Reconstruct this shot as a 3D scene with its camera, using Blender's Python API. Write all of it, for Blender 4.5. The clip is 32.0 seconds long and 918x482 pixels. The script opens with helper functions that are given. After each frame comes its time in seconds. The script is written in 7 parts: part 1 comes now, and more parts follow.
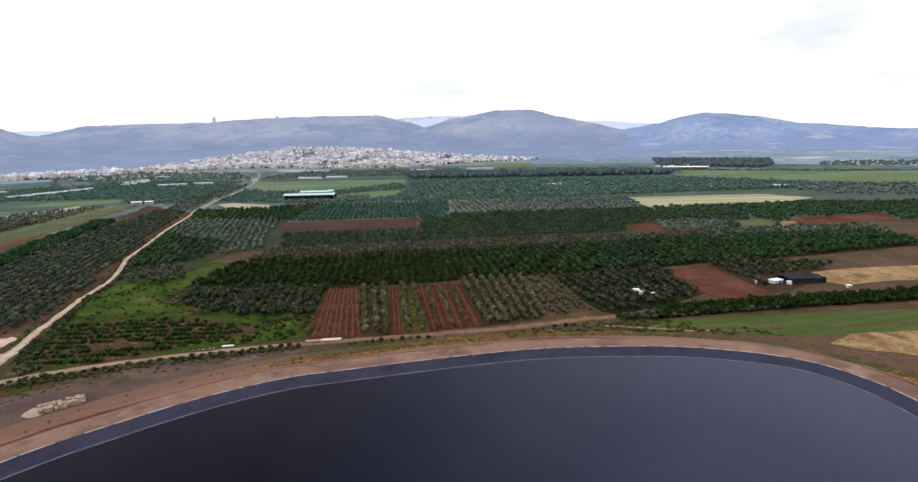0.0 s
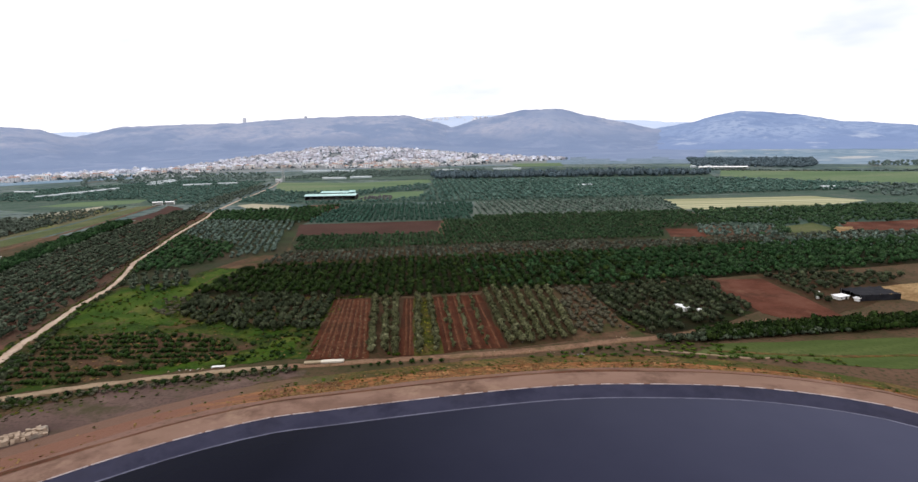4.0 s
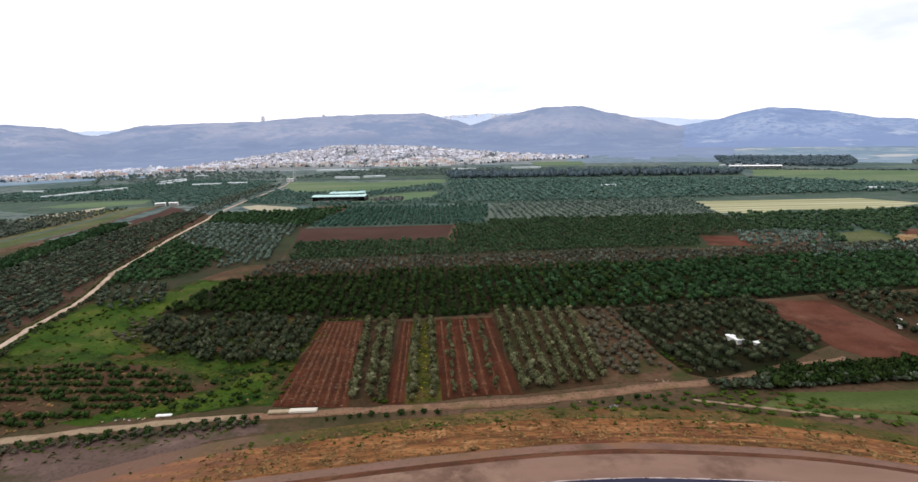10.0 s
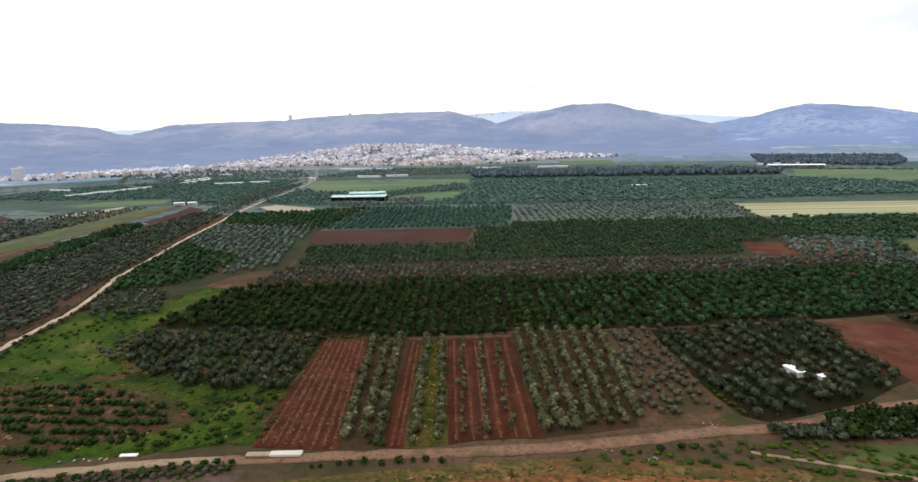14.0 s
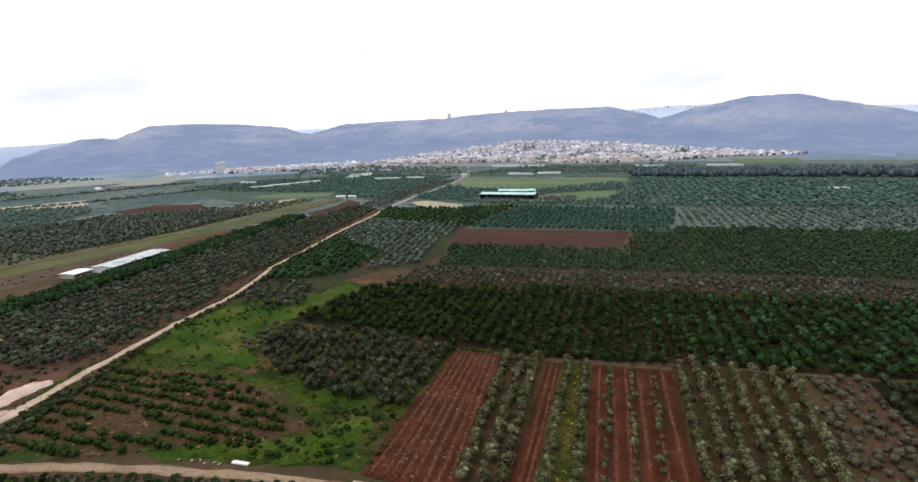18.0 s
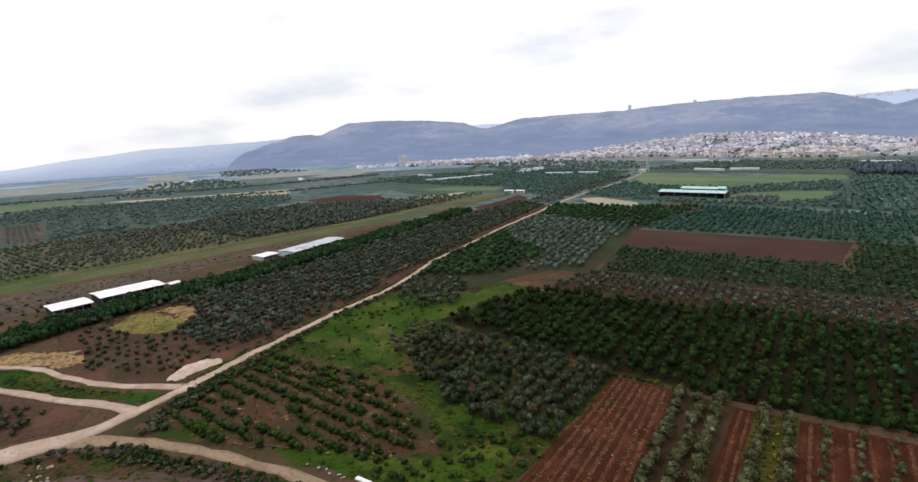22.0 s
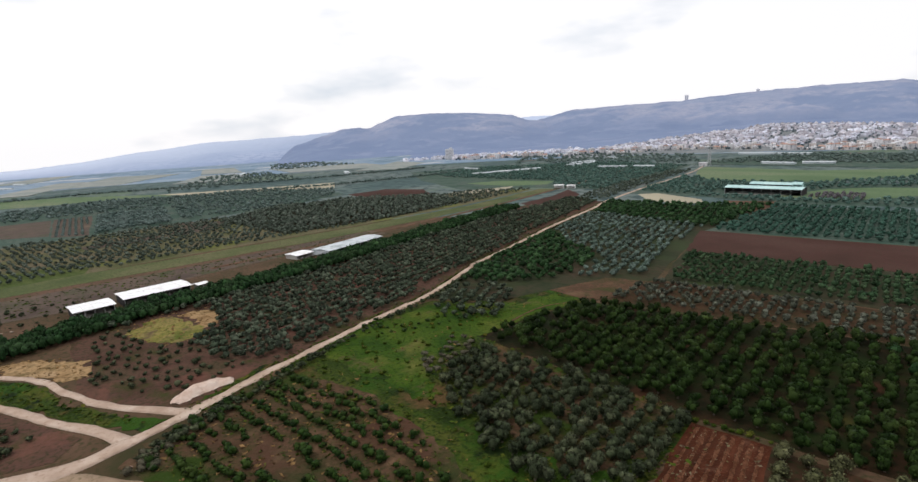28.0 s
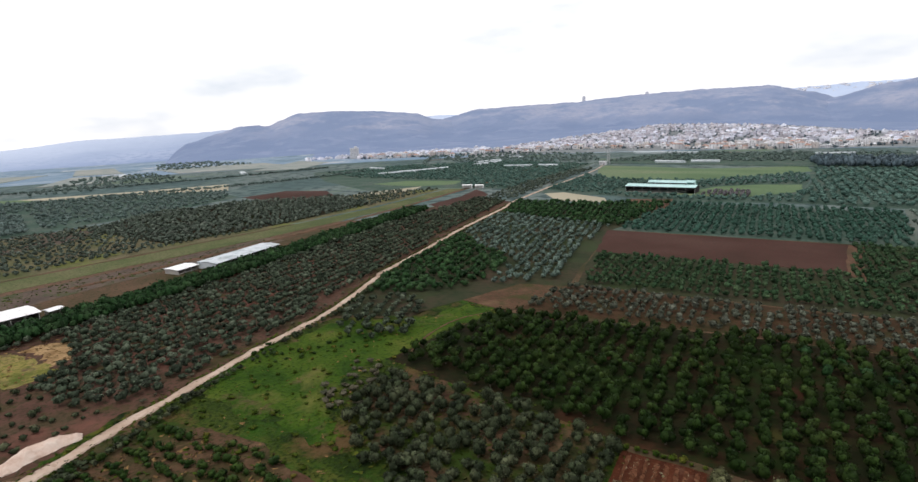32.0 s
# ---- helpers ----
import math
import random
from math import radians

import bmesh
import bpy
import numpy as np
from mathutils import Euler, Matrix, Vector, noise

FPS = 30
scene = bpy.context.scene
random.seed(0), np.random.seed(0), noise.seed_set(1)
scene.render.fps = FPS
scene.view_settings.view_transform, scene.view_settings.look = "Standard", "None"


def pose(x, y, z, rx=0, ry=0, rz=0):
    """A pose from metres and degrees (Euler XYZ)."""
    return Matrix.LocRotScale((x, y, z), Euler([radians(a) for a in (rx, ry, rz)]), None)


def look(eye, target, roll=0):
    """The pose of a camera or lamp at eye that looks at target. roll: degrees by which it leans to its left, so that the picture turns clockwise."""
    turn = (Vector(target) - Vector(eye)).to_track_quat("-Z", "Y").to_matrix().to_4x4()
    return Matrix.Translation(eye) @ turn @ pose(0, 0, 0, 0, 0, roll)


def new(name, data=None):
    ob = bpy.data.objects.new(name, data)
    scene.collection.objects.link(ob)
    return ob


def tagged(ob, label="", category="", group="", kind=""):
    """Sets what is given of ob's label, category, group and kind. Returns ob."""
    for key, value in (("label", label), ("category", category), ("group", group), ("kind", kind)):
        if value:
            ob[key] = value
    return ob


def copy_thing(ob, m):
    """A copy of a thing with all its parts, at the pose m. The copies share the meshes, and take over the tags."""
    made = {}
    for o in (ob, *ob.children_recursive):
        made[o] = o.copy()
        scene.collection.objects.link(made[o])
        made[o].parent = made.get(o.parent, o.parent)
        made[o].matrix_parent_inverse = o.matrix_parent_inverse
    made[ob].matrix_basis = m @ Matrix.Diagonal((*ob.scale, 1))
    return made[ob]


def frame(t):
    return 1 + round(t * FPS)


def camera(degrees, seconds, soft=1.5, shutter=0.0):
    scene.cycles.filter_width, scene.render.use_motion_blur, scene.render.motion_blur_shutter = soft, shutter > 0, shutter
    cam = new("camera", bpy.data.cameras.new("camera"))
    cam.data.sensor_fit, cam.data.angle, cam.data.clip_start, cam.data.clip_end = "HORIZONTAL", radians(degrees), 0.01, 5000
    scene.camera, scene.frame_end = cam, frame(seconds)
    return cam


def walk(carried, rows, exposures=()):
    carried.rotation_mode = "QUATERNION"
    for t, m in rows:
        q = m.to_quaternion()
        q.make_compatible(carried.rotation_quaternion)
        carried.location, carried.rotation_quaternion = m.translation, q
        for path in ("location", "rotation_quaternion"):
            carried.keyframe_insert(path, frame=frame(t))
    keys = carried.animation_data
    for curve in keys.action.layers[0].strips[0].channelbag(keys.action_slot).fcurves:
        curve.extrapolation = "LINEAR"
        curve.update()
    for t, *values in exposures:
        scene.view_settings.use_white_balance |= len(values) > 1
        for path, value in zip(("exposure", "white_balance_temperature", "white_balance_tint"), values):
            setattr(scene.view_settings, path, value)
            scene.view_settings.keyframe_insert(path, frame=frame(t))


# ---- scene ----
# The plan is drawn in paces of 1.5 m; the camera, the materials and, at the end, all things are brought to metres by PACE.
PACE = 1.5
# yaw turns to the left of +y, pitch upwards, roll leans to the left; paces and degrees
PATH = (
    (0, 0.00, 0.00, 59.93, -0.000, -11.092, -1.117),
    (0.5, 0.25, 2.55, 59.46, 0.871, -10.965, -1.144),
    (1, 0.45, 5.13, 59.11, 1.639, -10.942, -1.158),
    (1.5, 0.66, 7.72, 58.88, 2.009, -10.934, -1.248),
    (2, 0.94, 10.29, 58.74, 2.318, -10.949, -1.275),
    (2.5, 1.32, 12.80, 58.67, 2.512, -10.972, -1.312),
    (3, 1.72, 15.25, 58.65, 2.613, -10.964, -1.266),
    (3.5, 2.10, 17.68, 58.66, 2.754, -10.999, -1.259),
    (5.5, 3.32, 27.72, 58.50, 3.434, -11.038, -1.322),
    (6, 3.64, 30.07, 58.55, 3.532, -11.064, -1.360),
    (6.5, 3.95, 32.48, 58.60, 3.613, -11.139, -1.462),
    (7, 4.22, 34.98, 58.59, 3.933, -11.174, -1.495),
    (7.5, 4.45, 37.52, 58.48, 4.122, -11.162, -1.508),
    (8, 4.58, 40.02, 58.36, 4.296, -11.169, -1.497),
    (8.5, 4.63, 42.51, 58.22, 4.516, -11.148, -1.485),
    (9, 4.66, 44.99, 58.08, 4.699, -11.138, -1.526),
    (9.5, 4.68, 47.43, 57.96, 4.849, -11.144, -1.441),
    (10, 4.75, 49.85, 57.87, 4.972, -11.160, -1.412),
    (10.5, 4.92, 52.29, 57.79, 5.095, -11.153, -1.361),
    (11, 5.12, 54.69, 57.72, 5.228, -11.166, -1.400),
    (11.5, 5.30, 57.01, 57.70, 5.382, -11.185, -1.428),
    (12, 5.48, 59.28, 57.72, 5.450, -11.217, -1.456),
    (12.5, 5.65, 61.58, 57.76, 5.550, -11.223, -1.434),
    (13, 5.82, 63.90, 57.75, 5.995, -11.267, -1.456),
    (13.5, 6.01, 66.20, 57.69, 6.620, -11.271, -1.495),
    (15.5, 6.34, 75.28, 57.34, 13.353, -11.201, -1.777),
    (16, 6.06, 77.64, 57.12, 15.404, -11.157, -1.814),
    (16.5, 5.57, 80.09, 56.84, 17.475, -11.127, -1.901),
    (17, 4.92, 82.56, 56.56, 19.730, -11.068, -1.969),
    (17.5, 4.32, 84.97, 56.31, 21.724, -11.080, -2.082),
    (18, 3.80, 87.29, 56.10, 23.736, -11.055, -2.034),
    (18.5, 3.27, 89.55, 55.85, 25.757, -11.011, -2.052),
    (19, 2.71, 91.78, 55.59, 27.644, -10.988, -2.213),
    (19.5, 2.14, 93.92, 55.37, 29.773, -10.952, -2.217),
    (20, 1.56, 95.94, 55.23, 31.964, -10.939, -2.228),
    (20.5, 0.92, 97.83, 55.13, 33.965, -10.943, -2.332),
    (21, 0.19, 99.66, 55.06, 36.892, -10.929, -2.416),
    (21.5, -0.63, 101.45, 54.98, 39.552, -10.927, -2.527),
    (22, -1.60, 103.22, 54.88, 41.833, -10.911, -2.699),
    (22.5, -2.72, 104.94, 54.79, 44.696, -10.891, -2.720),
    (23, -3.86, 106.56, 54.73, 47.438, -10.850, -2.763),
    (23.5, -4.97, 108.06, 54.63, 49.534, -10.840, -2.818),
    (24, -6.13, 109.44, 54.53, 49.967, -10.865, -2.886),
    (24.5, -7.37, 110.73, 54.44, 50.159, -10.911, -2.872),
    (26.5, -11.95, 115.91, 54.40, 50.767, -11.134, -2.960),
    (27, -13.02, 117.24, 54.31, 49.570, -11.231, -3.002),
    (27.5, -14.07, 118.44, 54.22, 47.748, -11.359, -2.943),
    (28, -15.18, 119.63, 54.12, 46.867, -11.412, -2.957),
    (28.5, -16.40, 120.94, 54.05, 46.026, -11.503, -2.956),
    (29, -17.62, 122.31, 54.05, 45.134, -11.571, -2.963),
    (29.5, -18.76, 123.65, 54.10, 44.175, -11.649, -2.896),
    (30, -19.89, 124.98, 54.14, 42.608, -11.762, -2.869),
    (30.5, -21.03, 126.34, 54.16, 41.486, -11.828, -2.803),
    (31, -22.18, 127.76, 54.15, 40.893, -11.877, -2.747),
    (31.5, -23.36, 129.20, 54.13, 38.787, -11.952, -2.638),
    (32, -24.56, 130.64, 54.12, 37.199, -11.998, -2.552),
)


def glide(x, y, z, yaw, pitch, roll):
    a, b = radians(yaw), radians(pitch)
    way = Vector((-math.sin(a) * math.cos(b), math.cos(a) * math.cos(b), math.sin(b)))
    eye = Vector((x, y, z)) * PACE
    return look(eye, eye + way * 50, roll)


cam = camera(80.03, 32.0, soft=1.45)
walk(cam, [(t, glide(*p)) for t, *p in PATH], [(0, -0.08), (13, -0.04), (18, -0.1), (23, -0.3), (25, -0.32), (28, -0.28), (32, -0.16)])

# ---- sky and sun: bright thin overcast ----
world = bpy.data.worlds.new("sky")
scene.world = world
world.use_nodes = True
wn = world.node_tree.nodes
wl = world.node_tree.links
wn.clear()
w_out = wn.new("ShaderNodeOutputWorld")
w_bg = wn.new("ShaderNodeBackground")
w_sky = wn.new("ShaderNodeTexSky")
w_sky.sky_type, w_sky.sun_disc = "NISHITA", False
w_sky.sun_elevation, w_sky.sun_rotation = radians(48), radians(-60)
w_sky.air_density, w_sky.dust_density = 1.0, 2.0
w_co = wn.new("ShaderNodeTexCoord")
w_map = wn.new("ShaderNodeMapping")
w_map.inputs["Scale"].default_value = (1.0, 1.0, 3.2)
w_noise = wn.new("ShaderNodeTexNoise")
w_noise.inputs["Scale"].default_value = 2.6
w_noise.inputs["Detail"].default_value = 5.0
w_ramp = wn.new("ShaderNodeValToRGB")
w_ramp.color_ramp.elements[0].position, w_ramp.color_ramp.elements[0].color = 0.28, (0.82, 0.9, 1.02, 1)
w_ramp.color_ramp.elements[1].position, w_ramp.color_ramp.elements[1].color = 0.42, (1.28, 1.27, 1.3, 1)
w_scale = wn.new("ShaderNodeMix")
w_scale.data_type, w_scale.blend_type = "RGBA", "MULTIPLY"
w_scale.inputs["Factor"].default_value = 1.0
w_scale.inputs["B"].default_value = (0.1, 0.1, 0.1, 1)
w_mix = wn.new("ShaderNodeMix")
w_mix.data_type = "RGBA"
w_mix.inputs["Factor"].default_value = 0.92
wl.new(w_co.outputs["Generated"], w_map.inputs["Vector"])
wl.new(w_map.outputs["Vector"], w_noise.inputs["Vector"])
wl.new(w_noise.outputs["Fac"], w_ramp.inputs["Fac"])
wl.new(w_sky.outputs["Color"], w_scale.inputs["A"])
wl.new(w_scale.outputs["Result"], w_mix.inputs["A"])
wl.new(w_ramp.outputs["Color"], w_mix.inputs["B"])
wl.new(w_mix.outputs["Result"], w_bg.inputs["Color"])
w_bg.inputs["Strength"].default_value = 1.0
wl.new(w_bg.outputs["Background"], w_out.inputs["Surface"])

sun = new("sun", bpy.data.lights.new("sun", "SUN"))
sun.data.energy, sun.data.angle, sun.data.color = 1.2, radians(10), (1.0, 0.95, 0.88)
sun.matrix_world = look((0, 0, 400), (160, 160, 0))
scene.view_settings.exposure = 0.0


# ---- materials ----
def surface(name, colors, scale=1.0, detail=6.0, rough=0.9, fine=None, bump=0.0, bump_scale=None, stripe=None, contrast=(0.35, 0.65), metal=0.0, island=0.0, spec=0.06, vary=0.0, lean=(1, 1, 1), fade=None, patches=(), zone=None):
    """Two or three colours mixed by a broad noise, specks of a fine one, stripes for furrows, relief."""
    m = bpy.data.materials.new(name)
    m.use_nodes = True
    n, l = m.node_tree.nodes, m.node_tree.links
    b = n["Principled BSDF"]
    b.inputs["Roughness"].default_value = rough
    b.inputs["Metallic"].default_value = metal
    b.inputs["Specular IOR Level"].default_value = spec
    geo = n.new("ShaderNodeNewGeometry")
    spot = n.new("ShaderNodeVectorMath")
    spot.operation, spot.inputs["Scale"].default_value = "SCALE", 1 / PACE
    l.new(geo.outputs["Position"], spot.inputs[0])
    place = n.new("ShaderNodeMapping")
    place.inputs["Scale"].default_value = lean
    l.new(spot.outputs["Vector"], place.inputs["Vector"])
    noise_1 = n.new("ShaderNodeTexNoise")
    noise_1.inputs["Scale"].default_value, noise_1.inputs["Detail"].default_value = scale, detail
    noise_1.inputs["Roughness"].default_value = 0.6
    l.new(place.outputs["Vector"], noise_1.inputs["Vector"])
    ramp = n.new("ShaderNodeValToRGB")
    el = ramp.color_ramp.elements
    while len(el) < len(colors):
        el.new(0.5)
    for k, c in enumerate(colors):
        el[k].position = contrast[0] + (contrast[1] - contrast[0]) * k / max(1, len(colors) - 1)
        el[k].color = (*c, 1)
    l.new(noise_1.outputs["Fac"], ramp.inputs["Fac"])
    out = ramp.outputs["Color"]

    def blend(a, fac, col, kind="MIX", amount=None):
        mix = n.new("ShaderNodeMix")
        mix.data_type, mix.blend_type = "RGBA", kind
        if fac is None:
            mix.inputs["Factor"].default_value = amount
        else:
            l.new(fac, mix.inputs["Factor"])
        l.new(a, mix.inputs["A"])
        if isinstance(col, tuple):
            mix.inputs["B"].default_value = (*col, 1)
        else:
            l.new(col, mix.inputs["B"])
        return mix.outputs["Result"]

    if stripe:
        angle, gap, col, amount = stripe
        turn = n.new("ShaderNodeMapping")
        turn.inputs["Rotation"].default_value = (0, 0, radians(angle))
        l.new(spot.outputs["Vector"], turn.inputs["Vector"])
        wave = n.new("ShaderNodeTexWave")
        wave.inputs["Scale"].default_value = 2 * math.pi / 20 / gap
        wave.inputs["Distortion"].default_value, wave.inputs["Detail"].default_value = 1.2, 2.0
        wave.inputs["Detail Scale"].default_value = 0.35
        l.new(turn.outputs["Vector"], wave.inputs["Vector"])
        lift = n.new("ShaderNodeMath")
        lift.operation = "MULTIPLY"
        lift.inputs[1].default_value = amount
        l.new(wave.outputs["Fac"], lift.inputs[0])
        out = blend(out, lift.outputs[0], col)
    noise_2 = n.new("ShaderNodeTexNoise")
    noise_2.inputs["Scale"].default_value, noise_2.inputs["Detail"].default_value = bump_scale or scale * 9, 4.0
    l.new(spot.outputs["Vector"], noise_2.inputs["Vector"])
    if fine:
        col, low, high = fine
        rng = n.new("ShaderNodeMapRange")
        rng.inputs["From Min"].default_value, rng.inputs["From Max"].default_value = low, high
        l.new(noise_2.outputs["Fac"], rng.inputs["Value"])
        out = blend(out, rng.outputs["Result"], col)
    if zone:
        # woods on the lower slopes with a ragged upper border
        col, low, high, stray_m = zone
        axes = n.new("ShaderNodeSeparateXYZ")
        l.new(spot.outputs["Vector"], axes.inputs["Vector"])
        ragged = n.new("ShaderNodeTexNoise")
        ragged.inputs["Scale"].default_value, ragged.inputs["Detail"].default_value = 0.0042, 6.0
        ragged.inputs["Roughness"].default_value = 0.62
        l.new(spot.outputs["Vector"], ragged.inputs["Vector"])
        stray = n.new("ShaderNodeMath")
        stray.operation, stray.inputs[1].default_value = "MULTIPLY_ADD", stray_m
        l.new(ragged.outputs["Fac"], stray.inputs[0])
        l.new(axes.outputs["Z"], stray.inputs[2])
        rng = n.new("ShaderNodeMapRange")
        rng.inputs["From Min"].default_value, rng.inputs["From Max"].default_value = high + stray_m / 2, low + stray_m / 2
        l.new(stray.outputs[0], rng.inputs["Value"])
        out = blend(out, rng.outputs["Result"], col)
    for col, size, low, high in patches:
        # drifts of another growth with soft uneven borders
        drift = n.new("ShaderNodeTexNoise")
        drift.inputs["Scale"].default_value, drift.inputs["Detail"].default_value = size, 7.0
        drift.inputs["Roughness"].default_value = 0.66
        moved = n.new("ShaderNodeMapping")
        moved.inputs["Location"].default_value = (col[0] * 900, col[1] * 700, 0)
        l.new(spot.outputs["Vector"], moved.inputs["Vector"])
        l.new(moved.outputs["Vector"], drift.inputs["Vector"])
        rng = n.new("ShaderNodeMapRange")
        rng.inputs["From Min"].default_value, rng.inputs["From Max"].default_value = low, high
        l.new(drift.outputs["Fac"], rng.inputs["Value"])
        out = blend(out, rng.outputs["Result"], col)
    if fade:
        # slow change westwards: bank cover; painted reflection on the water; painted haze on hill_west
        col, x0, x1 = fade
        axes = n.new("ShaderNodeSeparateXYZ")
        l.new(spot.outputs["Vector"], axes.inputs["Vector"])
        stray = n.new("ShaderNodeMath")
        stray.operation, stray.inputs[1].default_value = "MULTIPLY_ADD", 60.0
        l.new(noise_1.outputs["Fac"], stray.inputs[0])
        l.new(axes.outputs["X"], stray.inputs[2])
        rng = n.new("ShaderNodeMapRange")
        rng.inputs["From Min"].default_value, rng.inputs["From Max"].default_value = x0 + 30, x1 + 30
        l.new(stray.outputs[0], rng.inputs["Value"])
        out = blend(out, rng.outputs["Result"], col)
    if island or vary:
        rnd = n.new("ShaderNodeMapRange")
        spread = island or vary
        rnd.inputs["To Min"].default_value, rnd.inputs["To Max"].default_value = 1 - spread, 1 + spread
        if island:
            l.new(geo.outputs["Random Per Island"], rnd.inputs["Value"])
        else:
            info = n.new("ShaderNodeObjectInfo")
            l.new(info.outputs["Random"], rnd.inputs["Value"])
        gain = n.new("ShaderNodeVectorMath")
        gain.operation = "SCALE"
        l.new(out, gain.inputs[0])
        l.new(rnd.outputs["Result"], gain.inputs["Scale"])
        out = gain.outputs["Vector"]
    l.new(out, b.inputs["Base Color"])
    if bump:
        bp = n.new("ShaderNodeBump")
        bp.inputs["Strength"].default_value, bp.inputs["Distance"].default_value = 1.0, bump * PACE
        l.new(noise_2.outputs["Fac"], bp.inputs["Height"])
        l.new(bp.outputs["Normal"], b.inputs["Normal"])
    return m


M = {}
M["ground"] = surface("dry_weedy_ground", [(0.04, 0.036, 0.016), (0.08, 0.05, 0.03), (0.115, 0.066, 0.045)], 0.03, fine=((0.032, 0.036, 0.014), 0.5, 0.7), bump=0.15, bump_scale=0.8)
# Pale bluish greens here include the haze over the valley.
M["plain"] = surface("haze_tinted_valley_floor", [(0.05082, 0.08378, 0.08525), (0.07502, 0.1133, 0.11), (0.1331, 0.1602, 0.1512), (0.0605, 0.09363, 0.09625)], 0.008, lean=(1.0, 0.35, 1), fine=((0.04356, 0.06899, 0.06875), 0.48, 0.6), bump_scale=0.09, patches=[((0.1029, 0.1417, 0.1031), 0.006, 0.56, 0.6), ((0.115, 0.0924, 0.0825), 0.009, 0.6, 0.64)])
M["red_soil"] = surface("red_soil", [(0.04382, 0.0129, 0.005361), (0.06361, 0.0187, 0.008578), (0.08484, 0.02838, 0.0143)], 0.12, bump=0.16, bump_scale=2.2, contrast=(0.38, 0.62), fine=((0.1131, 0.04257, 0.02359), 0.56, 0.76), stripe=(-7.3, 2.6, (0.02827, 0.009347, 0.005004), 0.6), patches=[((0.03534, 0.01547, 0.007862), 0.07, 0.5, 0.66), ((0.09189, 0.04192, 0.02501), 0.16, 0.58, 0.7)])
M["red_fallow"] = surface("red_fallow_soil", [(0.06068, 0.02009, 0.01175), (0.08496, 0.02827, 0.01689), (0.1093, 0.04315, 0.02791)], 0.06, bump=0.14, bump_scale=1.2, contrast=(0.38, 0.62), fine=((0.1214, 0.05357, 0.03672), 0.56, 0.76), patches=[((0.1537, 0.07812, 0.05141), 0.04, 0.56, 0.7), ((0.04855, 0.01786, 0.01028), 0.05, 0.52, 0.66)])
M["brown_soil"] = surface("brown_orchard_soil", [(0.0289, 0.017, 0.00918), (0.0544, 0.0289, 0.01632), (0.0357, 0.03145, 0.01326)], 0.07, bump=0.12, bump_scale=1.0, fine=((0.0221, 0.02465, 0.00918), 0.48, 0.66), patches=[((0.07225, 0.03825, 0.02244), 0.09, 0.54, 0.7)])
M["pale_soil"] = surface("pale_stubble_soil", [(0.085, 0.045, 0.029), (0.125, 0.068, 0.046), (0.072, 0.047, 0.028)], 0.08, bump=0.1, bump_scale=1.1, fine=((0.05, 0.04, 0.02), 0.5, 0.68), patches=[((0.16, 0.095, 0.06), 0.09, 0.55, 0.7), ((0.05, 0.05, 0.02), 0.06, 0.55, 0.68)])
# Brown and weedy soil, darkened in colour for the shade under the trees.
M["shade_soil"] = surface("shaded_orchard_floor", [(0.009025, 0.01188, 0.00408), (0.01568, 0.01282, 0.005525), (0.0285, 0.01472, 0.00765)], 0.09, bump=0.1, bump_scale=0.9, fine=((0.008075, 0.01188, 0.003825), 0.5, 0.66), patches=[((0.0456, 0.04465, 0.01105), 0.03, 0.6, 0.72), ((0.0437, 0.019, 0.0102), 0.06, 0.57, 0.66), ((0.01188, 0.02328, 0.0051), 0.045, 0.5, 0.6)])
M["meadow"] = surface("green_meadow", [(0.01063, 0.021, 0.00323), (0.02063, 0.0372, 0.00493), (0.03375, 0.0528, 0.007225), (0.0575, 0.0648, 0.01147)], 0.085, detail=9, bump=0.5, bump_scale=1.3, contrast=(0.35, 0.62), fine=((0.0115, 0.021, 0.003825), 0.47, 0.64), lean=(0.55, 1.5, 1), patches=[((0.09, 0.0852, 0.01317), 0.06, 0.54, 0.66), ((0.0825, 0.0516, 0.0221), 0.055, 0.55, 0.62), ((0.02375, 0.0624, 0.006375), 0.035, 0.5, 0.6), ((0.008125, 0.0162, 0.003825), 0.16, 0.53, 0.62), ((0.05625, 0.0432, 0.017), 0.024, 0.58, 0.64)])
M["grass_field"] = surface("mown_green_field", [(0.078, 0.125, 0.062), (0.105, 0.155, 0.08), (0.15, 0.175, 0.105)], 0.012, bump=0.1, bump_scale=0.5, lean=(0.5, 1.5, 1), fine=((0.07, 0.11, 0.056), 0.5, 0.7))
M["crop_field"] = surface("lush_crop_field", [(0.0475, 0.07216, 0.01785), (0.07125, 0.0924, 0.0273), (0.09975, 0.1056, 0.042)], 0.04, bump=0.2, bump_scale=0.9, lean=(0.4, 1.6, 1), stripe=(75, 5, (0.04275, 0.0616, 0.0168), 0.5), fine=((0.04275, 0.0616, 0.0168), 0.5, 0.7))
M["yellow_field"] = surface("ripe_yellow_field", [(0.29, 0.28, 0.16), (0.37, 0.35, 0.22), (0.44, 0.41, 0.28)], 0.02, lean=(0.25, 2.5, 1), contrast=(0.4, 0.6), stripe=(85, 11, (0.17, 0.19, 0.1), 0.6))
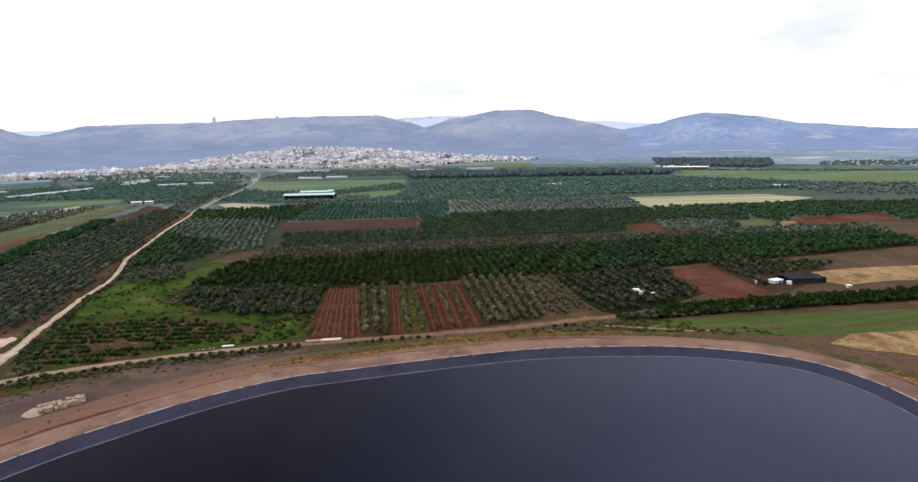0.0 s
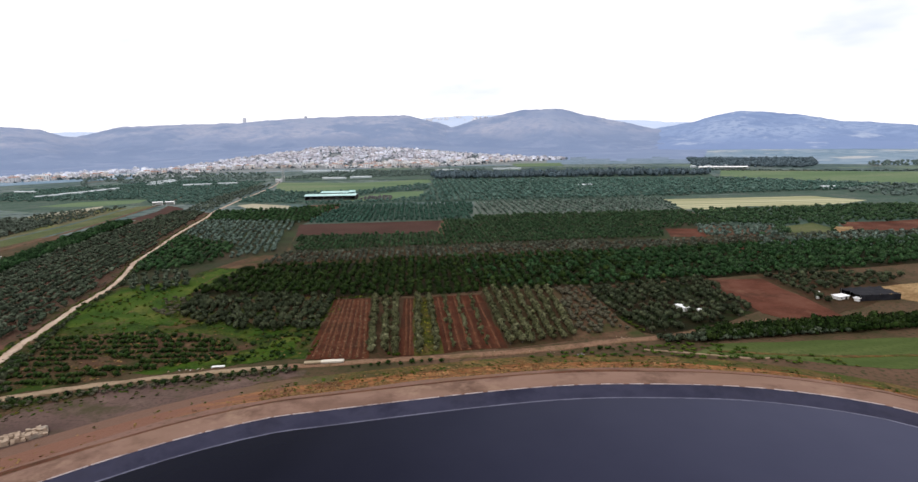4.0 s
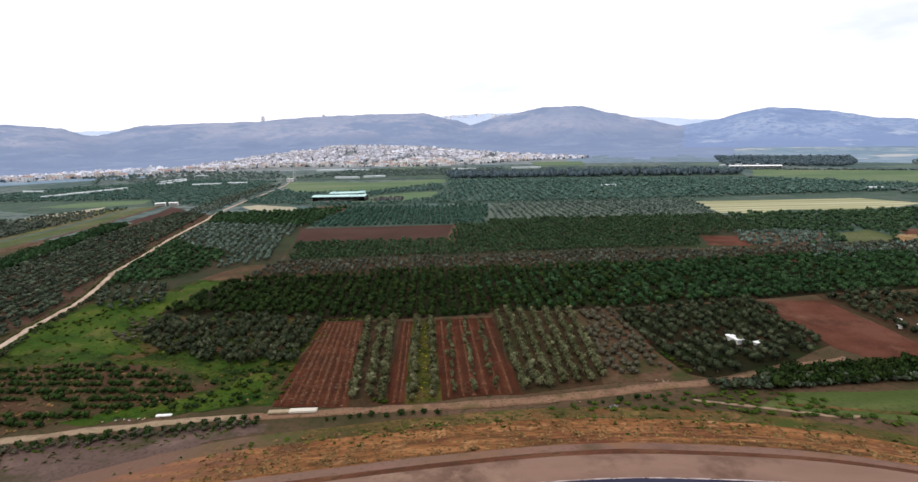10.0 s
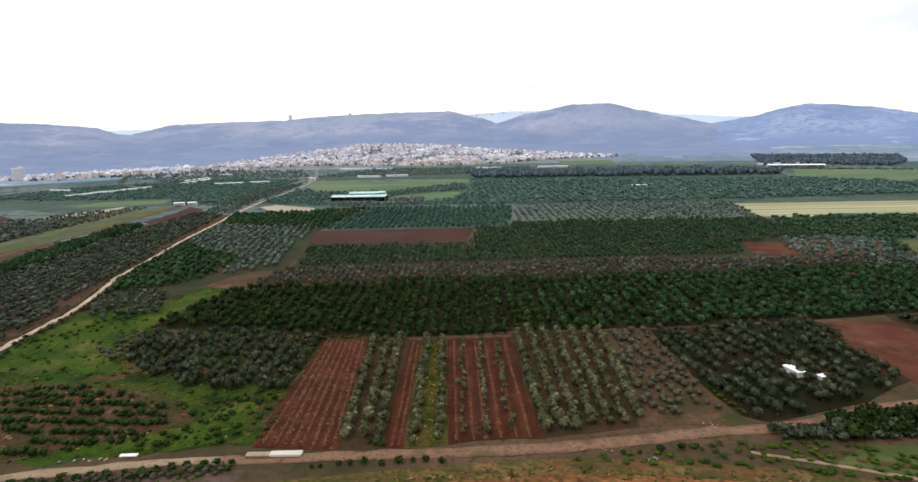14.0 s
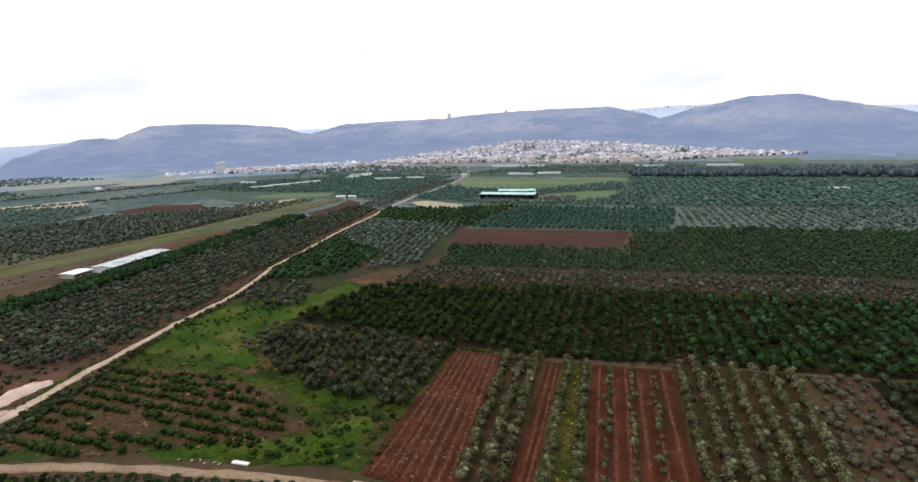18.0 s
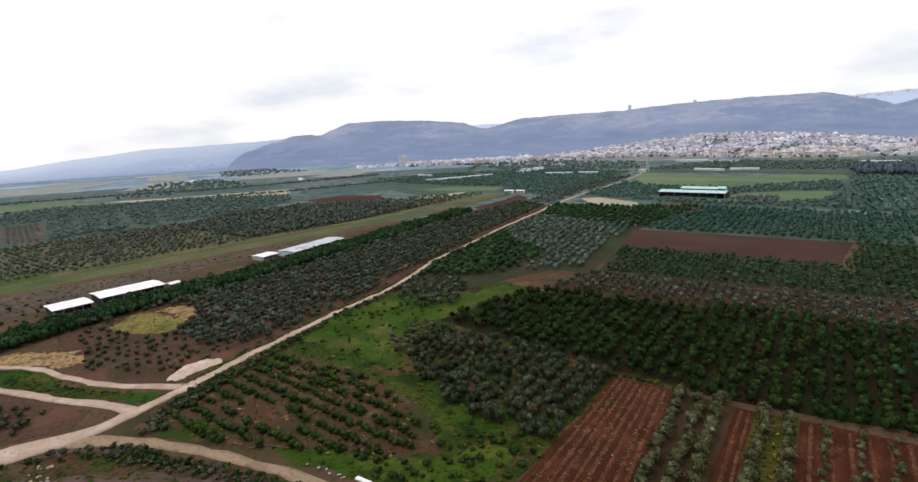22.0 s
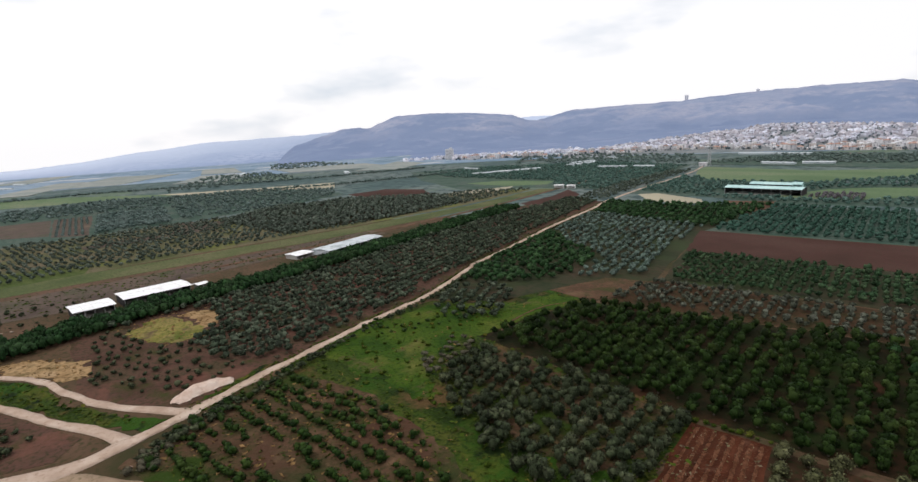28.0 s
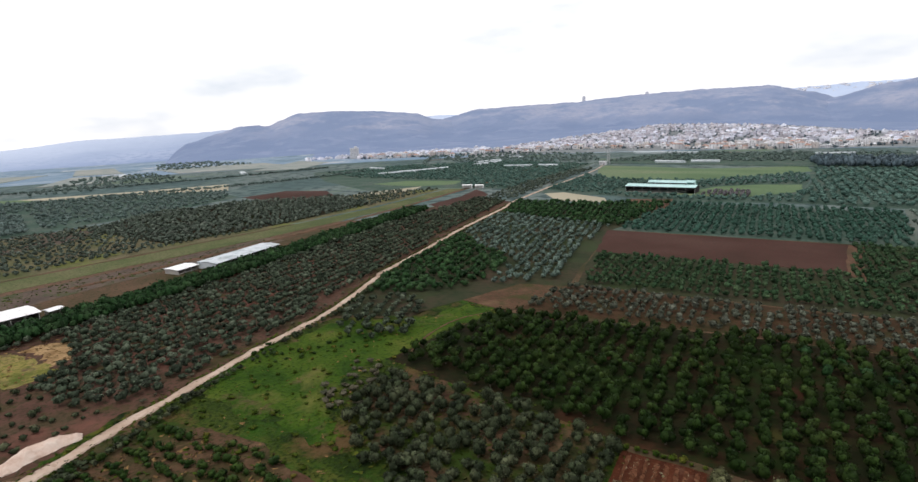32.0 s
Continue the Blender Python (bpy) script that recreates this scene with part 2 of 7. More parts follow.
M["weed_patch"] = surface("yellow_green_grass", [(0.102, 0.102, 0.0216), (0.168, 0.15, 0.0384), (0.228, 0.18, 0.066), (0.108, 0.078, 0.036)], 0.12, bump=0.3, bump_scale=1.0, contrast=(0.34, 0.66), fine=((0.09, 0.096, 0.0204), 0.46, 0.66), patches=[((0.084, 0.054, 0.036), 0.12, 0.54, 0.66), ((0.072, 0.09, 0.0168), 0.09, 0.54, 0.66)])
M["straw"] = surface("straw_grass", [(0.1562, 0.08924, 0.03825), (0.2539, 0.1606, 0.0782), (0.3222, 0.2142, 0.1105), (0.1172, 0.08478, 0.0357)], 0.09, bump=0.2, bump_scale=1.0, contrast=(0.34, 0.66), fine=((0.1269, 0.08032, 0.0357), 0.5, 0.68), patches=[((0.4101, 0.2945, 0.1785), 0.05, 0.56, 0.7), ((0.08789, 0.06247, 0.0255), 0.12, 0.56, 0.68)])
M["orange_grass"] = surface("dry_orange_grass", [(0.07859, 0.03568, 0.01353), (0.1874, 0.07731, 0.02886), (0.2902, 0.1338, 0.05412)], 0.2, bump=0.5, bump_scale=0.9, contrast=(0.38, 0.62), fine=((0.07254, 0.04163, 0.01443), 0.52, 0.68), patches=[((0.1028, 0.0337, 0.01804), 0.06, 0.52, 0.66), ((0.399, 0.2131, 0.09922), 0.12, 0.57, 0.7)], lean=(0.5, 1.3, 1), fade=((0.1693, 0.08326, 0.05773), -34, -62))
M["track"] = surface("beaten_dirt_track", [(0.3248, 0.2337, 0.177), (0.4144, 0.3135, 0.2478), (0.4928, 0.3933, 0.3245)], 0.15, bump=0.08, bump_scale=1.4, fine=((0.2688, 0.1824, 0.1298), 0.56, 0.75))
M["brown_track"] = surface("brown_field_track", [(0.138, 0.07875, 0.052), (0.207, 0.1208, 0.08), (0.115, 0.07875, 0.04)], 0.2, bump=0.06, bump_scale=1.4, fine=((0.0805, 0.05775, 0.028), 0.55, 0.7))
M["pale_dirt"] = surface("pale_spoil_dirt", [(0.42, 0.3, 0.24), (0.55, 0.42, 0.35), (0.62, 0.52, 0.45)], 0.3, bump=0.3, bump_scale=1.2)
M["bank"] = surface("bare_bank_earth", [(0.126, 0.07243, 0.05625), (0.1826, 0.1051, 0.08324), (0.1512, 0.09342, 0.0675)], 0.05, bump=0.12, bump_scale=1.3, fine=((0.1109, 0.06542, 0.04724), 0.55, 0.75), patches=[((0.252, 0.1577, 0.1181), 0.05, 0.54, 0.7), ((0.0819, 0.05841, 0.03037), 0.07, 0.55, 0.68), ((0.189, 0.09927, 0.05625), 0.04, 0.55, 0.65)])
M["bank_brown"] = surface("damp_brown_bank", [(0.06325, 0.025, 0.01444), (0.1012, 0.038, 0.02166), (0.1265, 0.058, 0.03249)], 0.12, bump=0.2, bump_scale=1.0, fine=((0.0506, 0.03, 0.01263), 0.5, 0.7))
M["crest"] = surface("compacted_crest_earth", [(0.15, 0.0897, 0.0682), (0.21, 0.1288, 0.099), (0.18, 0.1104, 0.0814)], 0.06, bump=0.06, bump_scale=1.2, patches=[((0.108, 0.0621, 0.0462), 0.1, 0.5, 0.68), ((0.288, 0.1898, 0.1375), 0.07, 0.56, 0.7)], lean=(0.5, 1.4, 1))
M["liner"] = surface("grey_sheet_liner", [(0.022, 0.022, 0.04224), (0.03168, 0.03168, 0.05632), (0.0264, 0.02552, 0.044)], 0.1, rough=0.6, bump=0.03, bump_scale=0.7, patches=[((0.01584, 0.01584, 0.03168), 0.08, 0.5, 0.64)])
M["hem"] = surface("pinkish_white_liner_hem", [(0.28, 0.21, 0.2), (0.45, 0.38, 0.37), (0.18, 0.13, 0.12)], 0.25)
# The fade paints the sky's uneven reflection into the water's own colour.
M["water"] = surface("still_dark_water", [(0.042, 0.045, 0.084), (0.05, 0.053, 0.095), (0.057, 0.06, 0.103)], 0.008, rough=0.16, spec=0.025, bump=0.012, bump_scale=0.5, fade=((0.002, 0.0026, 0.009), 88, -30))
M["olive"] = surface("olive_leaves", [(0.04085, 0.04399, 0.0187), (0.07353, 0.07678, 0.03516), (0.1429, 0.1423, 0.08078)], 0.25, contrast=(0.3, 0.7), island=0.8, rough=0.7, spec=0.08)
M["olive_dark"] = surface("grey_green_olive_leaves", [(0.01478, 0.02207, 0.01104), (0.03154, 0.0406, 0.02061), (0.07885, 0.08652, 0.04858)], 0.25, contrast=(0.3, 0.7), island=0.8, rough=0.7, spec=0.06)
M["olive_brown"] = surface("dry_grey_leaves", [(0.04675, 0.0437, 0.02755), (0.08075, 0.0722, 0.0494), (0.068, 0.076, 0.0475)], 0.2, contrast=(0.3, 0.7), island=0.4, rough=0.75)
M["citrus"] = surface("dark_glossy_leaves", [(0.007, 0.01899, 0.003825), (0.016, 0.03299, 0.006375), (0.034, 0.05198, 0.01147)], 0.25, contrast=(0.3, 0.7), island=0.75, rough=0.6, spec=0.05)
M["weed"] = surface("weed_leaves", [(0.018, 0.036, 0.004), (0.036, 0.056, 0.006), (0.09, 0.078, 0.015)], 0.3, contrast=(0.3, 0.7), island=0.5, rough=0.8)
M["dry_weed"] = surface("dry_weed_stalks", [(0.1, 0.058, 0.025), (0.19, 0.115, 0.05), (0.07, 0.048, 0.02)], 0.3, contrast=(0.3, 0.7), island=0.4, rough=0.9)
M["sprout"] = surface("pale_sprouts", [(0.108, 0.0864, 0.0504), (0.1584, 0.1188, 0.0792), (0.072, 0.0792, 0.0288)], 0.4, island=0.3, rough=0.8)
M["bark"] = surface("grey_bark", [(0.07, 0.055, 0.042), (0.12, 0.1, 0.08)], 3.0, bump=0.02, bump_scale=20)
# Distance haze is put into the blue and pallor of these hill colours.
M["hill"] = surface("hazed_scrub_limestone_hill", [(0.225, 0.27, 0.385), (0.25, 0.29, 0.4), (0.285, 0.31, 0.41), (0.315, 0.335, 0.425)], 0.003, detail=4, lean=(1, 1, 2.0), contrast=(0.34, 0.66), fine=((0.235, 0.275, 0.385), 0.46, 0.66), bump=0.6, bump_scale=0.05, patches=[((0.18, 0.23, 0.35), 0.0042, 0.49, 0.57), ((0.21, 0.255, 0.375), 0.011, 0.52, 0.62)], zone=((0.165, 0.215, 0.335), 34, 70, 90))
M["hill_wood"] = surface("hazed_wooded_hill", [(0.19, 0.2592, 0.4224), (0.2185, 0.288, 0.4512), (0.266, 0.3312, 0.48)], 0.004, detail=9, contrast=(0.38, 0.62), fine=((0.1757, 0.24, 0.3984), 0.5, 0.6), bump=0.6, bump_scale=0.05, patches=[((0.1662, 0.2304, 0.3888), 0.005, 0.52, 0.6), ((0.3135, 0.3696, 0.4992), 0.008, 0.58, 0.66)], zone=((0.1757, 0.24, 0.4032), 10, 35, 40))
M["far_hill"] = surface("hazed_far_upland", [(0.42, 0.5, 0.66), (0.5, 0.57, 0.72)], 0.003, detail=6)
M["plaster"] = surface("pale_house_plaster", [(0.56, 0.55, 0.57), (0.72, 0.71, 0.73)], 0.05, vary=0.25)
M["plaster_warm"] = surface("warm_stone_plaster", [(0.52, 0.46, 0.44), (0.64, 0.58, 0.55)], 0.05, vary=0.25)
M["white_roof"] = surface("white_sheet_roof", [(0.78, 0.78, 0.8), (0.85, 0.85, 0.86), (0.7, 0.69, 0.69)], 0.3, rough=0.45)
M["white_paint"] = surface("white_painted_metal", [(0.75, 0.75, 0.74), (0.82, 0.82, 0.81), (0.6, 0.58, 0.55)], 0.8, rough=0.5)
M["flat_roof"] = surface("whitewashed_flat_roof", [(0.6, 0.6, 0.63), (0.76, 0.76, 0.78)], 0.08, vary=0.2)
# Tile red dulled in the colour for the haze over the town.
M["red_tile"] = surface("red_tile_roof", [(0.312, 0.1925, 0.16), (0.442, 0.2975, 0.24)], 0.5, vary=0.2)
M["green_roof"] = surface("pale_green_sheet_roof", [(0.351, 0.54, 0.5244), (0.468, 0.648, 0.6348)], 0.1, rough=0.45)
M["pane"] = surface("dark_window_glass", [(0.04, 0.05, 0.065), (0.06, 0.07, 0.09)], 0.3, rough=0.15, spec=0.5)
M["steel"] = surface("galvanised_steel", [(0.4, 0.41, 0.42), (0.5, 0.5, 0.5)], 2.0, rough=0.45, metal=0.6)
# Near-black: on shed walls the shade of the open sides is in the colour.
M["dark_open"] = surface("shade_black_boards", [(0.035, 0.033, 0.035), (0.06, 0.055, 0.055)], 0.5)
M["net"] = surface("black_shade_net", [(0.012, 0.012, 0.016), (0.025, 0.025, 0.03)], 0.4, rough=0.8, bump=0.2, bump_scale=0.5)
M["film"] = surface("milky_greenhouse_film", [(0.42, 0.47, 0.5), (0.56, 0.6, 0.63), (0.3, 0.34, 0.36)], 0.15, rough=0.35, island=0.12)
M["concrete"] = surface("weathered_concrete", [(0.32, 0.3, 0.28), (0.42, 0.4, 0.37)], 0.4, bump=0.02, bump_scale=4)
# Town earth, plaster and stone: their blue cast is painted haze.
M["hazed_town_earth"] = surface("hazed_town_earth", [(0.13, 0.155, 0.165), (0.2, 0.21, 0.215), (0.1, 0.13, 0.14)], 0.03)
M["plaster_island"] = surface("hazed_town_plaster", [(0.44, 0.4454, 0.5181), (0.6864, 0.6999, 0.7821)], 0.03, island=0.42)
M["warm_island"] = surface("hazed_town_stone", [(0.3795, 0.3631, 0.4096), (0.5864, 0.5628, 0.6046)], 0.03, island=0.42)
M["concrete_pale"] = surface("pale_concrete", [(0.5, 0.5, 0.53), (0.6, 0.6, 0.62)], 0.1)
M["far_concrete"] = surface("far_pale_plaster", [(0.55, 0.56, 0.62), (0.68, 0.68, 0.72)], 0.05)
M["brown_fallow"] = surface("dark_brown_fallow", [(0.04073, 0.01938, 0.01491), (0.05612, 0.02481, 0.01987), (0.06788, 0.03489, 0.02816)], 0.03, bump=0.1, bump_scale=1.0, fine=((0.04073, 0.02714, 0.01656), 0.5, 0.7))
# Leaves of far orchards: distance haze is painted in as lighter, bluer green.
M["hazed_leaf"] = surface("haze_blued_orchard_leaves", [(0.03913, 0.0859, 0.07271), (0.06522, 0.117, 0.09799), (0.1017, 0.1535, 0.1315)], 0.12, contrast=(0.3, 0.7), island=0.4, rough=0.7, spec=0.06)
M["verge_green"] = surface("weedy_brown_verge", [(0.052, 0.044, 0.0145), (0.1, 0.064, 0.024), (0.165, 0.094, 0.04)], 0.1, bump=0.45, bump_scale=1.0, contrast=(0.36, 0.62), fine=((0.042, 0.044, 0.0125), 0.46, 0.64), patches=[((0.047, 0.06, 0.0125), 0.05, 0.5, 0.62), ((0.115, 0.05, 0.02), 0.1, 0.55, 0.67), ((0.17, 0.13, 0.035), 0.2, 0.58, 0.7)], fade=((0.145, 0.085, 0.063), -34, -62))
M["straw_track"] = surface("pale_worn_track", [(0.2, 0.14, 0.095), (0.29, 0.21, 0.145), (0.24, 0.18, 0.11)], 0.2, bump=0.06, bump_scale=1.4, fine=((0.12, 0.1, 0.05), 0.55, 0.75))
# Both far floors, grass and grey soil, are lightened and blued as haze.
M["green_floor"] = surface("hazed_grassy_orchard_floor", [(0.03704, 0.06842, 0.05172), (0.05927, 0.09124, 0.07182), (0.08644, 0.1014, 0.08618)], 0.05, fine=((0.03457, 0.06336, 0.04883), 0.48, 0.66))
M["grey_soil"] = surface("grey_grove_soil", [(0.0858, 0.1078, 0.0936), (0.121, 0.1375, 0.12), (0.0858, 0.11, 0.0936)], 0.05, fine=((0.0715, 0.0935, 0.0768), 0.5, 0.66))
M["stubble"] = surface("pale_far_stubble", [(0.275, 0.2562, 0.192), (0.375, 0.3355, 0.246)], 0.01, lean=(1, 0.4, 1))
# Foothill and far plain get their blue from haze put into the colour.
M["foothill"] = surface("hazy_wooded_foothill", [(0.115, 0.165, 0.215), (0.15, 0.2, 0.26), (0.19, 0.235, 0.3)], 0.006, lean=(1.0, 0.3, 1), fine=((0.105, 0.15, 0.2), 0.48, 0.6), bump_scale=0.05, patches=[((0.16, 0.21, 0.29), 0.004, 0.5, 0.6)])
M["haze_plain"] = surface("haze_blue_far_plain", [(0.1452, 0.2177, 0.2923), (0.1996, 0.2661, 0.3378), (0.2661, 0.3145, 0.3703)], 0.006, lean=(1.0, 0.3, 1), fine=((0.1331, 0.1996, 0.2728), 0.48, 0.58), bump_scale=0.04, patches=[((0.375, 0.3871, 0.4028), 0.007, 0.57, 0.61), ((0.121, 0.1814, 0.2339), 0.006, 0.56, 0.6)])
M["weedy_floor"] = surface("weedy_brown_floor", [(0.0225, 0.0315, 0.0085), (0.05, 0.038, 0.0175), (0.083, 0.046, 0.028), (0.034, 0.038, 0.0115)], 0.09, bump=0.3, bump_scale=1.2, contrast=(0.34, 0.66), fine=((0.022, 0.027, 0.0095), 0.5, 0.7), patches=[((0.128, 0.077, 0.046), 0.11, 0.53, 0.68), ((0.0255, 0.045, 0.0075), 0.05, 0.52, 0.62), ((0.066, 0.034, 0.021), 0.05, 0.52, 0.62)])
# Paled towards grey to carry the haze over the plain.
M["plain_leaf"] = surface("haze_paled_plain_leaves", [(0.07475, 0.1127, 0.1025), (0.1012, 0.138, 0.125), (0.1265, 0.161, 0.15)], 0.1, contrast=(0.3, 0.7), island=0.35, rough=0.8, spec=0.06)
M["green_leaf"] = surface("mid_green_leaves", [(0.01592, 0.03946, 0.01746), (0.02996, 0.05965, 0.02715), (0.05617, 0.08435, 0.04267)], 0.2, contrast=(0.3, 0.7), island=0.65, rough=0.7, spec=0.06)
M["hem_wet"] = surface("wet_liner_edge", [(0.07, 0.07, 0.1), (0.13, 0.13, 0.18)], 0.3)
M["olive_mid"] = surface("grey_olive_leaves", [(0.021, 0.03112, 0.01866), (0.044, 0.05857, 0.03731), (0.095, 0.1117, 0.07802)], 0.22, contrast=(0.3, 0.7), island=0.75, rough=0.7, spec=0.06)
M["liner_sheet"] = surface("dull_grey_sheeting", [(0.15, 0.15, 0.16), (0.22, 0.21, 0.21)], 0.8, rough=0.6, bump=0.05, bump_scale=3)
M["mauve_soil"] = surface("dull_mauve_soil", [(0.07, 0.05, 0.043), (0.1, 0.072, 0.06), (0.075, 0.062, 0.045)], 0.05, bump=0.1, bump_scale=1.0, fine=((0.055, 0.05, 0.034), 0.5, 0.68), patches=[((0.13, 0.094, 0.07), 0.04, 0.55, 0.68), ((0.055, 0.06, 0.03), 0.06, 0.54, 0.66)])
M["sparse_soil"] = surface("brown_stubble_soil", [(0.06, 0.033, 0.02), (0.088, 0.047, 0.029), (0.055, 0.042, 0.02)], 0.09, bump=0.2, bump_scale=1.1, fine=((0.04, 0.037, 0.016), 0.5, 0.66), patches=[((0.12, 0.073, 0.043), 0.1, 0.56, 0.7), ((0.036, 0.042, 0.013), 0.07, 0.53, 0.64)])
M["rubble"] = surface("tan_rubble", [(0.26, 0.19, 0.14), (0.38, 0.29, 0.22), (0.3, 0.26, 0.22)], 0.5, bump=0.1, bump_scale=2)
M["grove_earth"] = surface("greyish_grove_earth", [(0.05152, 0.02764, 0.01926), (0.08512, 0.04423, 0.03275), (0.056, 0.04147, 0.02312)], 0.07, bump=0.2, bump_scale=1.0, fine=((0.03584, 0.03041, 0.01541), 0.5, 0.66), patches=[((0.1232, 0.05529, 0.04045), 0.05, 0.54, 0.66), ((0.03808, 0.03962, 0.01252), 0.09, 0.53, 0.66)])
M["strip_grass"] = surface("olive_green_strip_grass", [(0.055, 0.075, 0.027), (0.085, 0.1, 0.04), (0.12, 0.115, 0.058)], 0.04, bump=0.2, bump_scale=0.9, contrast=(0.36, 0.64), fine=((0.05, 0.06, 0.025), 0.48, 0.68))
M["row_floor"] = surface("dark_row_floor", [(0.02166, 0.03001, 0.01359), (0.035, 0.0343, 0.01888), (0.04833, 0.03287, 0.02114)], 0.05, fine=((0.02, 0.02716, 0.01284), 0.48, 0.66), patches=[((0.03, 0.04287, 0.01736), 0.03, 0.5, 0.62)])
M["yellow_flower"] = surface("yellow_flowers", [(0.2, 0.19, 0.015), (0.36, 0.31, 0.02)], 0.6, island=0.3)
M["strip_floor"] = surface("yellowish_strip_grass", [(0.03, 0.034, 0.006), (0.062, 0.058, 0.012), (0.085, 0.058, 0.02)], 0.15, bump=0.3, bump_scale=1.3, fine=((0.022, 0.03, 0.005), 0.5, 0.68))
# Grey grove leaves, lightened further to hold painted haze.
M["dense_leaf"] = surface("hazed_grey_grove_leaves", [(0.03594, 0.0483, 0.03703), (0.06469, 0.0828, 0.06348), (0.115, 0.131, 0.1058)], 0.2, contrast=(0.3, 0.7), island=0.6, rough=0.7, spec=0.06)
# The blue and the pale western fade are haze painted into the ridge.
M["hill_west"] = surface("hazed_wooded_west_ridge", [(0.1804, 0.2441, 0.3915), (0.2136, 0.2783, 0.4266), (0.2658, 0.3222, 0.4618)], 0.004, detail=9, contrast=(0.38, 0.62), fine=((0.1709, 0.2344, 0.3765), 0.5, 0.62), bump=0.6, bump_scale=0.04, fade=((0.47, 0.53, 0.66), -1900, -2700))
# Silvery olives and block trees, both lifted and blued with painted haze.
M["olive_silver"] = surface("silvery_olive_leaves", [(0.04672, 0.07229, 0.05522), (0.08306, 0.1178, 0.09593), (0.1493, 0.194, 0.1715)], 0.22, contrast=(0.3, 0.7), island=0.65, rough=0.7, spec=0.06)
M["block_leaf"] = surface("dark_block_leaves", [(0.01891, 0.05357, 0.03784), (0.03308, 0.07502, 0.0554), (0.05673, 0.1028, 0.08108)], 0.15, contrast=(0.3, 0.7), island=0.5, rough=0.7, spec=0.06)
M["citrus_row"] = surface("green_citrus_leaves", [(0.008208, 0.0266, 0.008336), (0.0189, 0.04627, 0.01603), (0.03888, 0.07172, 0.02885)], 0.2, contrast=(0.3, 0.7), island=0.65, rough=0.65, spec=0.05)
M["west_floor"] = surface("pale_weedy_grove_floor", [(0.0715, 0.082, 0.0324), (0.11, 0.1, 0.0558), (0.1375, 0.108, 0.0702)], 0.05, bump=0.1, bump_scale=0.9, fine=((0.066, 0.07, 0.0324), 0.5, 0.68), patches=[((0.121, 0.135, 0.036), 0.03, 0.54, 0.64)])
M["lush"] = surface("lush_green_grass", [(0.01199, 0.0327, 0.003718), (0.02697, 0.05948, 0.004958), (0.04496, 0.07732, 0.007435), (0.07492, 0.09317, 0.01486)], 0.09, detail=9, bump=0.4, bump_scale=1.2, contrast=(0.33, 0.67), fine=((0.01399, 0.03371, 0.003718), 0.5, 0.68), patches=[((0.08492, 0.05749, 0.03098), 0.1, 0.58, 0.68), ((0.09986, 0.1042, 0.02479), 0.05, 0.56, 0.68)])
# Far wood; its blue lift is haze put into the leaf colour.
M["wood_leaf"] = surface("hazed_dark_wood_leaves", [(0.061, 0.093, 0.1115), (0.08052, 0.1116, 0.1306), (0.1037, 0.1339, 0.1523)], 0.1, contrast=(0.3, 0.7), island=0.3, rough=0.8, spec=0.05)
M["citrus_near"] = surface("dark_citrus_leaves", [(0.006382, 0.01646, 0.003173), (0.01463, 0.02869, 0.006067), (0.02925, 0.04388, 0.0112)], 0.2, contrast=(0.3, 0.7), island=0.7, rough=0.65, spec=0.05)
M["olive_band"] = surface("grey_band_leaves", [(0.036, 0.044, 0.03), (0.066, 0.074, 0.054), (0.12, 0.128, 0.1)], 0.22, contrast=(0.3, 0.7), island=0.7, rough=0.7, spec=0.06)
# Far fields with haze painted over their tan and green.
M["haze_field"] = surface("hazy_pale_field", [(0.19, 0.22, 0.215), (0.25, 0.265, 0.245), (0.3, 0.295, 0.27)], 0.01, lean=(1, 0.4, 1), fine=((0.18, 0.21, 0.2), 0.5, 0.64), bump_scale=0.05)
M["damp_earth"] = surface("dull_purple_earth", [(0.075, 0.048, 0.043), (0.105, 0.067, 0.058), (0.09, 0.064, 0.053)], 0.06, bump=0.12, bump_scale=1.3, lean=(0.6, 1.3, 1), fine=((0.062, 0.043, 0.034), 0.5, 0.7), patches=[((0.15, 0.1, 0.084), 0.05, 0.56, 0.66), ((0.055, 0.046, 0.026), 0.07, 0.54, 0.64)])
# Grey-brown twigs with haze mixed into their colour.
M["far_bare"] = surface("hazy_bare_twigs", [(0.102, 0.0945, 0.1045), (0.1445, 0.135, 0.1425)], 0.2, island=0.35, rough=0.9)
M["red_ridge"] = surface("dry_ridge_soil", [(0.072, 0.02772, 0.01364), (0.108, 0.04488, 0.02356), (0.144, 0.066, 0.0372)], 0.5, bump=0.2, bump_scale=2.5, contrast=(0.38, 0.62), fine=((0.0576, 0.02244, 0.01054), 0.48, 0.62))
M["cream_paint"] = surface("aged_cream_paint", [(0.52, 0.47, 0.4), (0.62, 0.57, 0.5)], 0.6, rough=0.55, bump=0.02, bump_scale=4)
M["green_paint"] = surface("weathered_tan_paint", [(0.26, 0.2, 0.13), (0.36, 0.29, 0.2)], 0.8, rough=0.6)


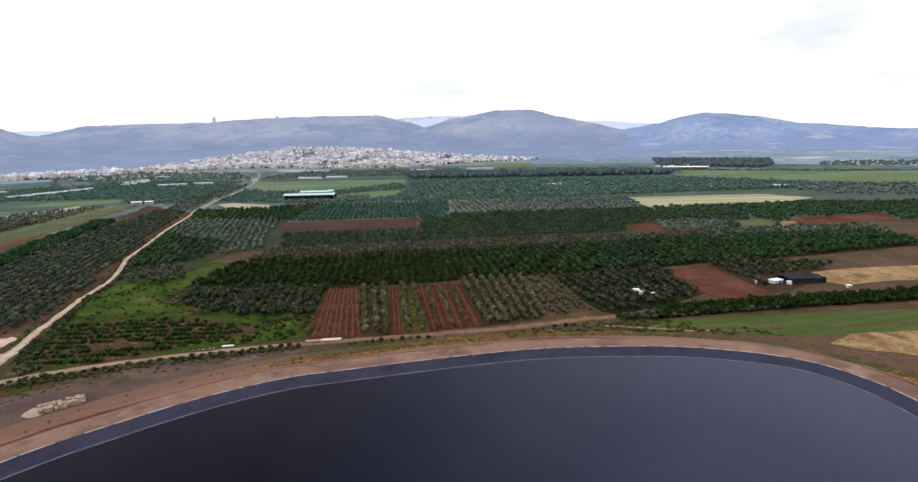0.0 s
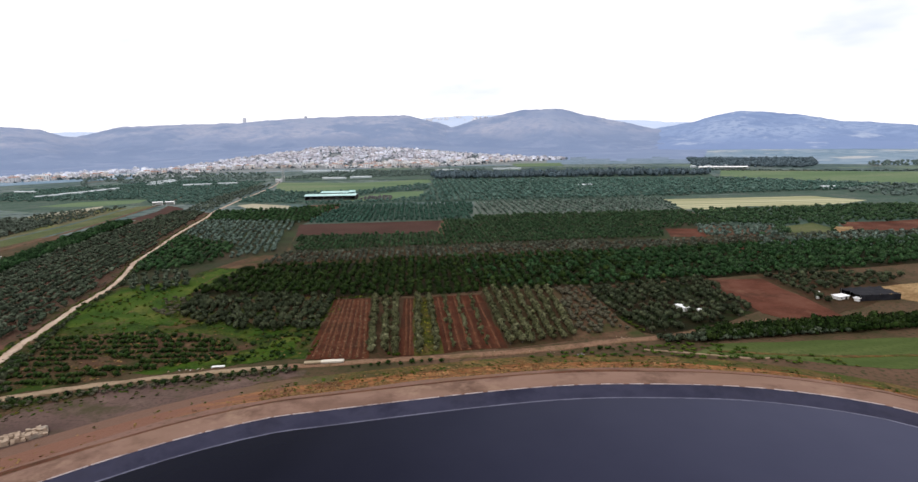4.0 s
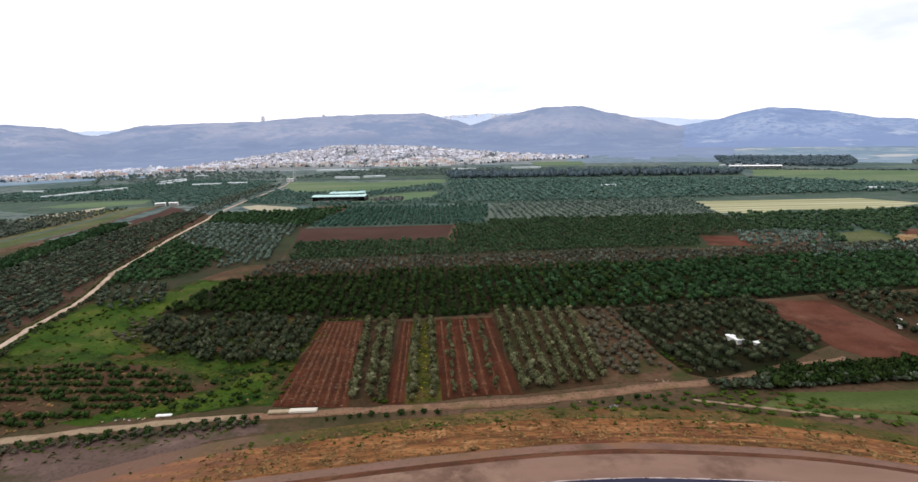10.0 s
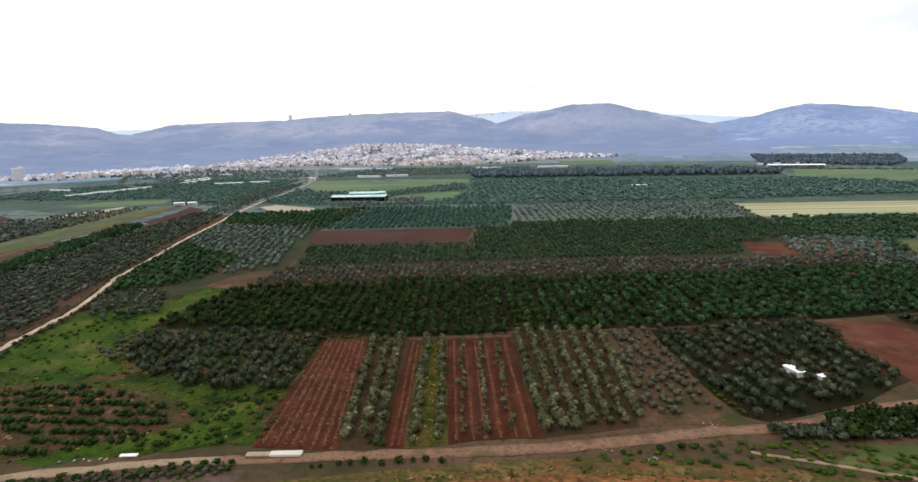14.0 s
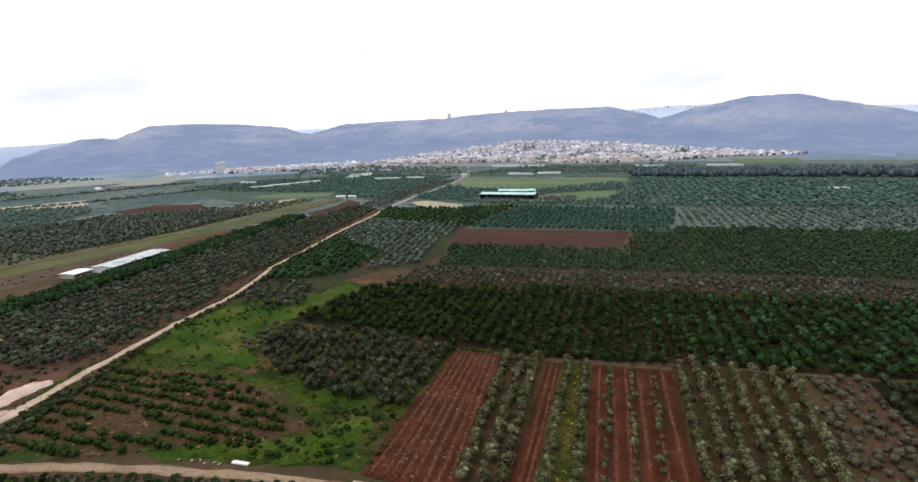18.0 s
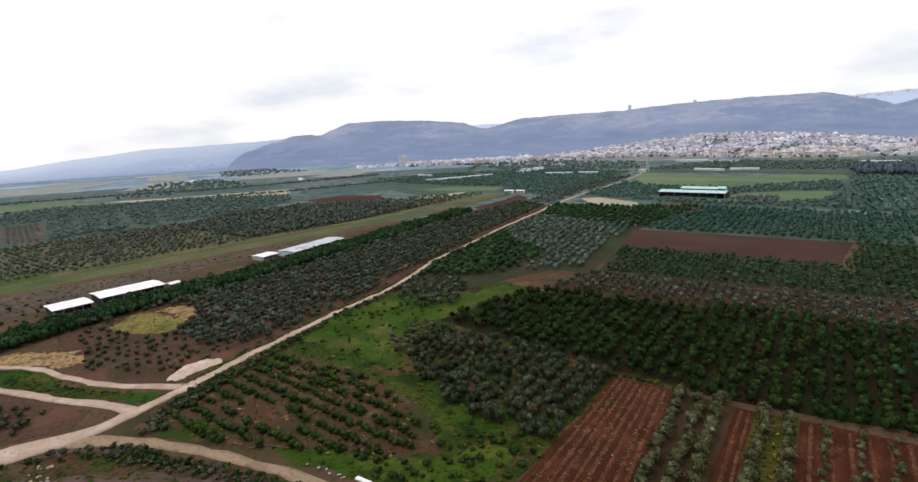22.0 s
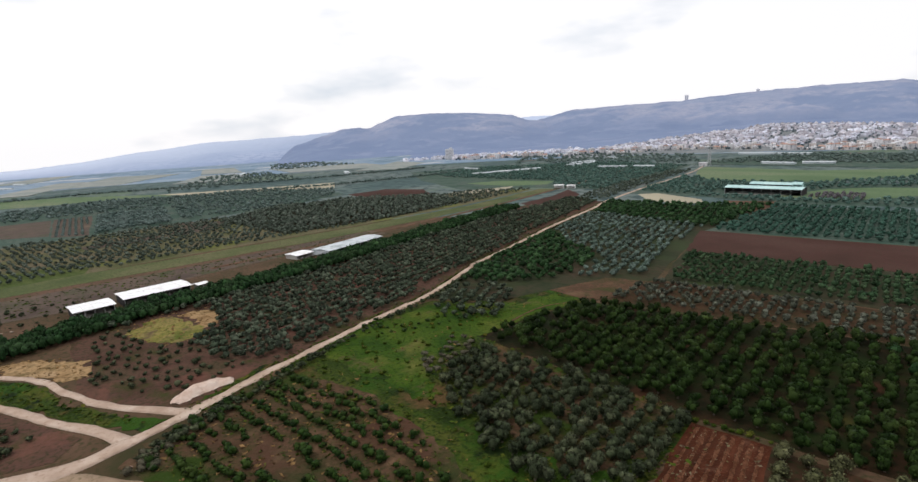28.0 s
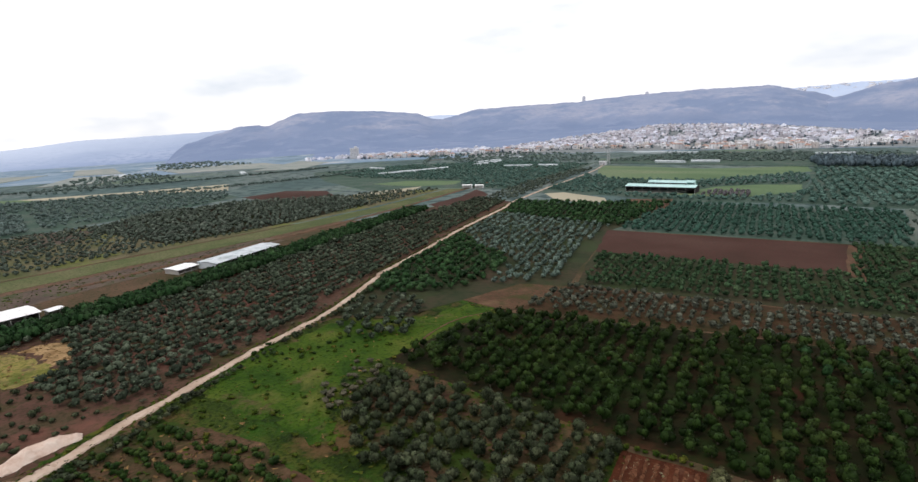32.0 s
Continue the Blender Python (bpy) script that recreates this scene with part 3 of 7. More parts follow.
# ---- mesh helpers ----
def quad_mesh(name, verts, quads, material, smooth=False):
    me = bpy.data.meshes.new(name)
    v, q = np.asarray(verts, np.float32), np.asarray(quads, np.int32)
    me.vertices.add(len(v))
    me.vertices.foreach_set("co", v.ravel())
    me.loops.add(q.size)
    me.loops.foreach_set("vertex_index", q.ravel())
    me.polygons.add(len(q))
    me.polygons.foreach_set("loop_start", np.arange(0, q.size, 4, dtype=np.int32))
    if smooth:
        me.polygons.foreach_set("use_smooth", np.ones(len(q), bool))
    me.update(calc_edges=True)
    me.materials.append(material)
    return me


def grid_quads(rows, cols, closed=False):
    r, c = np.meshgrid(np.arange(rows - 1), np.arange(cols if closed else cols - 1), indexing="ij")
    a, n = r * cols + c, (c + 1) % cols
    return np.stack([a, r * cols + n, (r + 1) * cols + n, a + cols], -1).reshape(-1, 4)


def bm_mesh(name, bm, material):
    me = bpy.data.meshes.new(name)
    bm.to_mesh(me)
    bm.free()
    me.materials.append(material)
    return me


def part(name, mesh, parent, label=""):
    ob = new(name, mesh)
    ob.parent = parent
    return tagged(ob, label=label)


def box(bm, x, y, z, sx, sy, sz, turn=0.0, bevel=0.0):
    """A box of that size whose base centre lies at x, y, z."""
    m = Matrix.Translation((x, y, z + sz / 2)) @ Matrix.Rotation(radians(turn), 4, "Z") @ Matrix.Diagonal((sx, sy, sz, 1))
    made = bmesh.ops.create_cube(bm, size=1, matrix=m)["verts"]
    if bevel:
        edges = list({e for v in made for e in v.link_edges})
        bmesh.ops.bevel(bm, geom=edges, offset=bevel, segments=1, affect="EDGES")


def boxed(name, material, *boxes, bevel=0.0):
    bm = bmesh.new()
    for b in boxes:
        box(bm, *b, bevel=bevel)
    return bm_mesh(name, bm, material)


def spline(points, step=4.0, closed=False):
    """An even smooth line through the points."""
    p = np.asarray(points, float)
    n = len(p)
    out = []
    for k in range(n if closed else n - 1):
        idx = [(k - 1) % n, k, (k + 1) % n, (k + 2) % n] if closed else [max(k - 1, 0), k, k + 1, min(k + 2, n - 1)]
        a, b, c, d = p[idx]
        m = max(2, int(np.linalg.norm(c - b) / step))
        for t in np.arange(m) / m:
            out.append(0.5 * (2 * b + (c - a) * t + (2 * a - 5 * b + 4 * c - d) * t * t + (3 * b - a - 3 * c + d) * t**3))
    if not closed:
        out.append(p[-1])
    return np.array(out)


ROAD = [(-126, 133), (-130, 149), (-136, 167), (-141, 185), (-147, 206), (-151, 226), (-158, 246), (-171, 276), (-182, 314), (-196, 360), (-212, 425), (-222, 457), (-238, 540), (-248, 610), (-262, 690), (-278, 752)]
WAY = spline(ROAD, 2.0)


def inside(poly, x, y):
    hit, p = np.zeros(np.shape(x), bool), list(poly)
    for (x0, y0), (x1, y1) in zip(p, p[1:] + p[:1]):
        cross = (y0 > y) != (y1 > y)
        hit ^= cross & (x < (x1 - x0) * (y - y0) / ((y1 - y0) or 1e-9) + x0)
    return hit


def planted(poly, angle, row_gap, gap, jitter=0.12, skip=0.05, seed=1):
    """Places in rows inside a field; rows run along +y turned to the left by angle."""
    rng = np.random.default_rng(seed)
    p = np.asarray(poly, float)
    c, s = math.cos(radians(angle)), math.sin(radians(angle))
    mid = p.mean(0)
    reach = np.abs(p - mid).max() * 1.5
    u, v = np.meshgrid(np.arange(-reach, reach, row_gap), np.arange(-reach, reach, gap))
    u = u + rng.normal(0, jitter * row_gap, u.shape)
    v = v + rng.normal(0, jitter * gap, v.shape)
    x, y = mid[0] + u * c - v * s, mid[1] + u * s + v * c
    keep = inside(poly, x, y) & (rng.random(x.shape) > skip)
    p = np.stack([x[keep], y[keep]], -1)
    return p[[np.hypot(*(WAY - q).T).min() > 3.9 for q in p]] if len(p) else p


def clear(places, *polys):
    """The places that lie in none of the polygons."""
    keep = np.ones(len(places), bool)
    for p in polys:
        keep &= ~inside(p, places[:, 0], places[:, 1])
    return places[keep]


def ground_z(x, y):
    """The plain is level; far to the west it is bent down to fit the camera's horizon."""
    far, az = math.hypot(x, y - 60), math.degrees(math.atan2(x, y - 60))
    return -max(0.0, far - 900) * 0.019 * min(1.0, max(0.0, (-az - 35) / 30)) * (az > -150)


def field(name, poly, material, level, label, rough=0.8, kind="structure", category="field"):
    """A low slab of soil with an uneven edge, its top level cm over the plain."""
    rng = np.random.default_rng(len(name) + int(abs(poly[0][0])))
    edge = []
    p = np.asarray(poly, float)
    for a, b in zip(p, np.roll(p, -1, 0)):
        m = max(1, int(np.linalg.norm(b - a) / (1.3 if rough > 1 else 4.0)))
        m = min(m, 40)
        drift = np.zeros(2)
        for t in np.arange(m) / m:
            drift = drift * 0.7 + rng.normal(0, rough * 0.42, 2)
            edge.append(a + (b - a) * t + (drift * min(1, 3 * t, 3 * (1 - t)) if t else 0))
    n, z = len(edge), level * 0.01
    bm = bmesh.new()
    lift = 0.5 if max(math.hypot(x, y) for x, y in edge) > 950 else 0.0
    top = [bm.verts.new((x, y, z + lift + ground_z(x, y))) for x, y in edge]
    low = [bm.verts.new((x, y, -0.3 + ground_z(x, y))) for x, y in edge]
    bm.faces.new(top)
    for k in range(n):
        bm.faces.new((top[k], low[k], low[(k + 1) % n], top[(k + 1) % n]))
    bmesh.ops.recalc_face_normals(bm, faces=bm.faces)
    bmesh.ops.triangulate(bm, faces=[f for f in bm.faces if len(f.verts) > 4])
    return tagged(new(name, bm_mesh(name, bm, material)), label, category, kind=kind)


def ribbon(name, points, width, material, level, label, wobble=0.5, category="track"):
    """A track with worn, uneven edges."""
    rng = np.random.default_rng(len(points) + int(abs(points[0][0])))
    c = spline(points, 3.0)
    t = np.gradient(c, axis=0)
    t /= np.linalg.norm(t, axis=1)[:, None]
    side = np.stack([t[:, 1], -t[:, 0]], -1)
    w = np.interp(np.linspace(0, 1, len(c)), np.linspace(0, 1, len(width)), width) if isinstance(width, tuple) else np.full(len(c), float(width))
    z = level * 0.01
    lines = []
    for off, zz in ((-0.5, -0.3), (-0.5, z), (-0.17, z + 0.03), (0.17, z + 0.03), (0.5, z), (0.5, -0.3)):
        e = c + side * ((w * off) + (rng.normal(0, wobble * 0.3, len(c)) if abs(off) == 0.5 and zz > 0 else 0))[:, None]
        lines.append(np.c_[e, np.full(len(c), zz)])
    v = np.concatenate(lines)
    q = grid_quads(len(lines), len(c))[:, ::-1]
    return tagged(new(name, quad_mesh(name, v, q, material)), label, category, kind="structure")


# ---- the reservoir behind its earth bank ----
RIM = spline([(82, 80), (81, 92), (79, 99), (74, 107), (65, 112.5), (49, 117), (28, 118), (14.5, 117), (1.5, 114.5), (-11, 111.5), (-28, 107), (-35, 105), (-44.5, 100), (-53, 94), (-61, 87), (-70, 78), (-82, 60), (-90, 35), (-90, 0), (-70, -40), (-30, -62), (25, -64), (64, -48), (80, -10), (83, 40)], 4.0, closed=True)
RIM_T = np.roll(RIM, -1, 0) - np.roll(RIM, 1, 0)
RIM_T /= np.linalg.norm(RIM_T, axis=1)[:, None]
RIM_N = np.stack([-RIM_T[:, 1], RIM_T[:, 0]], -1)
if ((RIM + RIM_N * 5 - RIM.mean(0)) ** 2).sum() < ((RIM - RIM.mean(0)) ** 2).sum():
    RIM_N = -RIM_N
for _ in range(12):
    RIM_N = (np.roll(RIM_N, 1, 0) + RIM_N * 2 + np.roll(RIM_N, -1, 0)) / 4
RIM_N /= np.linalg.norm(RIM_N, axis=1)[:, None]


def bank_ring(name, profile, material, label, wobble=0.0, category="bank", smooth=True, west=None):
    """A ring round the basin; profile: distance outside the rim and height."""
    rng = np.random.default_rng(len(name))
    lines = []
    for k, (off, z) in enumerate(profile):
        n = rng.normal(0, 1, len(RIM))
        for _ in range(3):
            n = (np.roll(n, 1) + n + np.roll(n, -1)) / 3
        edge = k in (0, len(profile) - 1)
        e = RIM + RIM_N * (off + (0 if edge else wobble) * n)[:, None]
        lines.append(np.c_[e, np.full(len(RIM), z) + (0 if edge else wobble * 0.15) * n])
    v = np.concatenate(lines)
    me = quad_mesh(name, v, grid_quads(len(lines), len(RIM), True), material, smooth)
    if west:
        me.materials.append(west)
        side = np.tile(RIM[:, 0] < -42, len(lines) - 1)
        me.polygons.foreach_set("material_index", side.astype(np.int32))
    return tagged(new(name, me), label, category, kind="structure")


BANK_FOOT = 41.0
bank_ring("bank_liner", [(-24, 4.0), (-4.4, 10.7), (-1.6, 11.25), (0.0, 11.55)], M["liner"], "grey plastic sheet liner on the inner slope", category="liner")
bank_ring("bank_crest", [(0.1, 11.5), (2.5, 11.6), (5.0, 11.5), (6.2, 11.25)], M["crest"], "pinkish compacted earth crest of the reservoir bank", 0.25)
bank_ring("bank_shoulder", [(6.2, 11.25), (7.4, 10.8), (8.8, 10.3)], M["bank_brown"], "damp dark brown shoulder of the bank", 0.6)
bank_ring("bank_slope", [(8.8, 10.3), (10.2, 10.15), (11.4, 9.6), (13.0, 8.8)], M["bank"], "bare pinkish lip below the bank's shoulder", 0.6)
bank_ring("bank_grass", [(13.0, 8.8), (15, 7.9), (18, 6.6), (23, 4.4), (28.5, 2.3), (32, 1.3), (35.5, 0.6)], M["orange_grass"], "dry orange grass slope of the bank", 0.7)
bank_ring("bank_verge", [(35.5, 0.6), (38, 0.3), (BANK_FOOT, 0.02)], M["verge_green"], "weedy brown-green verge at the bank's foot", 0.5)
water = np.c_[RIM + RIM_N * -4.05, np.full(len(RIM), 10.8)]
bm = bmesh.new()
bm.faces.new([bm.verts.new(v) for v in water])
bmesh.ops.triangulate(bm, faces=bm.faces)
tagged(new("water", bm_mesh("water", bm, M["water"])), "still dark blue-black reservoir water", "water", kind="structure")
bank_ring("waterline", [(-4.15, 10.81), (-3.95, 10.88), (-3.85, 10.86)], M["hem_wet"], "thin pale line where the water meets the liner", category="liner")
# white stitched hem along the top of the liner, in lengths
rng = np.random.default_rng(5)
for k in range(2, len(RIM) - 2, 1):
    if rng.random() < 0.9 and RIM[k][1] > 50:
        a, b = RIM[k], RIM[k + 1]
        b = a + (b - a) * rng.uniform(0.7, 1.0)
        n, u = RIM_N[k], 0.055
        v = [(*(a - n * u), 11.52), (*(b - n * u), 11.52), (*(b + n * u), 11.56), (*(a + n * u), 11.56), (*(a - n * u), 11.64), (*(b - n * u), 11.64), (*(b + n * u), 11.68), (*(a + n * u), 11.68)]
        q = [(0, 1, 2, 3), (4, 5, 6, 7), (0, 1, 5, 4), (1, 2, 6, 5), (2, 3, 7, 6), (3, 0, 4, 7)]
        tagged(new("liner_hem", quad_mesh("liner_hem", v, q, M["hem"])), "whitish hem strip along the liner's edge", "liner", "liner hems", "structure")

# ---- the ground: one sheet from the bank's foot to the horizon ----
foot = RIM + RIM_N * BANK_FOOT
mid = foot.mean(0)
rings = [foot]
away = foot - mid
unit = away / np.linalg.norm(away, axis=1)[:, None]
for g in np.geomspace(5, 5300, 64):
    rings.append(foot + unit * g)
lines = [np.c_[e, [ground_z(*p) for p in e]] for e in rings]
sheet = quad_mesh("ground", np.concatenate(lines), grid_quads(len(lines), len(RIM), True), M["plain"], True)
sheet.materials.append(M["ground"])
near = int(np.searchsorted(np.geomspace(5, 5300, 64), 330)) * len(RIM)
# The outermost rings take the haze-tinted colour.
sheet.materials.append(M["haze_plain"])
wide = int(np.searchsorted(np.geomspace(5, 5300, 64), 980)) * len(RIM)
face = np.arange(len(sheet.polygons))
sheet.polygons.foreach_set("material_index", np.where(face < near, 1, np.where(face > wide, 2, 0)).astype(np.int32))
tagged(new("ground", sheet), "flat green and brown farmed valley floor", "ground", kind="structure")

# ---- hills round the valley ----
EYE = Vector((0, 60, 0))


def hill(name, ridge, foot_r, ridge_r, material, label, back=500, rough=1.0, cols=150, rows=34):
    """A long hill on arcs round the valley; ridge: bearing in degrees and height in metres."""
    r = np.array(ridge, float)
    az = np.linspace(r[0, 0], r[-1, 0], cols)
    x = np.arange(len(r))
    pos = np.interp(az, r[:, 0], x)
    k = np.clip(pos.astype(int), 0, len(r) - 2)
    t = pos - k
    t = t * t * (3 - 2 * t) * 0.5 + t * 0.5
    top = r[k, 1] * (1 - t) + r[k + 1, 1] * t
    v = []
    for j in range(rows):
        s = j / (rows - 1) * 1.35
        for a, h in zip(az, top):
            dist = foot_r + (ridge_r - foot_r) * s if s <= 1 else ridge_r + back * (s - 1) / 0.35
            px, py = EYE.x + dist * math.sin(radians(a)), EYE.y + dist * math.cos(radians(a))
            up = s ** 1.25 if s <= 1 else 1 - 0.8 * ((s - 1) / 0.35) ** 1.5
            gully = noise.fractal((px / 330, py / 330, 1.7), 0.8, 2.1, 6) * min(s * 2.2, 1) * max(0.12 * (s < 1.02), 1 - abs(s - 0.45) * 1.35)
            bumps = noise.noise((px / 20, py / 20, 4.0)) * 2.6 * rough
            z = h * up + ground_z(px, py) * (1 - min(up, 1)) + gully * 0.2 * abs(h) * rough + (bumps if s > 0.1 else 0)
            v.append((px, py, z - (8 if j == 0 else 0)))
    return tagged(new(name, quad_mesh(name, v, grid_quads(rows, cols), material, True)), label, "hill", kind="structure")


hill("hill_west", [(-98, -24), (-90, -22), (-84, -15), (-80, 1), (-75, 32), (-69, 62), (-61, 68), (-56, 88), (-52, 92), (-47, 60), (-42, -40)], 2150, 2850, M["hill_west"], "low wooded ridge, tinted haze blue, falling towards the plain", 500)
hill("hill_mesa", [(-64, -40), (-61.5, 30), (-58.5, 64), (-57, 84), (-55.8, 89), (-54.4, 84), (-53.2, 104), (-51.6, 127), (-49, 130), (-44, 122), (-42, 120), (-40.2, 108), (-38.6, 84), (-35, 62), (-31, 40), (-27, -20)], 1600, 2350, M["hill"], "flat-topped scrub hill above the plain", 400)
hill("hill_back", [(-43, 80), (-39, 104), (-35, 108), (-31, 100)], 2500, 2900, M["far_hill"], "far ridge in the gap between hills, paled by painted haze", 300)
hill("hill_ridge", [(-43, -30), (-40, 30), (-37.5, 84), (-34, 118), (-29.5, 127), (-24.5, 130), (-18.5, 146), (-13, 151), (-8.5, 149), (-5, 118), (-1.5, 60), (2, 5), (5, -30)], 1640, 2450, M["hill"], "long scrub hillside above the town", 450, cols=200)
hill("hill_upland", [(-14, 112), (-8, 150), (-2, 157), (2, 163), (9, 138), (13, 119), (20, 95), (25, 60)], 2650, 3050, M["far_hill"], "upland with far villages, painted in pale blue haze", 200)
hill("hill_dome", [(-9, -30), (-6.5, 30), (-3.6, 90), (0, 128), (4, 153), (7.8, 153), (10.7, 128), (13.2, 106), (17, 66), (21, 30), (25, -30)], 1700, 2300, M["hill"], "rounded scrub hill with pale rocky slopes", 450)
hill("hill_east", [(8, -30), (12, 20), (15.5, 52), (17.8, 71), (20.3, 86), (22.5, 112), (24.4, 126), (26, 122), (28.8, 106), (33, 74), (39.6, 50), (46, 44), (60, 40)], 1700, 2350, M["hill_wood"], "wooded hill with a rounded top, tinted haze blue", 450)

# ---- tracks ----
ribbon("road_farm", ROAD, (3, 2.2, 2.2, 2.4, 2.4, 2.2, 1.9, 1.6), M["track"], 16, "pale beaten dirt farm road between the groves", 1.0, "road")
ribbon("road_junction", [(-133, 60), (-132, 84), (-130.5, 101), (-128, 116), (-125, 127), (-126.5, 137), (-129, 146)], (2.4, 2.4, 2.6, 4.0, 7, 3.2, 2.0), M["track"], 20, "wide pale dirt road running into a junction", 1.0, "road")
ribbon("track_north", [(-126, 137), (-136, 134), (-148, 128), (-165, 121), (-179, 113), (-190, 103), (-205, 88), (-230, 70)], (3, 2.2, 2.2, 2.4, 2.8), M["track"], 13, "pale curving dirt track", 0.7)
ribbon("track_upper", [(-129, 150), (-139, 143), (-149, 137), (-162, 132.5), (-177, 128.5), (-193, 117), (-207, 104), (-225, 85)], (3, 1.9, 1.8, 2.0, 2.2), M["track"], 11, "narrow dirt track beside a green verge", 0.7)
ribbon("track_pale", [(-124, 124), (-114, 132), (-104, 137), (-95, 140.5), (-84, 144), (-72, 147.2), (-59, 150.7), (-50, 151.8)], (4.5, 2.6, 2.2, 2.2, 2.2), M["straw_track"], 15, "pale worn dirt track along the meadow", 0.8)
ribbon("track_bank", [(-50, 151.8), (-45, 152.5), (-30, 155), (-3, 159), (13, 162), (27, 165.5), (41, 169.5), (52, 171.5), (64, 176), (78, 182), (90, 186)], (2.6, 2.8, 3.2, 3.2, 2.6, 2.4), M["brown_track"], 15, "brown dirt track along the reservoir bank", 0.8)
ribbon("track_west", [(-262, 200), (-266, 262), (-272, 320), (-283, 410), (-300, 500), (-330, 640), (-360, 760)], 4.0, M["pale_soil"], 9, "straight dirt track beside a green strip", 0.8)
ribbon("track_meadow", [(-111, 223), (-114, 232), (-115.3, 241), (-114, 250), (-110, 257)], 0.5, M["pale_soil"], 14, "faint footpath over the meadow", 0.4)
ribbon("ditch_line", [(62, 162), (75, 160), (91, 158), (112, 158.5), (136, 160), (200, 164)], 1.3, M["verge_green"], 13, "dark weedy ditch line across the green field", 0.5, "ditch")
ribbon("track_white", [(45, 163), (58, 160), (70, 157), (76, 157)], 0.7, M["straw_track"], 14, "pale straw path in green verge", 0.5)

# ---- fields ----
OLIVE_PALE = [(132, 362), (178, 358), (161, 325), (122, 325)]
LIME_EAST = [(183, 355), (205, 366), (205, 345), (189, 323), (166, 319)]
RED_EAST = [(221, 366), (251, 367), (300, 378), (282, 344), (227, 334), (208, 336)]
TAN_EAST = [(209, 351), (219, 350), (211, 333), (196, 330)]
RED_SMALL = [(128, 297), (141, 296), (135, 283), (122, 284)]
PALE_EAST = [(337, 821), (520, 742), (800, 690), (720, 500), (560, 540), (408, 585), (284, 694)]
DENSE_WEST = [(-313, 262), (-409, 257), (-439, 315), (-431, 377), (-377, 432), (-316, 410), (-308, 330)]
U = 7.3
red_rows = field("field_red_rows", [(-53.5, 211), (-40.5, 212), (-29.5, 157), (-46.5, 156.5)], M["red_soil"], 8, "red ploughed plot with rows of pale seedlings")
field("field_grove_two_rows", [(-40.5, 212), (-28, 212), (-21.5, 158), (-29.5, 157)], M["brown_soil"], 7, "brown soil under a double row of olives")
red_strip = field("field_red_strip", [(-28, 212), (-24.5, 212), (-17.5, 158.5), (-21.5, 158)], M["red_soil"], 8, "narrow red ploughed strip")
field("field_green_strip", [(-24.5, 212), (-17.5, 213.5), (-9.5, 160.5), (-17.5, 158.5)], M["strip_floor"], 7, "green grassy strip between olive rows", category="grass")
red_saplings = field("field_red_saplings", [(-17.5, 213.5), (0, 216), (8, 164), (-9.5, 160.5)], M["red_soil"], 8, "red plot with rows of young trees")
field("field_olive_rows", [(0, 216), (1, 221), (27, 223), (27, 170), (8, 164)], M["brown_soil"], 7, "brown soil under olive rows")
field("field_sparse", [(27, 223), (40, 224), (44, 190), (49, 172), (27, 170)], M["sparse_soil"], 7, "brown stubbly plot with sparse bushes")
field("field_olive_block", [(40, 224), (89, 234), (92, 196), (76, 184), (52, 174), (48, 176), (44, 190)], M["shade_soil"], 6, "soil of a dense olive block, darkened as shade")
field("field_red_east", [(86, 224), (89, 233), (111, 235), (114, 190), (96, 184.5), (91, 193)], M["red_fallow"], 8, "bare red ploughed field")
field("field_grove_east", [(111, 235), (112, 242), (150, 244), (160, 222), (122, 196), (114, 192)], M["brown_soil"], 6, "brown yard and grove soil")
field("field_tan", [(140, 220), (160, 226), (183, 229), (250, 236), (250, 214), (167, 207), (149, 202), (143, 209)], M["straw"], 7, "bare sandy tan field")
field("field_green_east", [(56, 160), (66, 167), (150, 173), (260, 186), (260, 160), (140, 153), (104, 150), (80, 156)], M["crop_field"], 6, "lush green crop field beside the bank")
field("field_straw_east", [(104, 145), (114, 152), (140, 153), (210, 156), (200, 138), (122, 135), (108, 141)], M["straw"], 9, "pale straw-coloured mown patch")
field("field_citrus", [(-113, 217), (-108, 259), (-44, 273), (80, 291), (240, 316), (240, 272), (165, 252), (90, 236), (40, 226), (0, 221), (-25, 215), (-55, 213)], M["shade_soil"], 5, "shaded floor of the citrus orchard")
field("field_brown_corner", [(-124, 262), (-117, 286), (-102, 291), (-100, 284), (-104, 267), (-108, 260)], M["sparse_soil"], 7, "bare reddish brown soil")
field("field_band", [(-103, 292), (-64, 297), (44, 312), (125, 320), (245, 336), (245, 318), (80, 292), (-44, 274), (-107, 262)], M["brown_soil"], 5.5, "brown soil under a band of olives")
field("field_rows_dark", [(-100, 294), (-113, 341), (-27, 349), (-29, 396), (-7, 398), (-7, 416), (146, 428), (154, 360), (156, 326), (44, 313)], M["row_floor"], 5, "dark green row orchard floor")
field("field_brown", [(-126, 386), (-29, 395), (-27, 349), (-113, 341)], M["brown_fallow"], 9, "long bare brown ploughed field")
field("field_plum_strip", [(-27.5, 349), (-29, 395), (-24, 396), (-22, 330)], M["pale_soil"], 10, "narrow pale strip at the field's end")
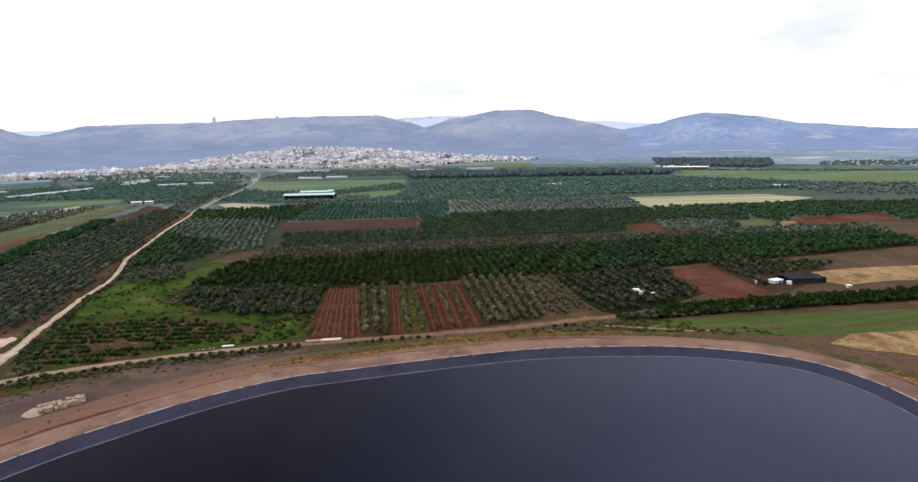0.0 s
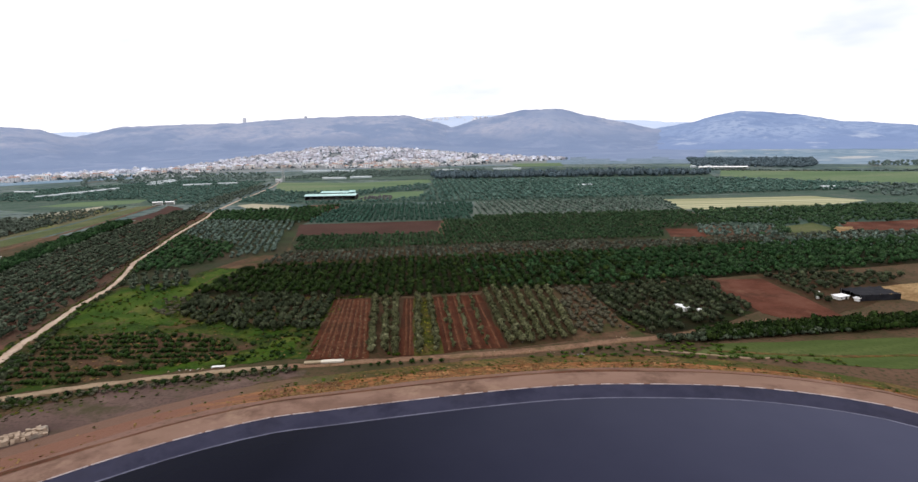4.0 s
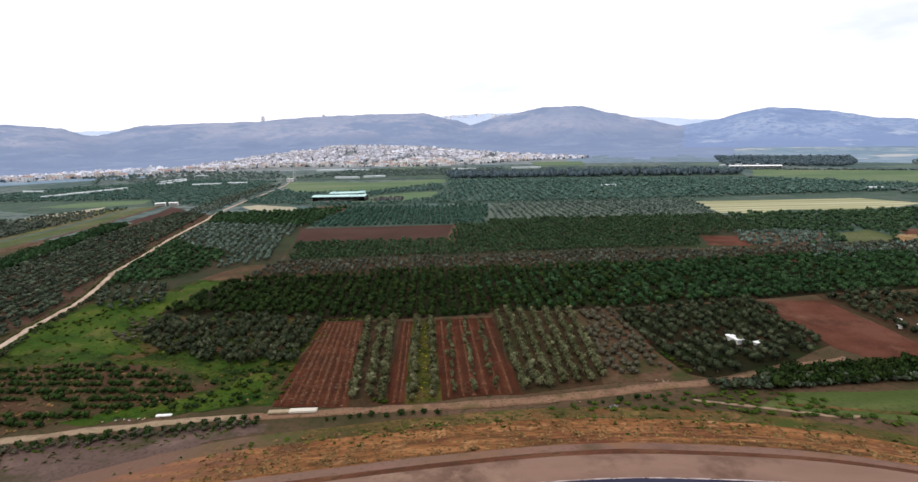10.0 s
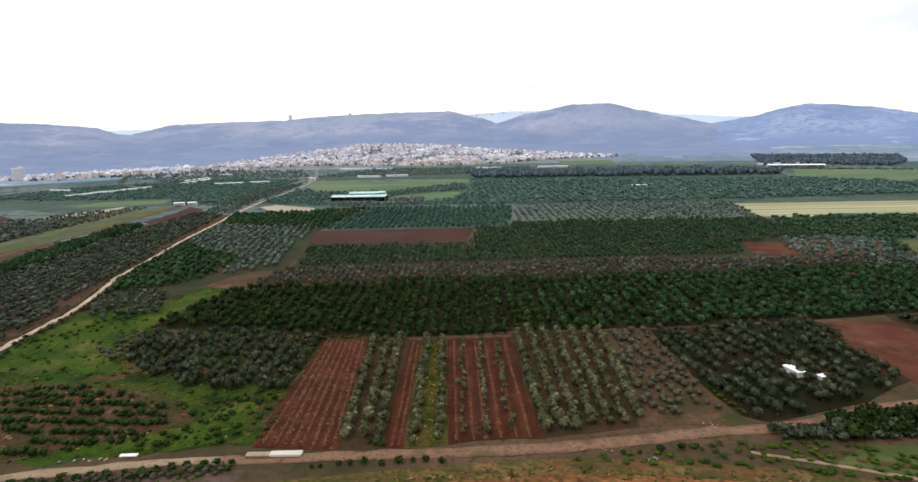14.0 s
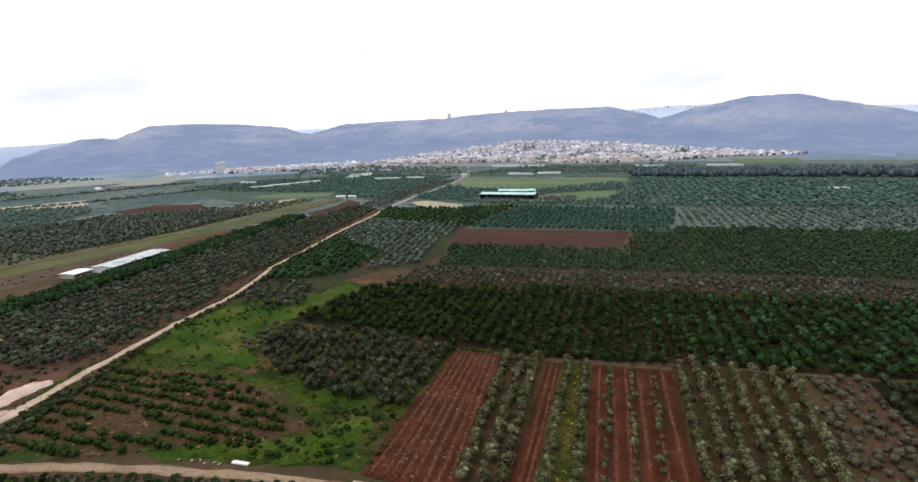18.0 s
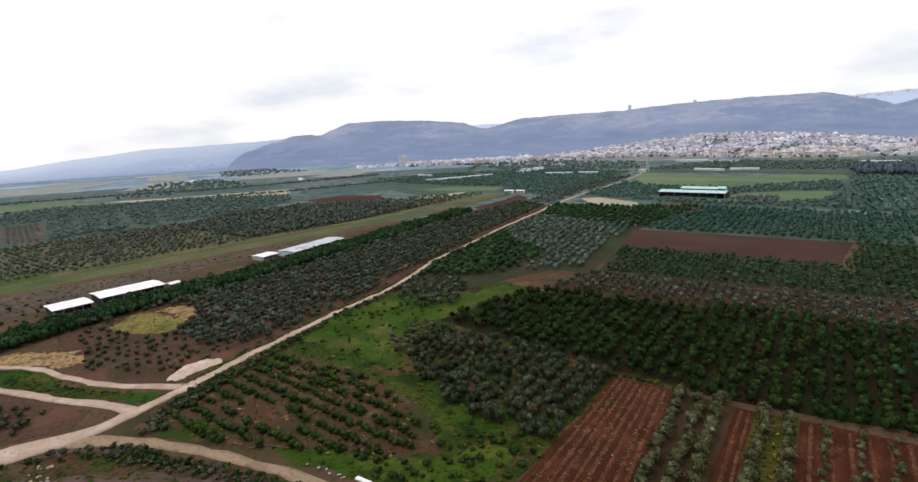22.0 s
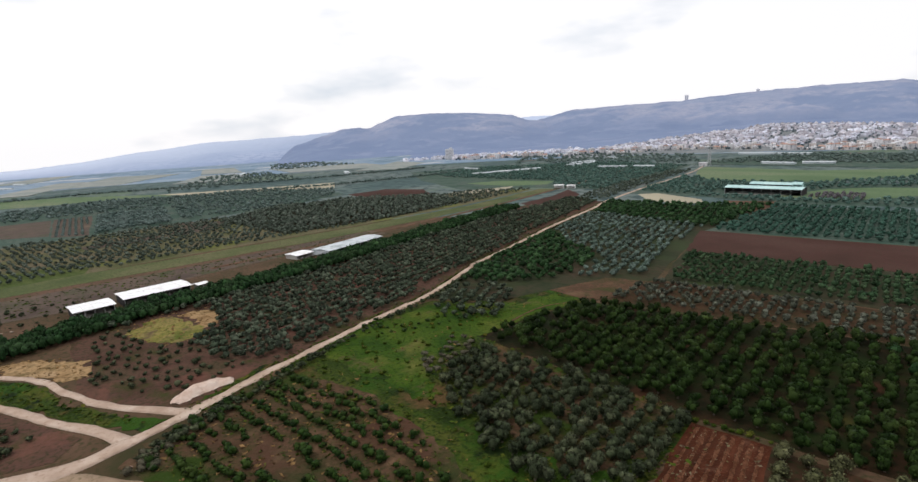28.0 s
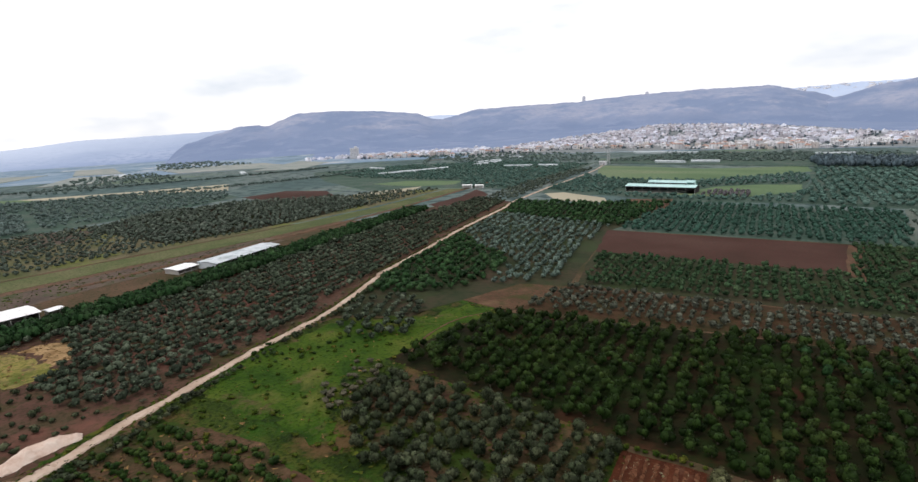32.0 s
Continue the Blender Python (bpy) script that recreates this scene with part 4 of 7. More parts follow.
field("field_orchard_east", [(152, 322), (240, 339), (425, 380), (425, 428), (300, 444), (200, 433), (150, 429), (154, 360)], M["green_floor"], 5, "grassy floor of an orchard among fallow plots")
field("field_olive_pale", OLIVE_PALE, M["pale_soil"], 7, "pale brown plot of small bushes")
field("field_lime_east", LIME_EAST, M["strip_grass"], 9, "bright green patch among groves")
field("field_red_groves", RED_EAST, M["red_fallow"], 9, "red fallow field among groves")
field("field_tan_groves", TAN_EAST, M["straw"], 12, "small tan patch among groves")
field("field_red_small", RED_SMALL, M["red_fallow"], 10, "small red clearing in the olives")
field("field_tan_plain", [(-699, 298), (-634, 398), (-602, 468), (-538, 429), (-596, 380), (-650, 312)], M["stubble"], 10, "long tan stubble strip on the plain")
field("field_red_far", [(110, 351), (129, 350), (124, 323), (105, 325)], M["red_fallow"], 9, "small red fallow field among groves")
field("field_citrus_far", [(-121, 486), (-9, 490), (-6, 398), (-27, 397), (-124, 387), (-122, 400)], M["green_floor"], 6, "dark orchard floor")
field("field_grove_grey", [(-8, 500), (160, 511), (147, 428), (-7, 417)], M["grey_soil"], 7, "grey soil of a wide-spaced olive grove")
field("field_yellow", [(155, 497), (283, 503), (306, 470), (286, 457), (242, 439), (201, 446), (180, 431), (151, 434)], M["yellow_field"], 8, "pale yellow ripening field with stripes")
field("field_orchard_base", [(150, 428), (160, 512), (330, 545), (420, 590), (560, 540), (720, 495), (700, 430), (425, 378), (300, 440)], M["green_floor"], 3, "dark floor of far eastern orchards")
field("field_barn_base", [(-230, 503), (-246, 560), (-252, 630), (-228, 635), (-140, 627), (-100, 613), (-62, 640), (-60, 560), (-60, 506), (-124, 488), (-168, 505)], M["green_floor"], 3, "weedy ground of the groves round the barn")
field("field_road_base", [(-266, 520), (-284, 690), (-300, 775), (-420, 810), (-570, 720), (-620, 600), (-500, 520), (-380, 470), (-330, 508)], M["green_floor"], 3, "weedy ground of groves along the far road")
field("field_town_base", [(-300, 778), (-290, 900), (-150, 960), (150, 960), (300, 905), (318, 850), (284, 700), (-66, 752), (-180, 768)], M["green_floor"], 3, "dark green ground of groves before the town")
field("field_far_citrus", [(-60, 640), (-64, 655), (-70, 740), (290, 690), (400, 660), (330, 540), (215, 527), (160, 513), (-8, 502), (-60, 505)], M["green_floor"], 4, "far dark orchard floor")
field("field_mast", [(-262, 700), (-273, 747), (-220, 737), (-160, 722), (-121, 739), (-75, 762), (-66, 708), (-89, 677), (-128, 628), (-165, 611), (-213, 614), (-240, 645)], M["grass_field"], 7, "wide pale green grass field below the town")
field("field_lawn", [(-135, 522), (-116, 576), (-90, 596), (-64, 602), (-60, 562), (-82, 530), (-108, 522)], M["grass_field"], 8, "small pale green field")
field("field_dry_weeds", [(-156, 493), (-127, 500), (-119, 478), (-121, 455), (-139, 458)], M["pale_soil"], 8, "dry weedy waste ground before the barn", rough=2.0)
field("field_tan_strip", [(-222, 501), (-212, 512), (-170, 492), (-162, 476), (-176, 468), (-198, 473)], M["stubble"], 9, "long tan bare strip beside the road")
field("field_grove_road", [(-148, 232), (-160, 252), (-174, 282), (-199, 366), (-219, 455), (-165, 466), (-122, 486), (-122, 400), (-114, 342), (-102, 292), (-124, 262), (-128, 242)], M["row_floor"], 4, "weedy soil of groves beside the road")
field("field_meadow", [(-135, 171), (-142, 190), (-147, 210), (-147, 230), (-128, 242), (-124, 262), (-107, 263), (-112, 222), (-110, 217), (-56, 213.5), (-53, 211), (-47, 157), (-60, 154), (-72, 150), (-84, 147), (-93, 149), (-91, 169), (-107, 177)], M["meadow"], 4, "bright green rough meadow with weeds", category="meadow", rough=1.2)
field("field_lush_meadow", [(-136, 183), (-141.5, 196), (-145, 211), (-145, 226), (-130, 239), (-122, 246), (-120, 260), (-111, 261), (-113, 240), (-113, 220), (-116, 206), (-108, 194), (-96, 186), (-108, 184), (-122, 182)], M["lush"], 6, "bright lush green part of the meadow", category="meadow", rough=2.2)
field("field_lush_verge", [(-100, 150), (-86, 150), (-70, 154), (-56, 157), (-50, 160), (-53, 172), (-60, 171), (-66, 160), (-82, 156)], M["lush"], 5.5, "lush green grass along the meadow's edge", category="meadow", rough=2.2)
field("field_west_base", [(-430, 60), (-430, 240), (-442, 320), (-470, 400), (-630, 425), (-680, 265), (-655, 60)], M["green_floor"], 3, "dark floor of western orchards")
field("field_small_orchard", [(-137, 172), (-131, 157), (-126, 144), (-119, 133.5), (-104, 139), (-97, 143), (-88, 149), (-68, 160), (-64, 167), (-78, 175), (-91, 177), (-107, 179)], M["weedy_floor"], 6, "reddish soil of a small bush orchard", rough=1.2)
field("field_olive_dark", [(-102, 199), (-105, 207), (-105, 214), (-90, 213), (-57, 212), (-54, 200), (-56, 190), (-62, 183), (-72, 184), (-84, 188), (-95, 193)], M["weedy_floor"], 6, "weedy soil under dense grey-green olives", rough=1.6)
field("field_grove_west", [(-131, 158), (-139, 180), (-148, 212), (-168, 270), (-193, 357), (-219, 454), (-262, 470), (-262, 350), (-250, 280), (-236, 215), (-228, 160), (-210, 140), (-176, 137), (-160, 134), (-136, 143)], M["grove_earth"], 5, "brown earth under the wide olive grove")
field("field_yellow_patch", [(-198, 153), (-203, 158), (-204, 163), (-200, 167.5), (-190, 169), (-181, 169), (-176, 164), (-179, 157), (-188, 154)], M["weed_patch"], 8, "yellowish grassy patch in the grove", rough=2.2)
field("field_straw_grove", [(-202, 168), (-201, 176), (-193, 178), (-185, 175), (-181, 169), (-190, 169.5)], M["straw"], 7, "dry straw grass at the grove's edge", rough=2.0)
field("field_road_verge", [(-134, 151), (-136.5, 158), (-138.5, 164), (-141.5, 170), (-139.5, 175), (-136, 168), (-133, 158)], M["meadow"], 7, "green weedy verge beside the farm road", category="grass", rough=1.4)
field("field_straw_plot", [(-182, 104), (-180, 109), (-177, 112), (-169, 113), (-166, 109), (-172, 104)], M["straw"], 8, "dry tan grass in the bushy plot", rough=2.0)
field("field_straw_patch", [(-197, 121), (-195, 128), (-190, 132), (-184, 137), (-176, 140), (-169, 137.5), (-170, 133), (-179, 129), (-185, 124)], M["straw"], 8, "dry orange grass patch beside the track", rough=2.2)
field("field_green_wedge", [(-210, 98), (-193, 114), (-177, 126.5), (-162, 130.5), (-149, 135), (-138, 139), (-131, 145), (-129, 140), (-138, 134.5), (-149, 129), (-165, 122), (-180, 114), (-195, 101)], M["meadow"], 7, "green weedy wedge between two tracks", category="grass", rough=1.2)
field("field_bushes", [(-240, 45), (-192, 98), (-180, 111), (-165, 119), (-148, 126), (-136, 131), (-130, 126), (-134, 112), (-136, 84), (-137, 50)], M["grove_earth"], 5, "brown weedy plot with scattered bushes")
field("field_bank_plain", [(-122, 124), (-112, 131), (-95, 137), (-78, 142.5), (-64, 146.5), (-52, 149), (-44, 149.5), (-46, 146), (-56, 140), (-66, 133.5), (-80, 119), (-92, 108), (-118, 84), (-128, 84), (-127, 108)], M["damp_earth"], 4, "dull purple-brown bare earth below the bank", rough=1.6)
field("field_verge_junction", [(-129, 96), (-127, 108), (-122, 119), (-113, 129), (-103, 134.5), (-92, 138.5), (-90, 135.5), (-101, 130), (-110, 122), (-118, 110), (-122, 96)], M["weedy_floor"], 10, "green weedy verge beside the bank track", rough=1.4, category="grass")
field("field_west_dense", DENSE_WEST, M["shade_soil"], 6, "soil of a dense western grove, darkened as shade")
field("field_west_lime", [(-303, 118), (-303, 160), (-330, 170), (-332, 118)], M["crop_field"], 8, "bright green patch between groves")
field("field_west_brown", [(-250, 90), (-238, 150), (-252, 190), (-262, 296), (-277, 296), (-274, 195), (-278, 105), (-290, 60)], M["mauve_soil"], 5, "brown bare strip behind the sheds")
field("field_west_green", [(-284, 120), (-280, 200), (-278, 296), (-284, 400), (-304, 510), (-318, 505), (-300, 400), (-297, 300), (-300, 190), (-306, 120)], M["strip_grass"], 6, "long green strip of grass")
field("field_west_grove", [(-300, 60), (-303, 190), (-300, 300), (-304, 400), (-320, 500), (-372, 470), (-366, 300), (-424, 262), (-426, 178), (-430, 60)], M["west_floor"], 4, "brown soil of a far olive grove")
field("field_west_red", [(-620, 60), (-559, 130), (-554, 180), (-455, 166), (-487, 126), (-520, 60)], M["mauve_soil"], 7, "far reddish ploughed field")
field("field_west_furrows", [(-556, 182), (-553, 208), (-431, 184), (-447, 166)], M["mauve_soil"], 6.5, "far furrowed plot with dark green beds")
field("field_red_ribbon", [(-432, 232), (-429, 240), (-404, 262), (-384, 250), (-372, 228), (-370, 172), (-383, 172), (-393, 226), (-412, 238)], M["mauve_soil"], 7, "ribbon of bare reddish soil between far groves")
field("field_pale_ribbon", [(-374, 446), (-368, 473), (-355, 512), (-342, 488), (-350, 459), (-358, 438)], M["stubble"], 9, "narrow pale stubble strip beside dark groves")
field("field_west_citrus", [(-548, 209), (-554, 264), (-437, 238), (-431, 185)], M["green_floor"], 6, "far dark orchard rows")
field("field_west_pale", [(-900, 60), (-844, 147), (-801, 227), (-699, 298), (-650, 312), (-692, 260), (-710, 187), (-734, 140), (-770, 60)], M["grass_field"], 6, "long pale green field far off")
field("field_west_fallow", [(-463, 398), (-466, 444), (-423, 458), (-381, 433), (-414, 389)], M["brown_fallow"], 7, "far brown fallow field")
field("field_west_meadow", [(-422, 515), (-404, 548), (-345, 562), (-334, 536), (-357, 513), (-389, 511)], M["grass_field"], 7, "pale green far meadow")
field("field_road_red", [(-272, 423), (-276, 467), (-290, 508), (-262, 484), (-246, 443), (-243, 410)], M["brown_fallow"], 7, "reddish fallow field between road and strip")
field("field_far_pale_1", PALE_EAST, M["grass_field"], 5, "long pale green field before the hills")
field("field_far_pale_2", [(60, 1000), (140, 1000), (150, 1120), (50, 1120)], M["grass_field"], 5, "pale green field beside far woods")
field("field_far_red", [(300, 430), (420, 440), (430, 395), (320, 390)], M["brown_fallow"], 6, "red fallow field between far groves")
field("field_far_brown", [(404, 799), (456, 782), (407, 700), (360, 713)], M["stubble"], 9, "pinkish bare field far off")
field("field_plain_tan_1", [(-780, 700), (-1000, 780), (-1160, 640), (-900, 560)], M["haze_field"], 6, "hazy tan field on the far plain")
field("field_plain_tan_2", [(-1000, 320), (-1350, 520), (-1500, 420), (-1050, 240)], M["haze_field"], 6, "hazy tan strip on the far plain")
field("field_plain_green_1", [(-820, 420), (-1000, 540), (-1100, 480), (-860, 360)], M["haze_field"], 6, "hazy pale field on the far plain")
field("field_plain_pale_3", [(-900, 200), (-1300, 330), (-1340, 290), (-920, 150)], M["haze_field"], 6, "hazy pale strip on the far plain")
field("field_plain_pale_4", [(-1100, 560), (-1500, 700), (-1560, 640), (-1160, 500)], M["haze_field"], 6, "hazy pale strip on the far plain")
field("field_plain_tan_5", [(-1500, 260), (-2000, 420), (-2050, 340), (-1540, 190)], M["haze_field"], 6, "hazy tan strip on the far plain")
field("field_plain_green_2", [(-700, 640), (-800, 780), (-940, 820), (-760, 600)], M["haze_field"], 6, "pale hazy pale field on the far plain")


def ridges(plot, far, near, count, seed):
    """Low crumbling planting ridges from the far edge of a plot to the near one, each its own piece."""
    rng = np.random.default_rng(seed)
    (fx0, fy0), (fx1, fy1) = far
    (nx0, ny0), (nx1, ny1) = near
    for k in range(count):
        t = (k + 0.5) / count
        a = np.array([fx0 + (fx1 - fx0) * t, fy0 + (fy1 - fy0) * t])
        b = np.array([nx0 + (nx1 - nx0) * t, ny0 + (ny1 - ny0) * t])
        n = 60
        c = a + (b - a) * np.linspace(0.01, 0.985, n)[:, None]
        c[:, 0] += np.cumsum(rng.normal(0, 0.03, n))
        w = 0.24 + 0.16 * np.abs(rng.normal(0, 1, n))
        h = 0.14 + np.clip(rng.normal(0.05, 0.06, n), -0.12, 0.2)
        v = np.concatenate([np.c_[c[:, 0] + s * w, c[:, 1], z] for s, z in ((-1, np.full(n, 0.05)), (-0.35, h), (0.35, h), (1, np.full(n, 0.05)))])
        part("planting_ridge", quad_mesh("planting_ridge", v, grid_quads(4, n)[:, ::-1], M["red_ridge"]), plot)


ridges(red_rows, ((-52.8, 210.5), (-41, 211.5)), ((-45.8, 157), (-30, 157.4)), 8, 90)
ridges(red_strip, ((-27.6, 211.5), (-24.8, 211.5)), ((-21.2, 158.4), (-17.8, 158.8)), 2, 91)
ridges(red_saplings, ((-17, 213.4), (-0.5, 215.6)), ((-9.2, 161), (7.6, 163.8)), 6, 92)
# ---- trees ----
CUBE = np.array([(x, y, z) for z in (-1, 1) for y in (-1, 1) for x in (-1, 1)], float)


def round_core(rng, lumps=0.25):
    """A lumpy closed ball of 24 quads, radius about 1."""
    bm = bmesh.new()
    bmesh.ops.create_cube(bm, size=2)
    bmesh.ops.subdivide_edges(bm, edges=bm.edges, cuts=1, use_grid_fill=True)
    v = np.array([q.co[:] for q in bm.verts])
    f = np.array([[q.index for q in face.verts] for face in bm.faces])
    bm.free()
    v /= np.linalg.norm(v, axis=1)[:, None]
    return v * (1 + rng.uniform(-lumps, lumps, (len(v), 1))), f


def crown_arrays(seed, lobes, tufts, leaf, wide=1.0, tall=1.0, core=0.78):
    """Verts and quads of a crown about 1 wide each way from its base centre: lobes with leaf tufts over them."""
    rng = np.random.default_rng(seed)
    vs, qs, n0 = [], [], 0
    centres = []
    for k in range(lobes):
        a = rng.uniform(0, 2 * math.pi) + k * 2.4
        d = 0.0 if k == 0 else rng.uniform(0.25, 0.55)
        r = 0.62 if k == 0 else rng.uniform(0.32, 0.5)
        centres.append((np.array([d * math.cos(a) * wide, d * math.sin(a) * wide, tall * (0.62 + rng.uniform(-0.18, 0.28) * (k > 0))]), r))
    for c, r in centres:
        v, q = round_core(rng)
        vs.append(c + v * r * core * np.array([wide, wide, tall]))
        qs.append(q + n0)
        n0 += len(v)
    weight = np.array([r * r for _, r in centres])
    pick = rng.choice(lobes, tufts, p=weight / weight.sum())
    d = rng.normal(0, 1, (tufts, 3))
    d[:, 2] = np.abs(d[:, 2]) * 1.1 - 0.45
    d /= np.linalg.norm(d, axis=1)[:, None]
    c = np.array([centres[k][0] for k in pick])
    r = np.array([centres[k][1] for k in pick])
    p = c + d * (r * rng.uniform(0.78, 1.12, tufts))[:, None] * np.array([wide, wide, tall])
    out = d + rng.normal(0, 0.55, (tufts, 3))
    out /= np.linalg.norm(out, axis=1)[:, None]
    side = np.cross(out, rng.normal(0, 1, (tufts, 3)))
    side /= np.linalg.norm(side, axis=1)[:, None]
    up = np.cross(out, side)
    s = (leaf * rng.uniform(0.6, 1.4, tufts))[:, None]
    quad = np.stack([p - side * s, p - up * s * 0.8 + out * s * 0.35, p + side * s, p + up * s * 0.8 + out * s * 0.35], 1)
    vs.append(quad.reshape(-1, 3))
    qs.append(np.arange(tufts * 4).reshape(-1, 4) + n0)
    return np.concatenate(vs), np.concatenate(qs)


def trunk_mesh(name, height, radius, seed, limbs=3):
    """A tapered leaning trunk with limbs that reach into the crown."""
    rng = np.random.default_rng(seed)
    vs, qs, n0 = [], [], 0

    def tube(a, b, r0, r1, bend):
        nonlocal n0
        rings = []
        for k in range(4):
            t = k / 3
            p = a + (b - a) * t + bend * math.sin(t * math.pi)
            ang = np.arange(6) * math.pi / 3
            r = r0 + (r1 - r0) * t
            rings.append(np.c_[p[0] + r * np.cos(ang), p[1] + r * np.sin(ang), np.full(6, p[2])])
        vs.append(np.concatenate(rings))
        qs.append(grid_quads(4, 6, True) + n0)
        n0 += 24

    fork = np.array([rng.uniform(-0.1, 0.1), rng.uniform(-0.1, 0.1), height * 0.5])
    tube(np.zeros(3), fork, radius * 1.25, radius * 0.8, rng.normal(0, 0.05, 3) * (1, 1, 0))
    for k in range(limbs):
        a = k * 2 * math.pi / limbs + rng.uniform(-0.4, 0.4)
        tube(fork, fork + np.array([math.cos(a) * height * 0.45, math.sin(a) * height * 0.45, height * 0.6]), radius * 0.6, radius * 0.2, np.zeros(3))
    return quad_mesh(name, np.concatenate(vs), np.concatenate(qs), M["bark"], True)


def tree_kind(name, crown_mat, seed, lobes, tufts, leaf, wide, tall, clear, label, category="tree"):
    """A tree with trunk and crown; wide and tall in metres, the crown starting clear metres up."""
    root = tagged(new(name), label, category)
    part("trunk", trunk_mesh("trunk", clear + tall * 0.4, 0.11 + wide * 0.02, seed), root)
    v, q = crown_arrays(seed, lobes, tufts, leaf / wide, 1.0, 1.0)
    v = v * np.array([wide / 1.8, wide / 1.8, tall * 0.6]) + (0, 0, clear * 0.6)
    part("crown", quad_mesh("crown", v, q, crown_mat), root)
    return root


def stand(kinds, places, group, seed, low=0.8, high=1.2):
    """Puts a tree of one of the kinds at each place; the first ones are the kinds themselves."""
    rng = np.random.default_rng(seed)
    for k, (x, y) in enumerate(places):
        s = rng.uniform(low, high)
        m = pose(x, y, ground_z(x, y), 0, 0, rng.uniform(0, 360)) @ Matrix.Diagonal((s, s, s * rng.uniform(0.88, 1.12), 1))
        kind = kinds[int(rng.integers(len(kinds)))]
        if kind.get("group"):
            made = copy_thing(kind, Matrix.Identity(4))
        else:
            made = kind
            made["group"] = group
        made.matrix_basis = m


def thicket(name, material, places, wide, tall, label, seed, tufts=34, leaf=0.55, clear=0.35, lobes=3, spread=0.25, category="orchard"):
    """Trees too many to count, as one object."""
    rng = np.random.default_rng(seed)
    kinds = [crown_arrays(seed * 10 + k, lobes, tufts, leaf / wide) for k in range(5)]
    kind = rng.integers(5, size=len(places))
    vs, qs, n0 = [], [], 0
    for k, (v, q) in enumerate(kinds):
        p = places[kind == k]
        n = len(p)
        if not n:
            continue
        a = rng.uniform(0, 2 * math.pi, n)
        s = rng.uniform(1 - spread, 1 + spread, n)
        h = s * rng.uniform(0.85, 1.15, n)
        x = (v[None, :, 0] * np.cos(a)[:, None] - v[None, :, 1] * np.sin(a)[:, None]) * (s * wide / 1.8)[:, None] + p[:, :1]
        y = (v[None, :, 0] * np.sin(a)[:, None] + v[None, :, 1] * np.cos(a)[:, None]) * (s * wide / 1.8)[:, None] + p[:, 1:2]
        gz = np.array([ground_z(*xy) for xy in p])
        z = v[None, :, 2] * (h * tall * 0.58)[:, None] + clear * 0.6 * s[:, None] + gz[:, None]
        vs.append(np.stack([x, y, z], -1).reshape(-1, 3))
        qs.append((q[None] + (np.arange(n) * len(v))[:, None, None] + n0).reshape(-1, 4))
        n0 += n * len(v)
    return tagged(new(name, quad_mesh(name, np.concatenate(vs), np.concatenate(qs), material)), label, category, kind="stuff")


def line_places(points, gap, width=0.0, seed=1, rows=1):
    """Places along a line, in one or more ranks."""
    rng = np.random.default_rng(seed)
    out = []
    c = spline(points, 0.5)
    d = np.r_[0, np.cumsum(np.linalg.norm(np.diff(c, axis=0), axis=1))]
    t = np.gradient(c, axis=0)
    t /= np.linalg.norm(t, axis=1)[:, None]
    for r in range(rows):
        off = width * ((r + 0.5) / rows - 0.5)
        for s in np.arange(rng.uniform(0, gap), d[-1], gap):
            s += rng.normal(0, gap * 0.15)
            p = np.array([np.interp(s, d, c[:, 0]), np.interp(s, d, c[:, 1])])
            u = np.array([np.interp(s, d, t[:, 1]), -np.interp(s, d, t[:, 0])])
            out.append(p + u * (off + rng.normal(0, 0.12 * (width / rows if width else gap))))
    return np.array(out)


def split_near(places, origin, count):
    """The count places nearest to a spot of the plan, and the rest."""
    d = np.linalg.norm(places - np.array(origin), axis=1)
    order = np.argsort(d)
    return places[order[:count]], places[order[count:]]


olives = [tree_kind("olive_tree", M["olive"], 20 + k, 5, 230, 0.26, 2.9, 2.9, 0.45, "silvery grey-green olive tree in a row") for k in range(3)]
rows_b = np.concatenate([line_places([(-38.5, 212), (-29.5, 160)], 2.3, seed=1), line_places([(-34.5, 212), (-26, 161)], 2.4, seed=4), line_places([(-31, 213), (-23, 159.5)], 2.4, seed=2)])
rows_d = np.concatenate([line_places([(-23, 212), (-16.3, 160)], 2.6, seed=3), line_places([(-19, 213), (-11.5, 162)], 2.6, seed=5)])
rows_f = np.concatenate([line_places([(1.2 + 3.95 * k, 221 + 0.2 * k), (9.0 + 3.1 * k, 166 + 1.0 * k)], 1.9, seed=10 + k) for k in range(7)])
stand(olives, np.concatenate([rows_b, rows_d, rows_f]), "olive rows on the plots", 31, 0.72, 1.15)
dark_olives = [tree_kind("grey_olive_tree", M["olive_dark"], 40 + k, 5, 240, 0.24, 3.2, 3.1, 0.35, "dense dark grey-green olive tree") for k in range(3)]
block_h = planted([(40, 218), (42, 224), (88, 233), (89, 196), (76, 185), (58, 178), (49, 175), (45, 188)], 15, 4.3, 3.0, 0.1, 0.03, 3)
block_w = planted([(-107, 199), (-104, 211), (-90, 214), (-55, 212), (-51, 197), (-50, 180), (-58, 177), (-70, 179), (-85, 183), (-97, 190)], U, 3.3, 2.9, 0.15, 0.05, 4)
stand(dark_olives, np.concatenate([block_h, block_w]), "dark olive block", 32, 0.75, 1.2)
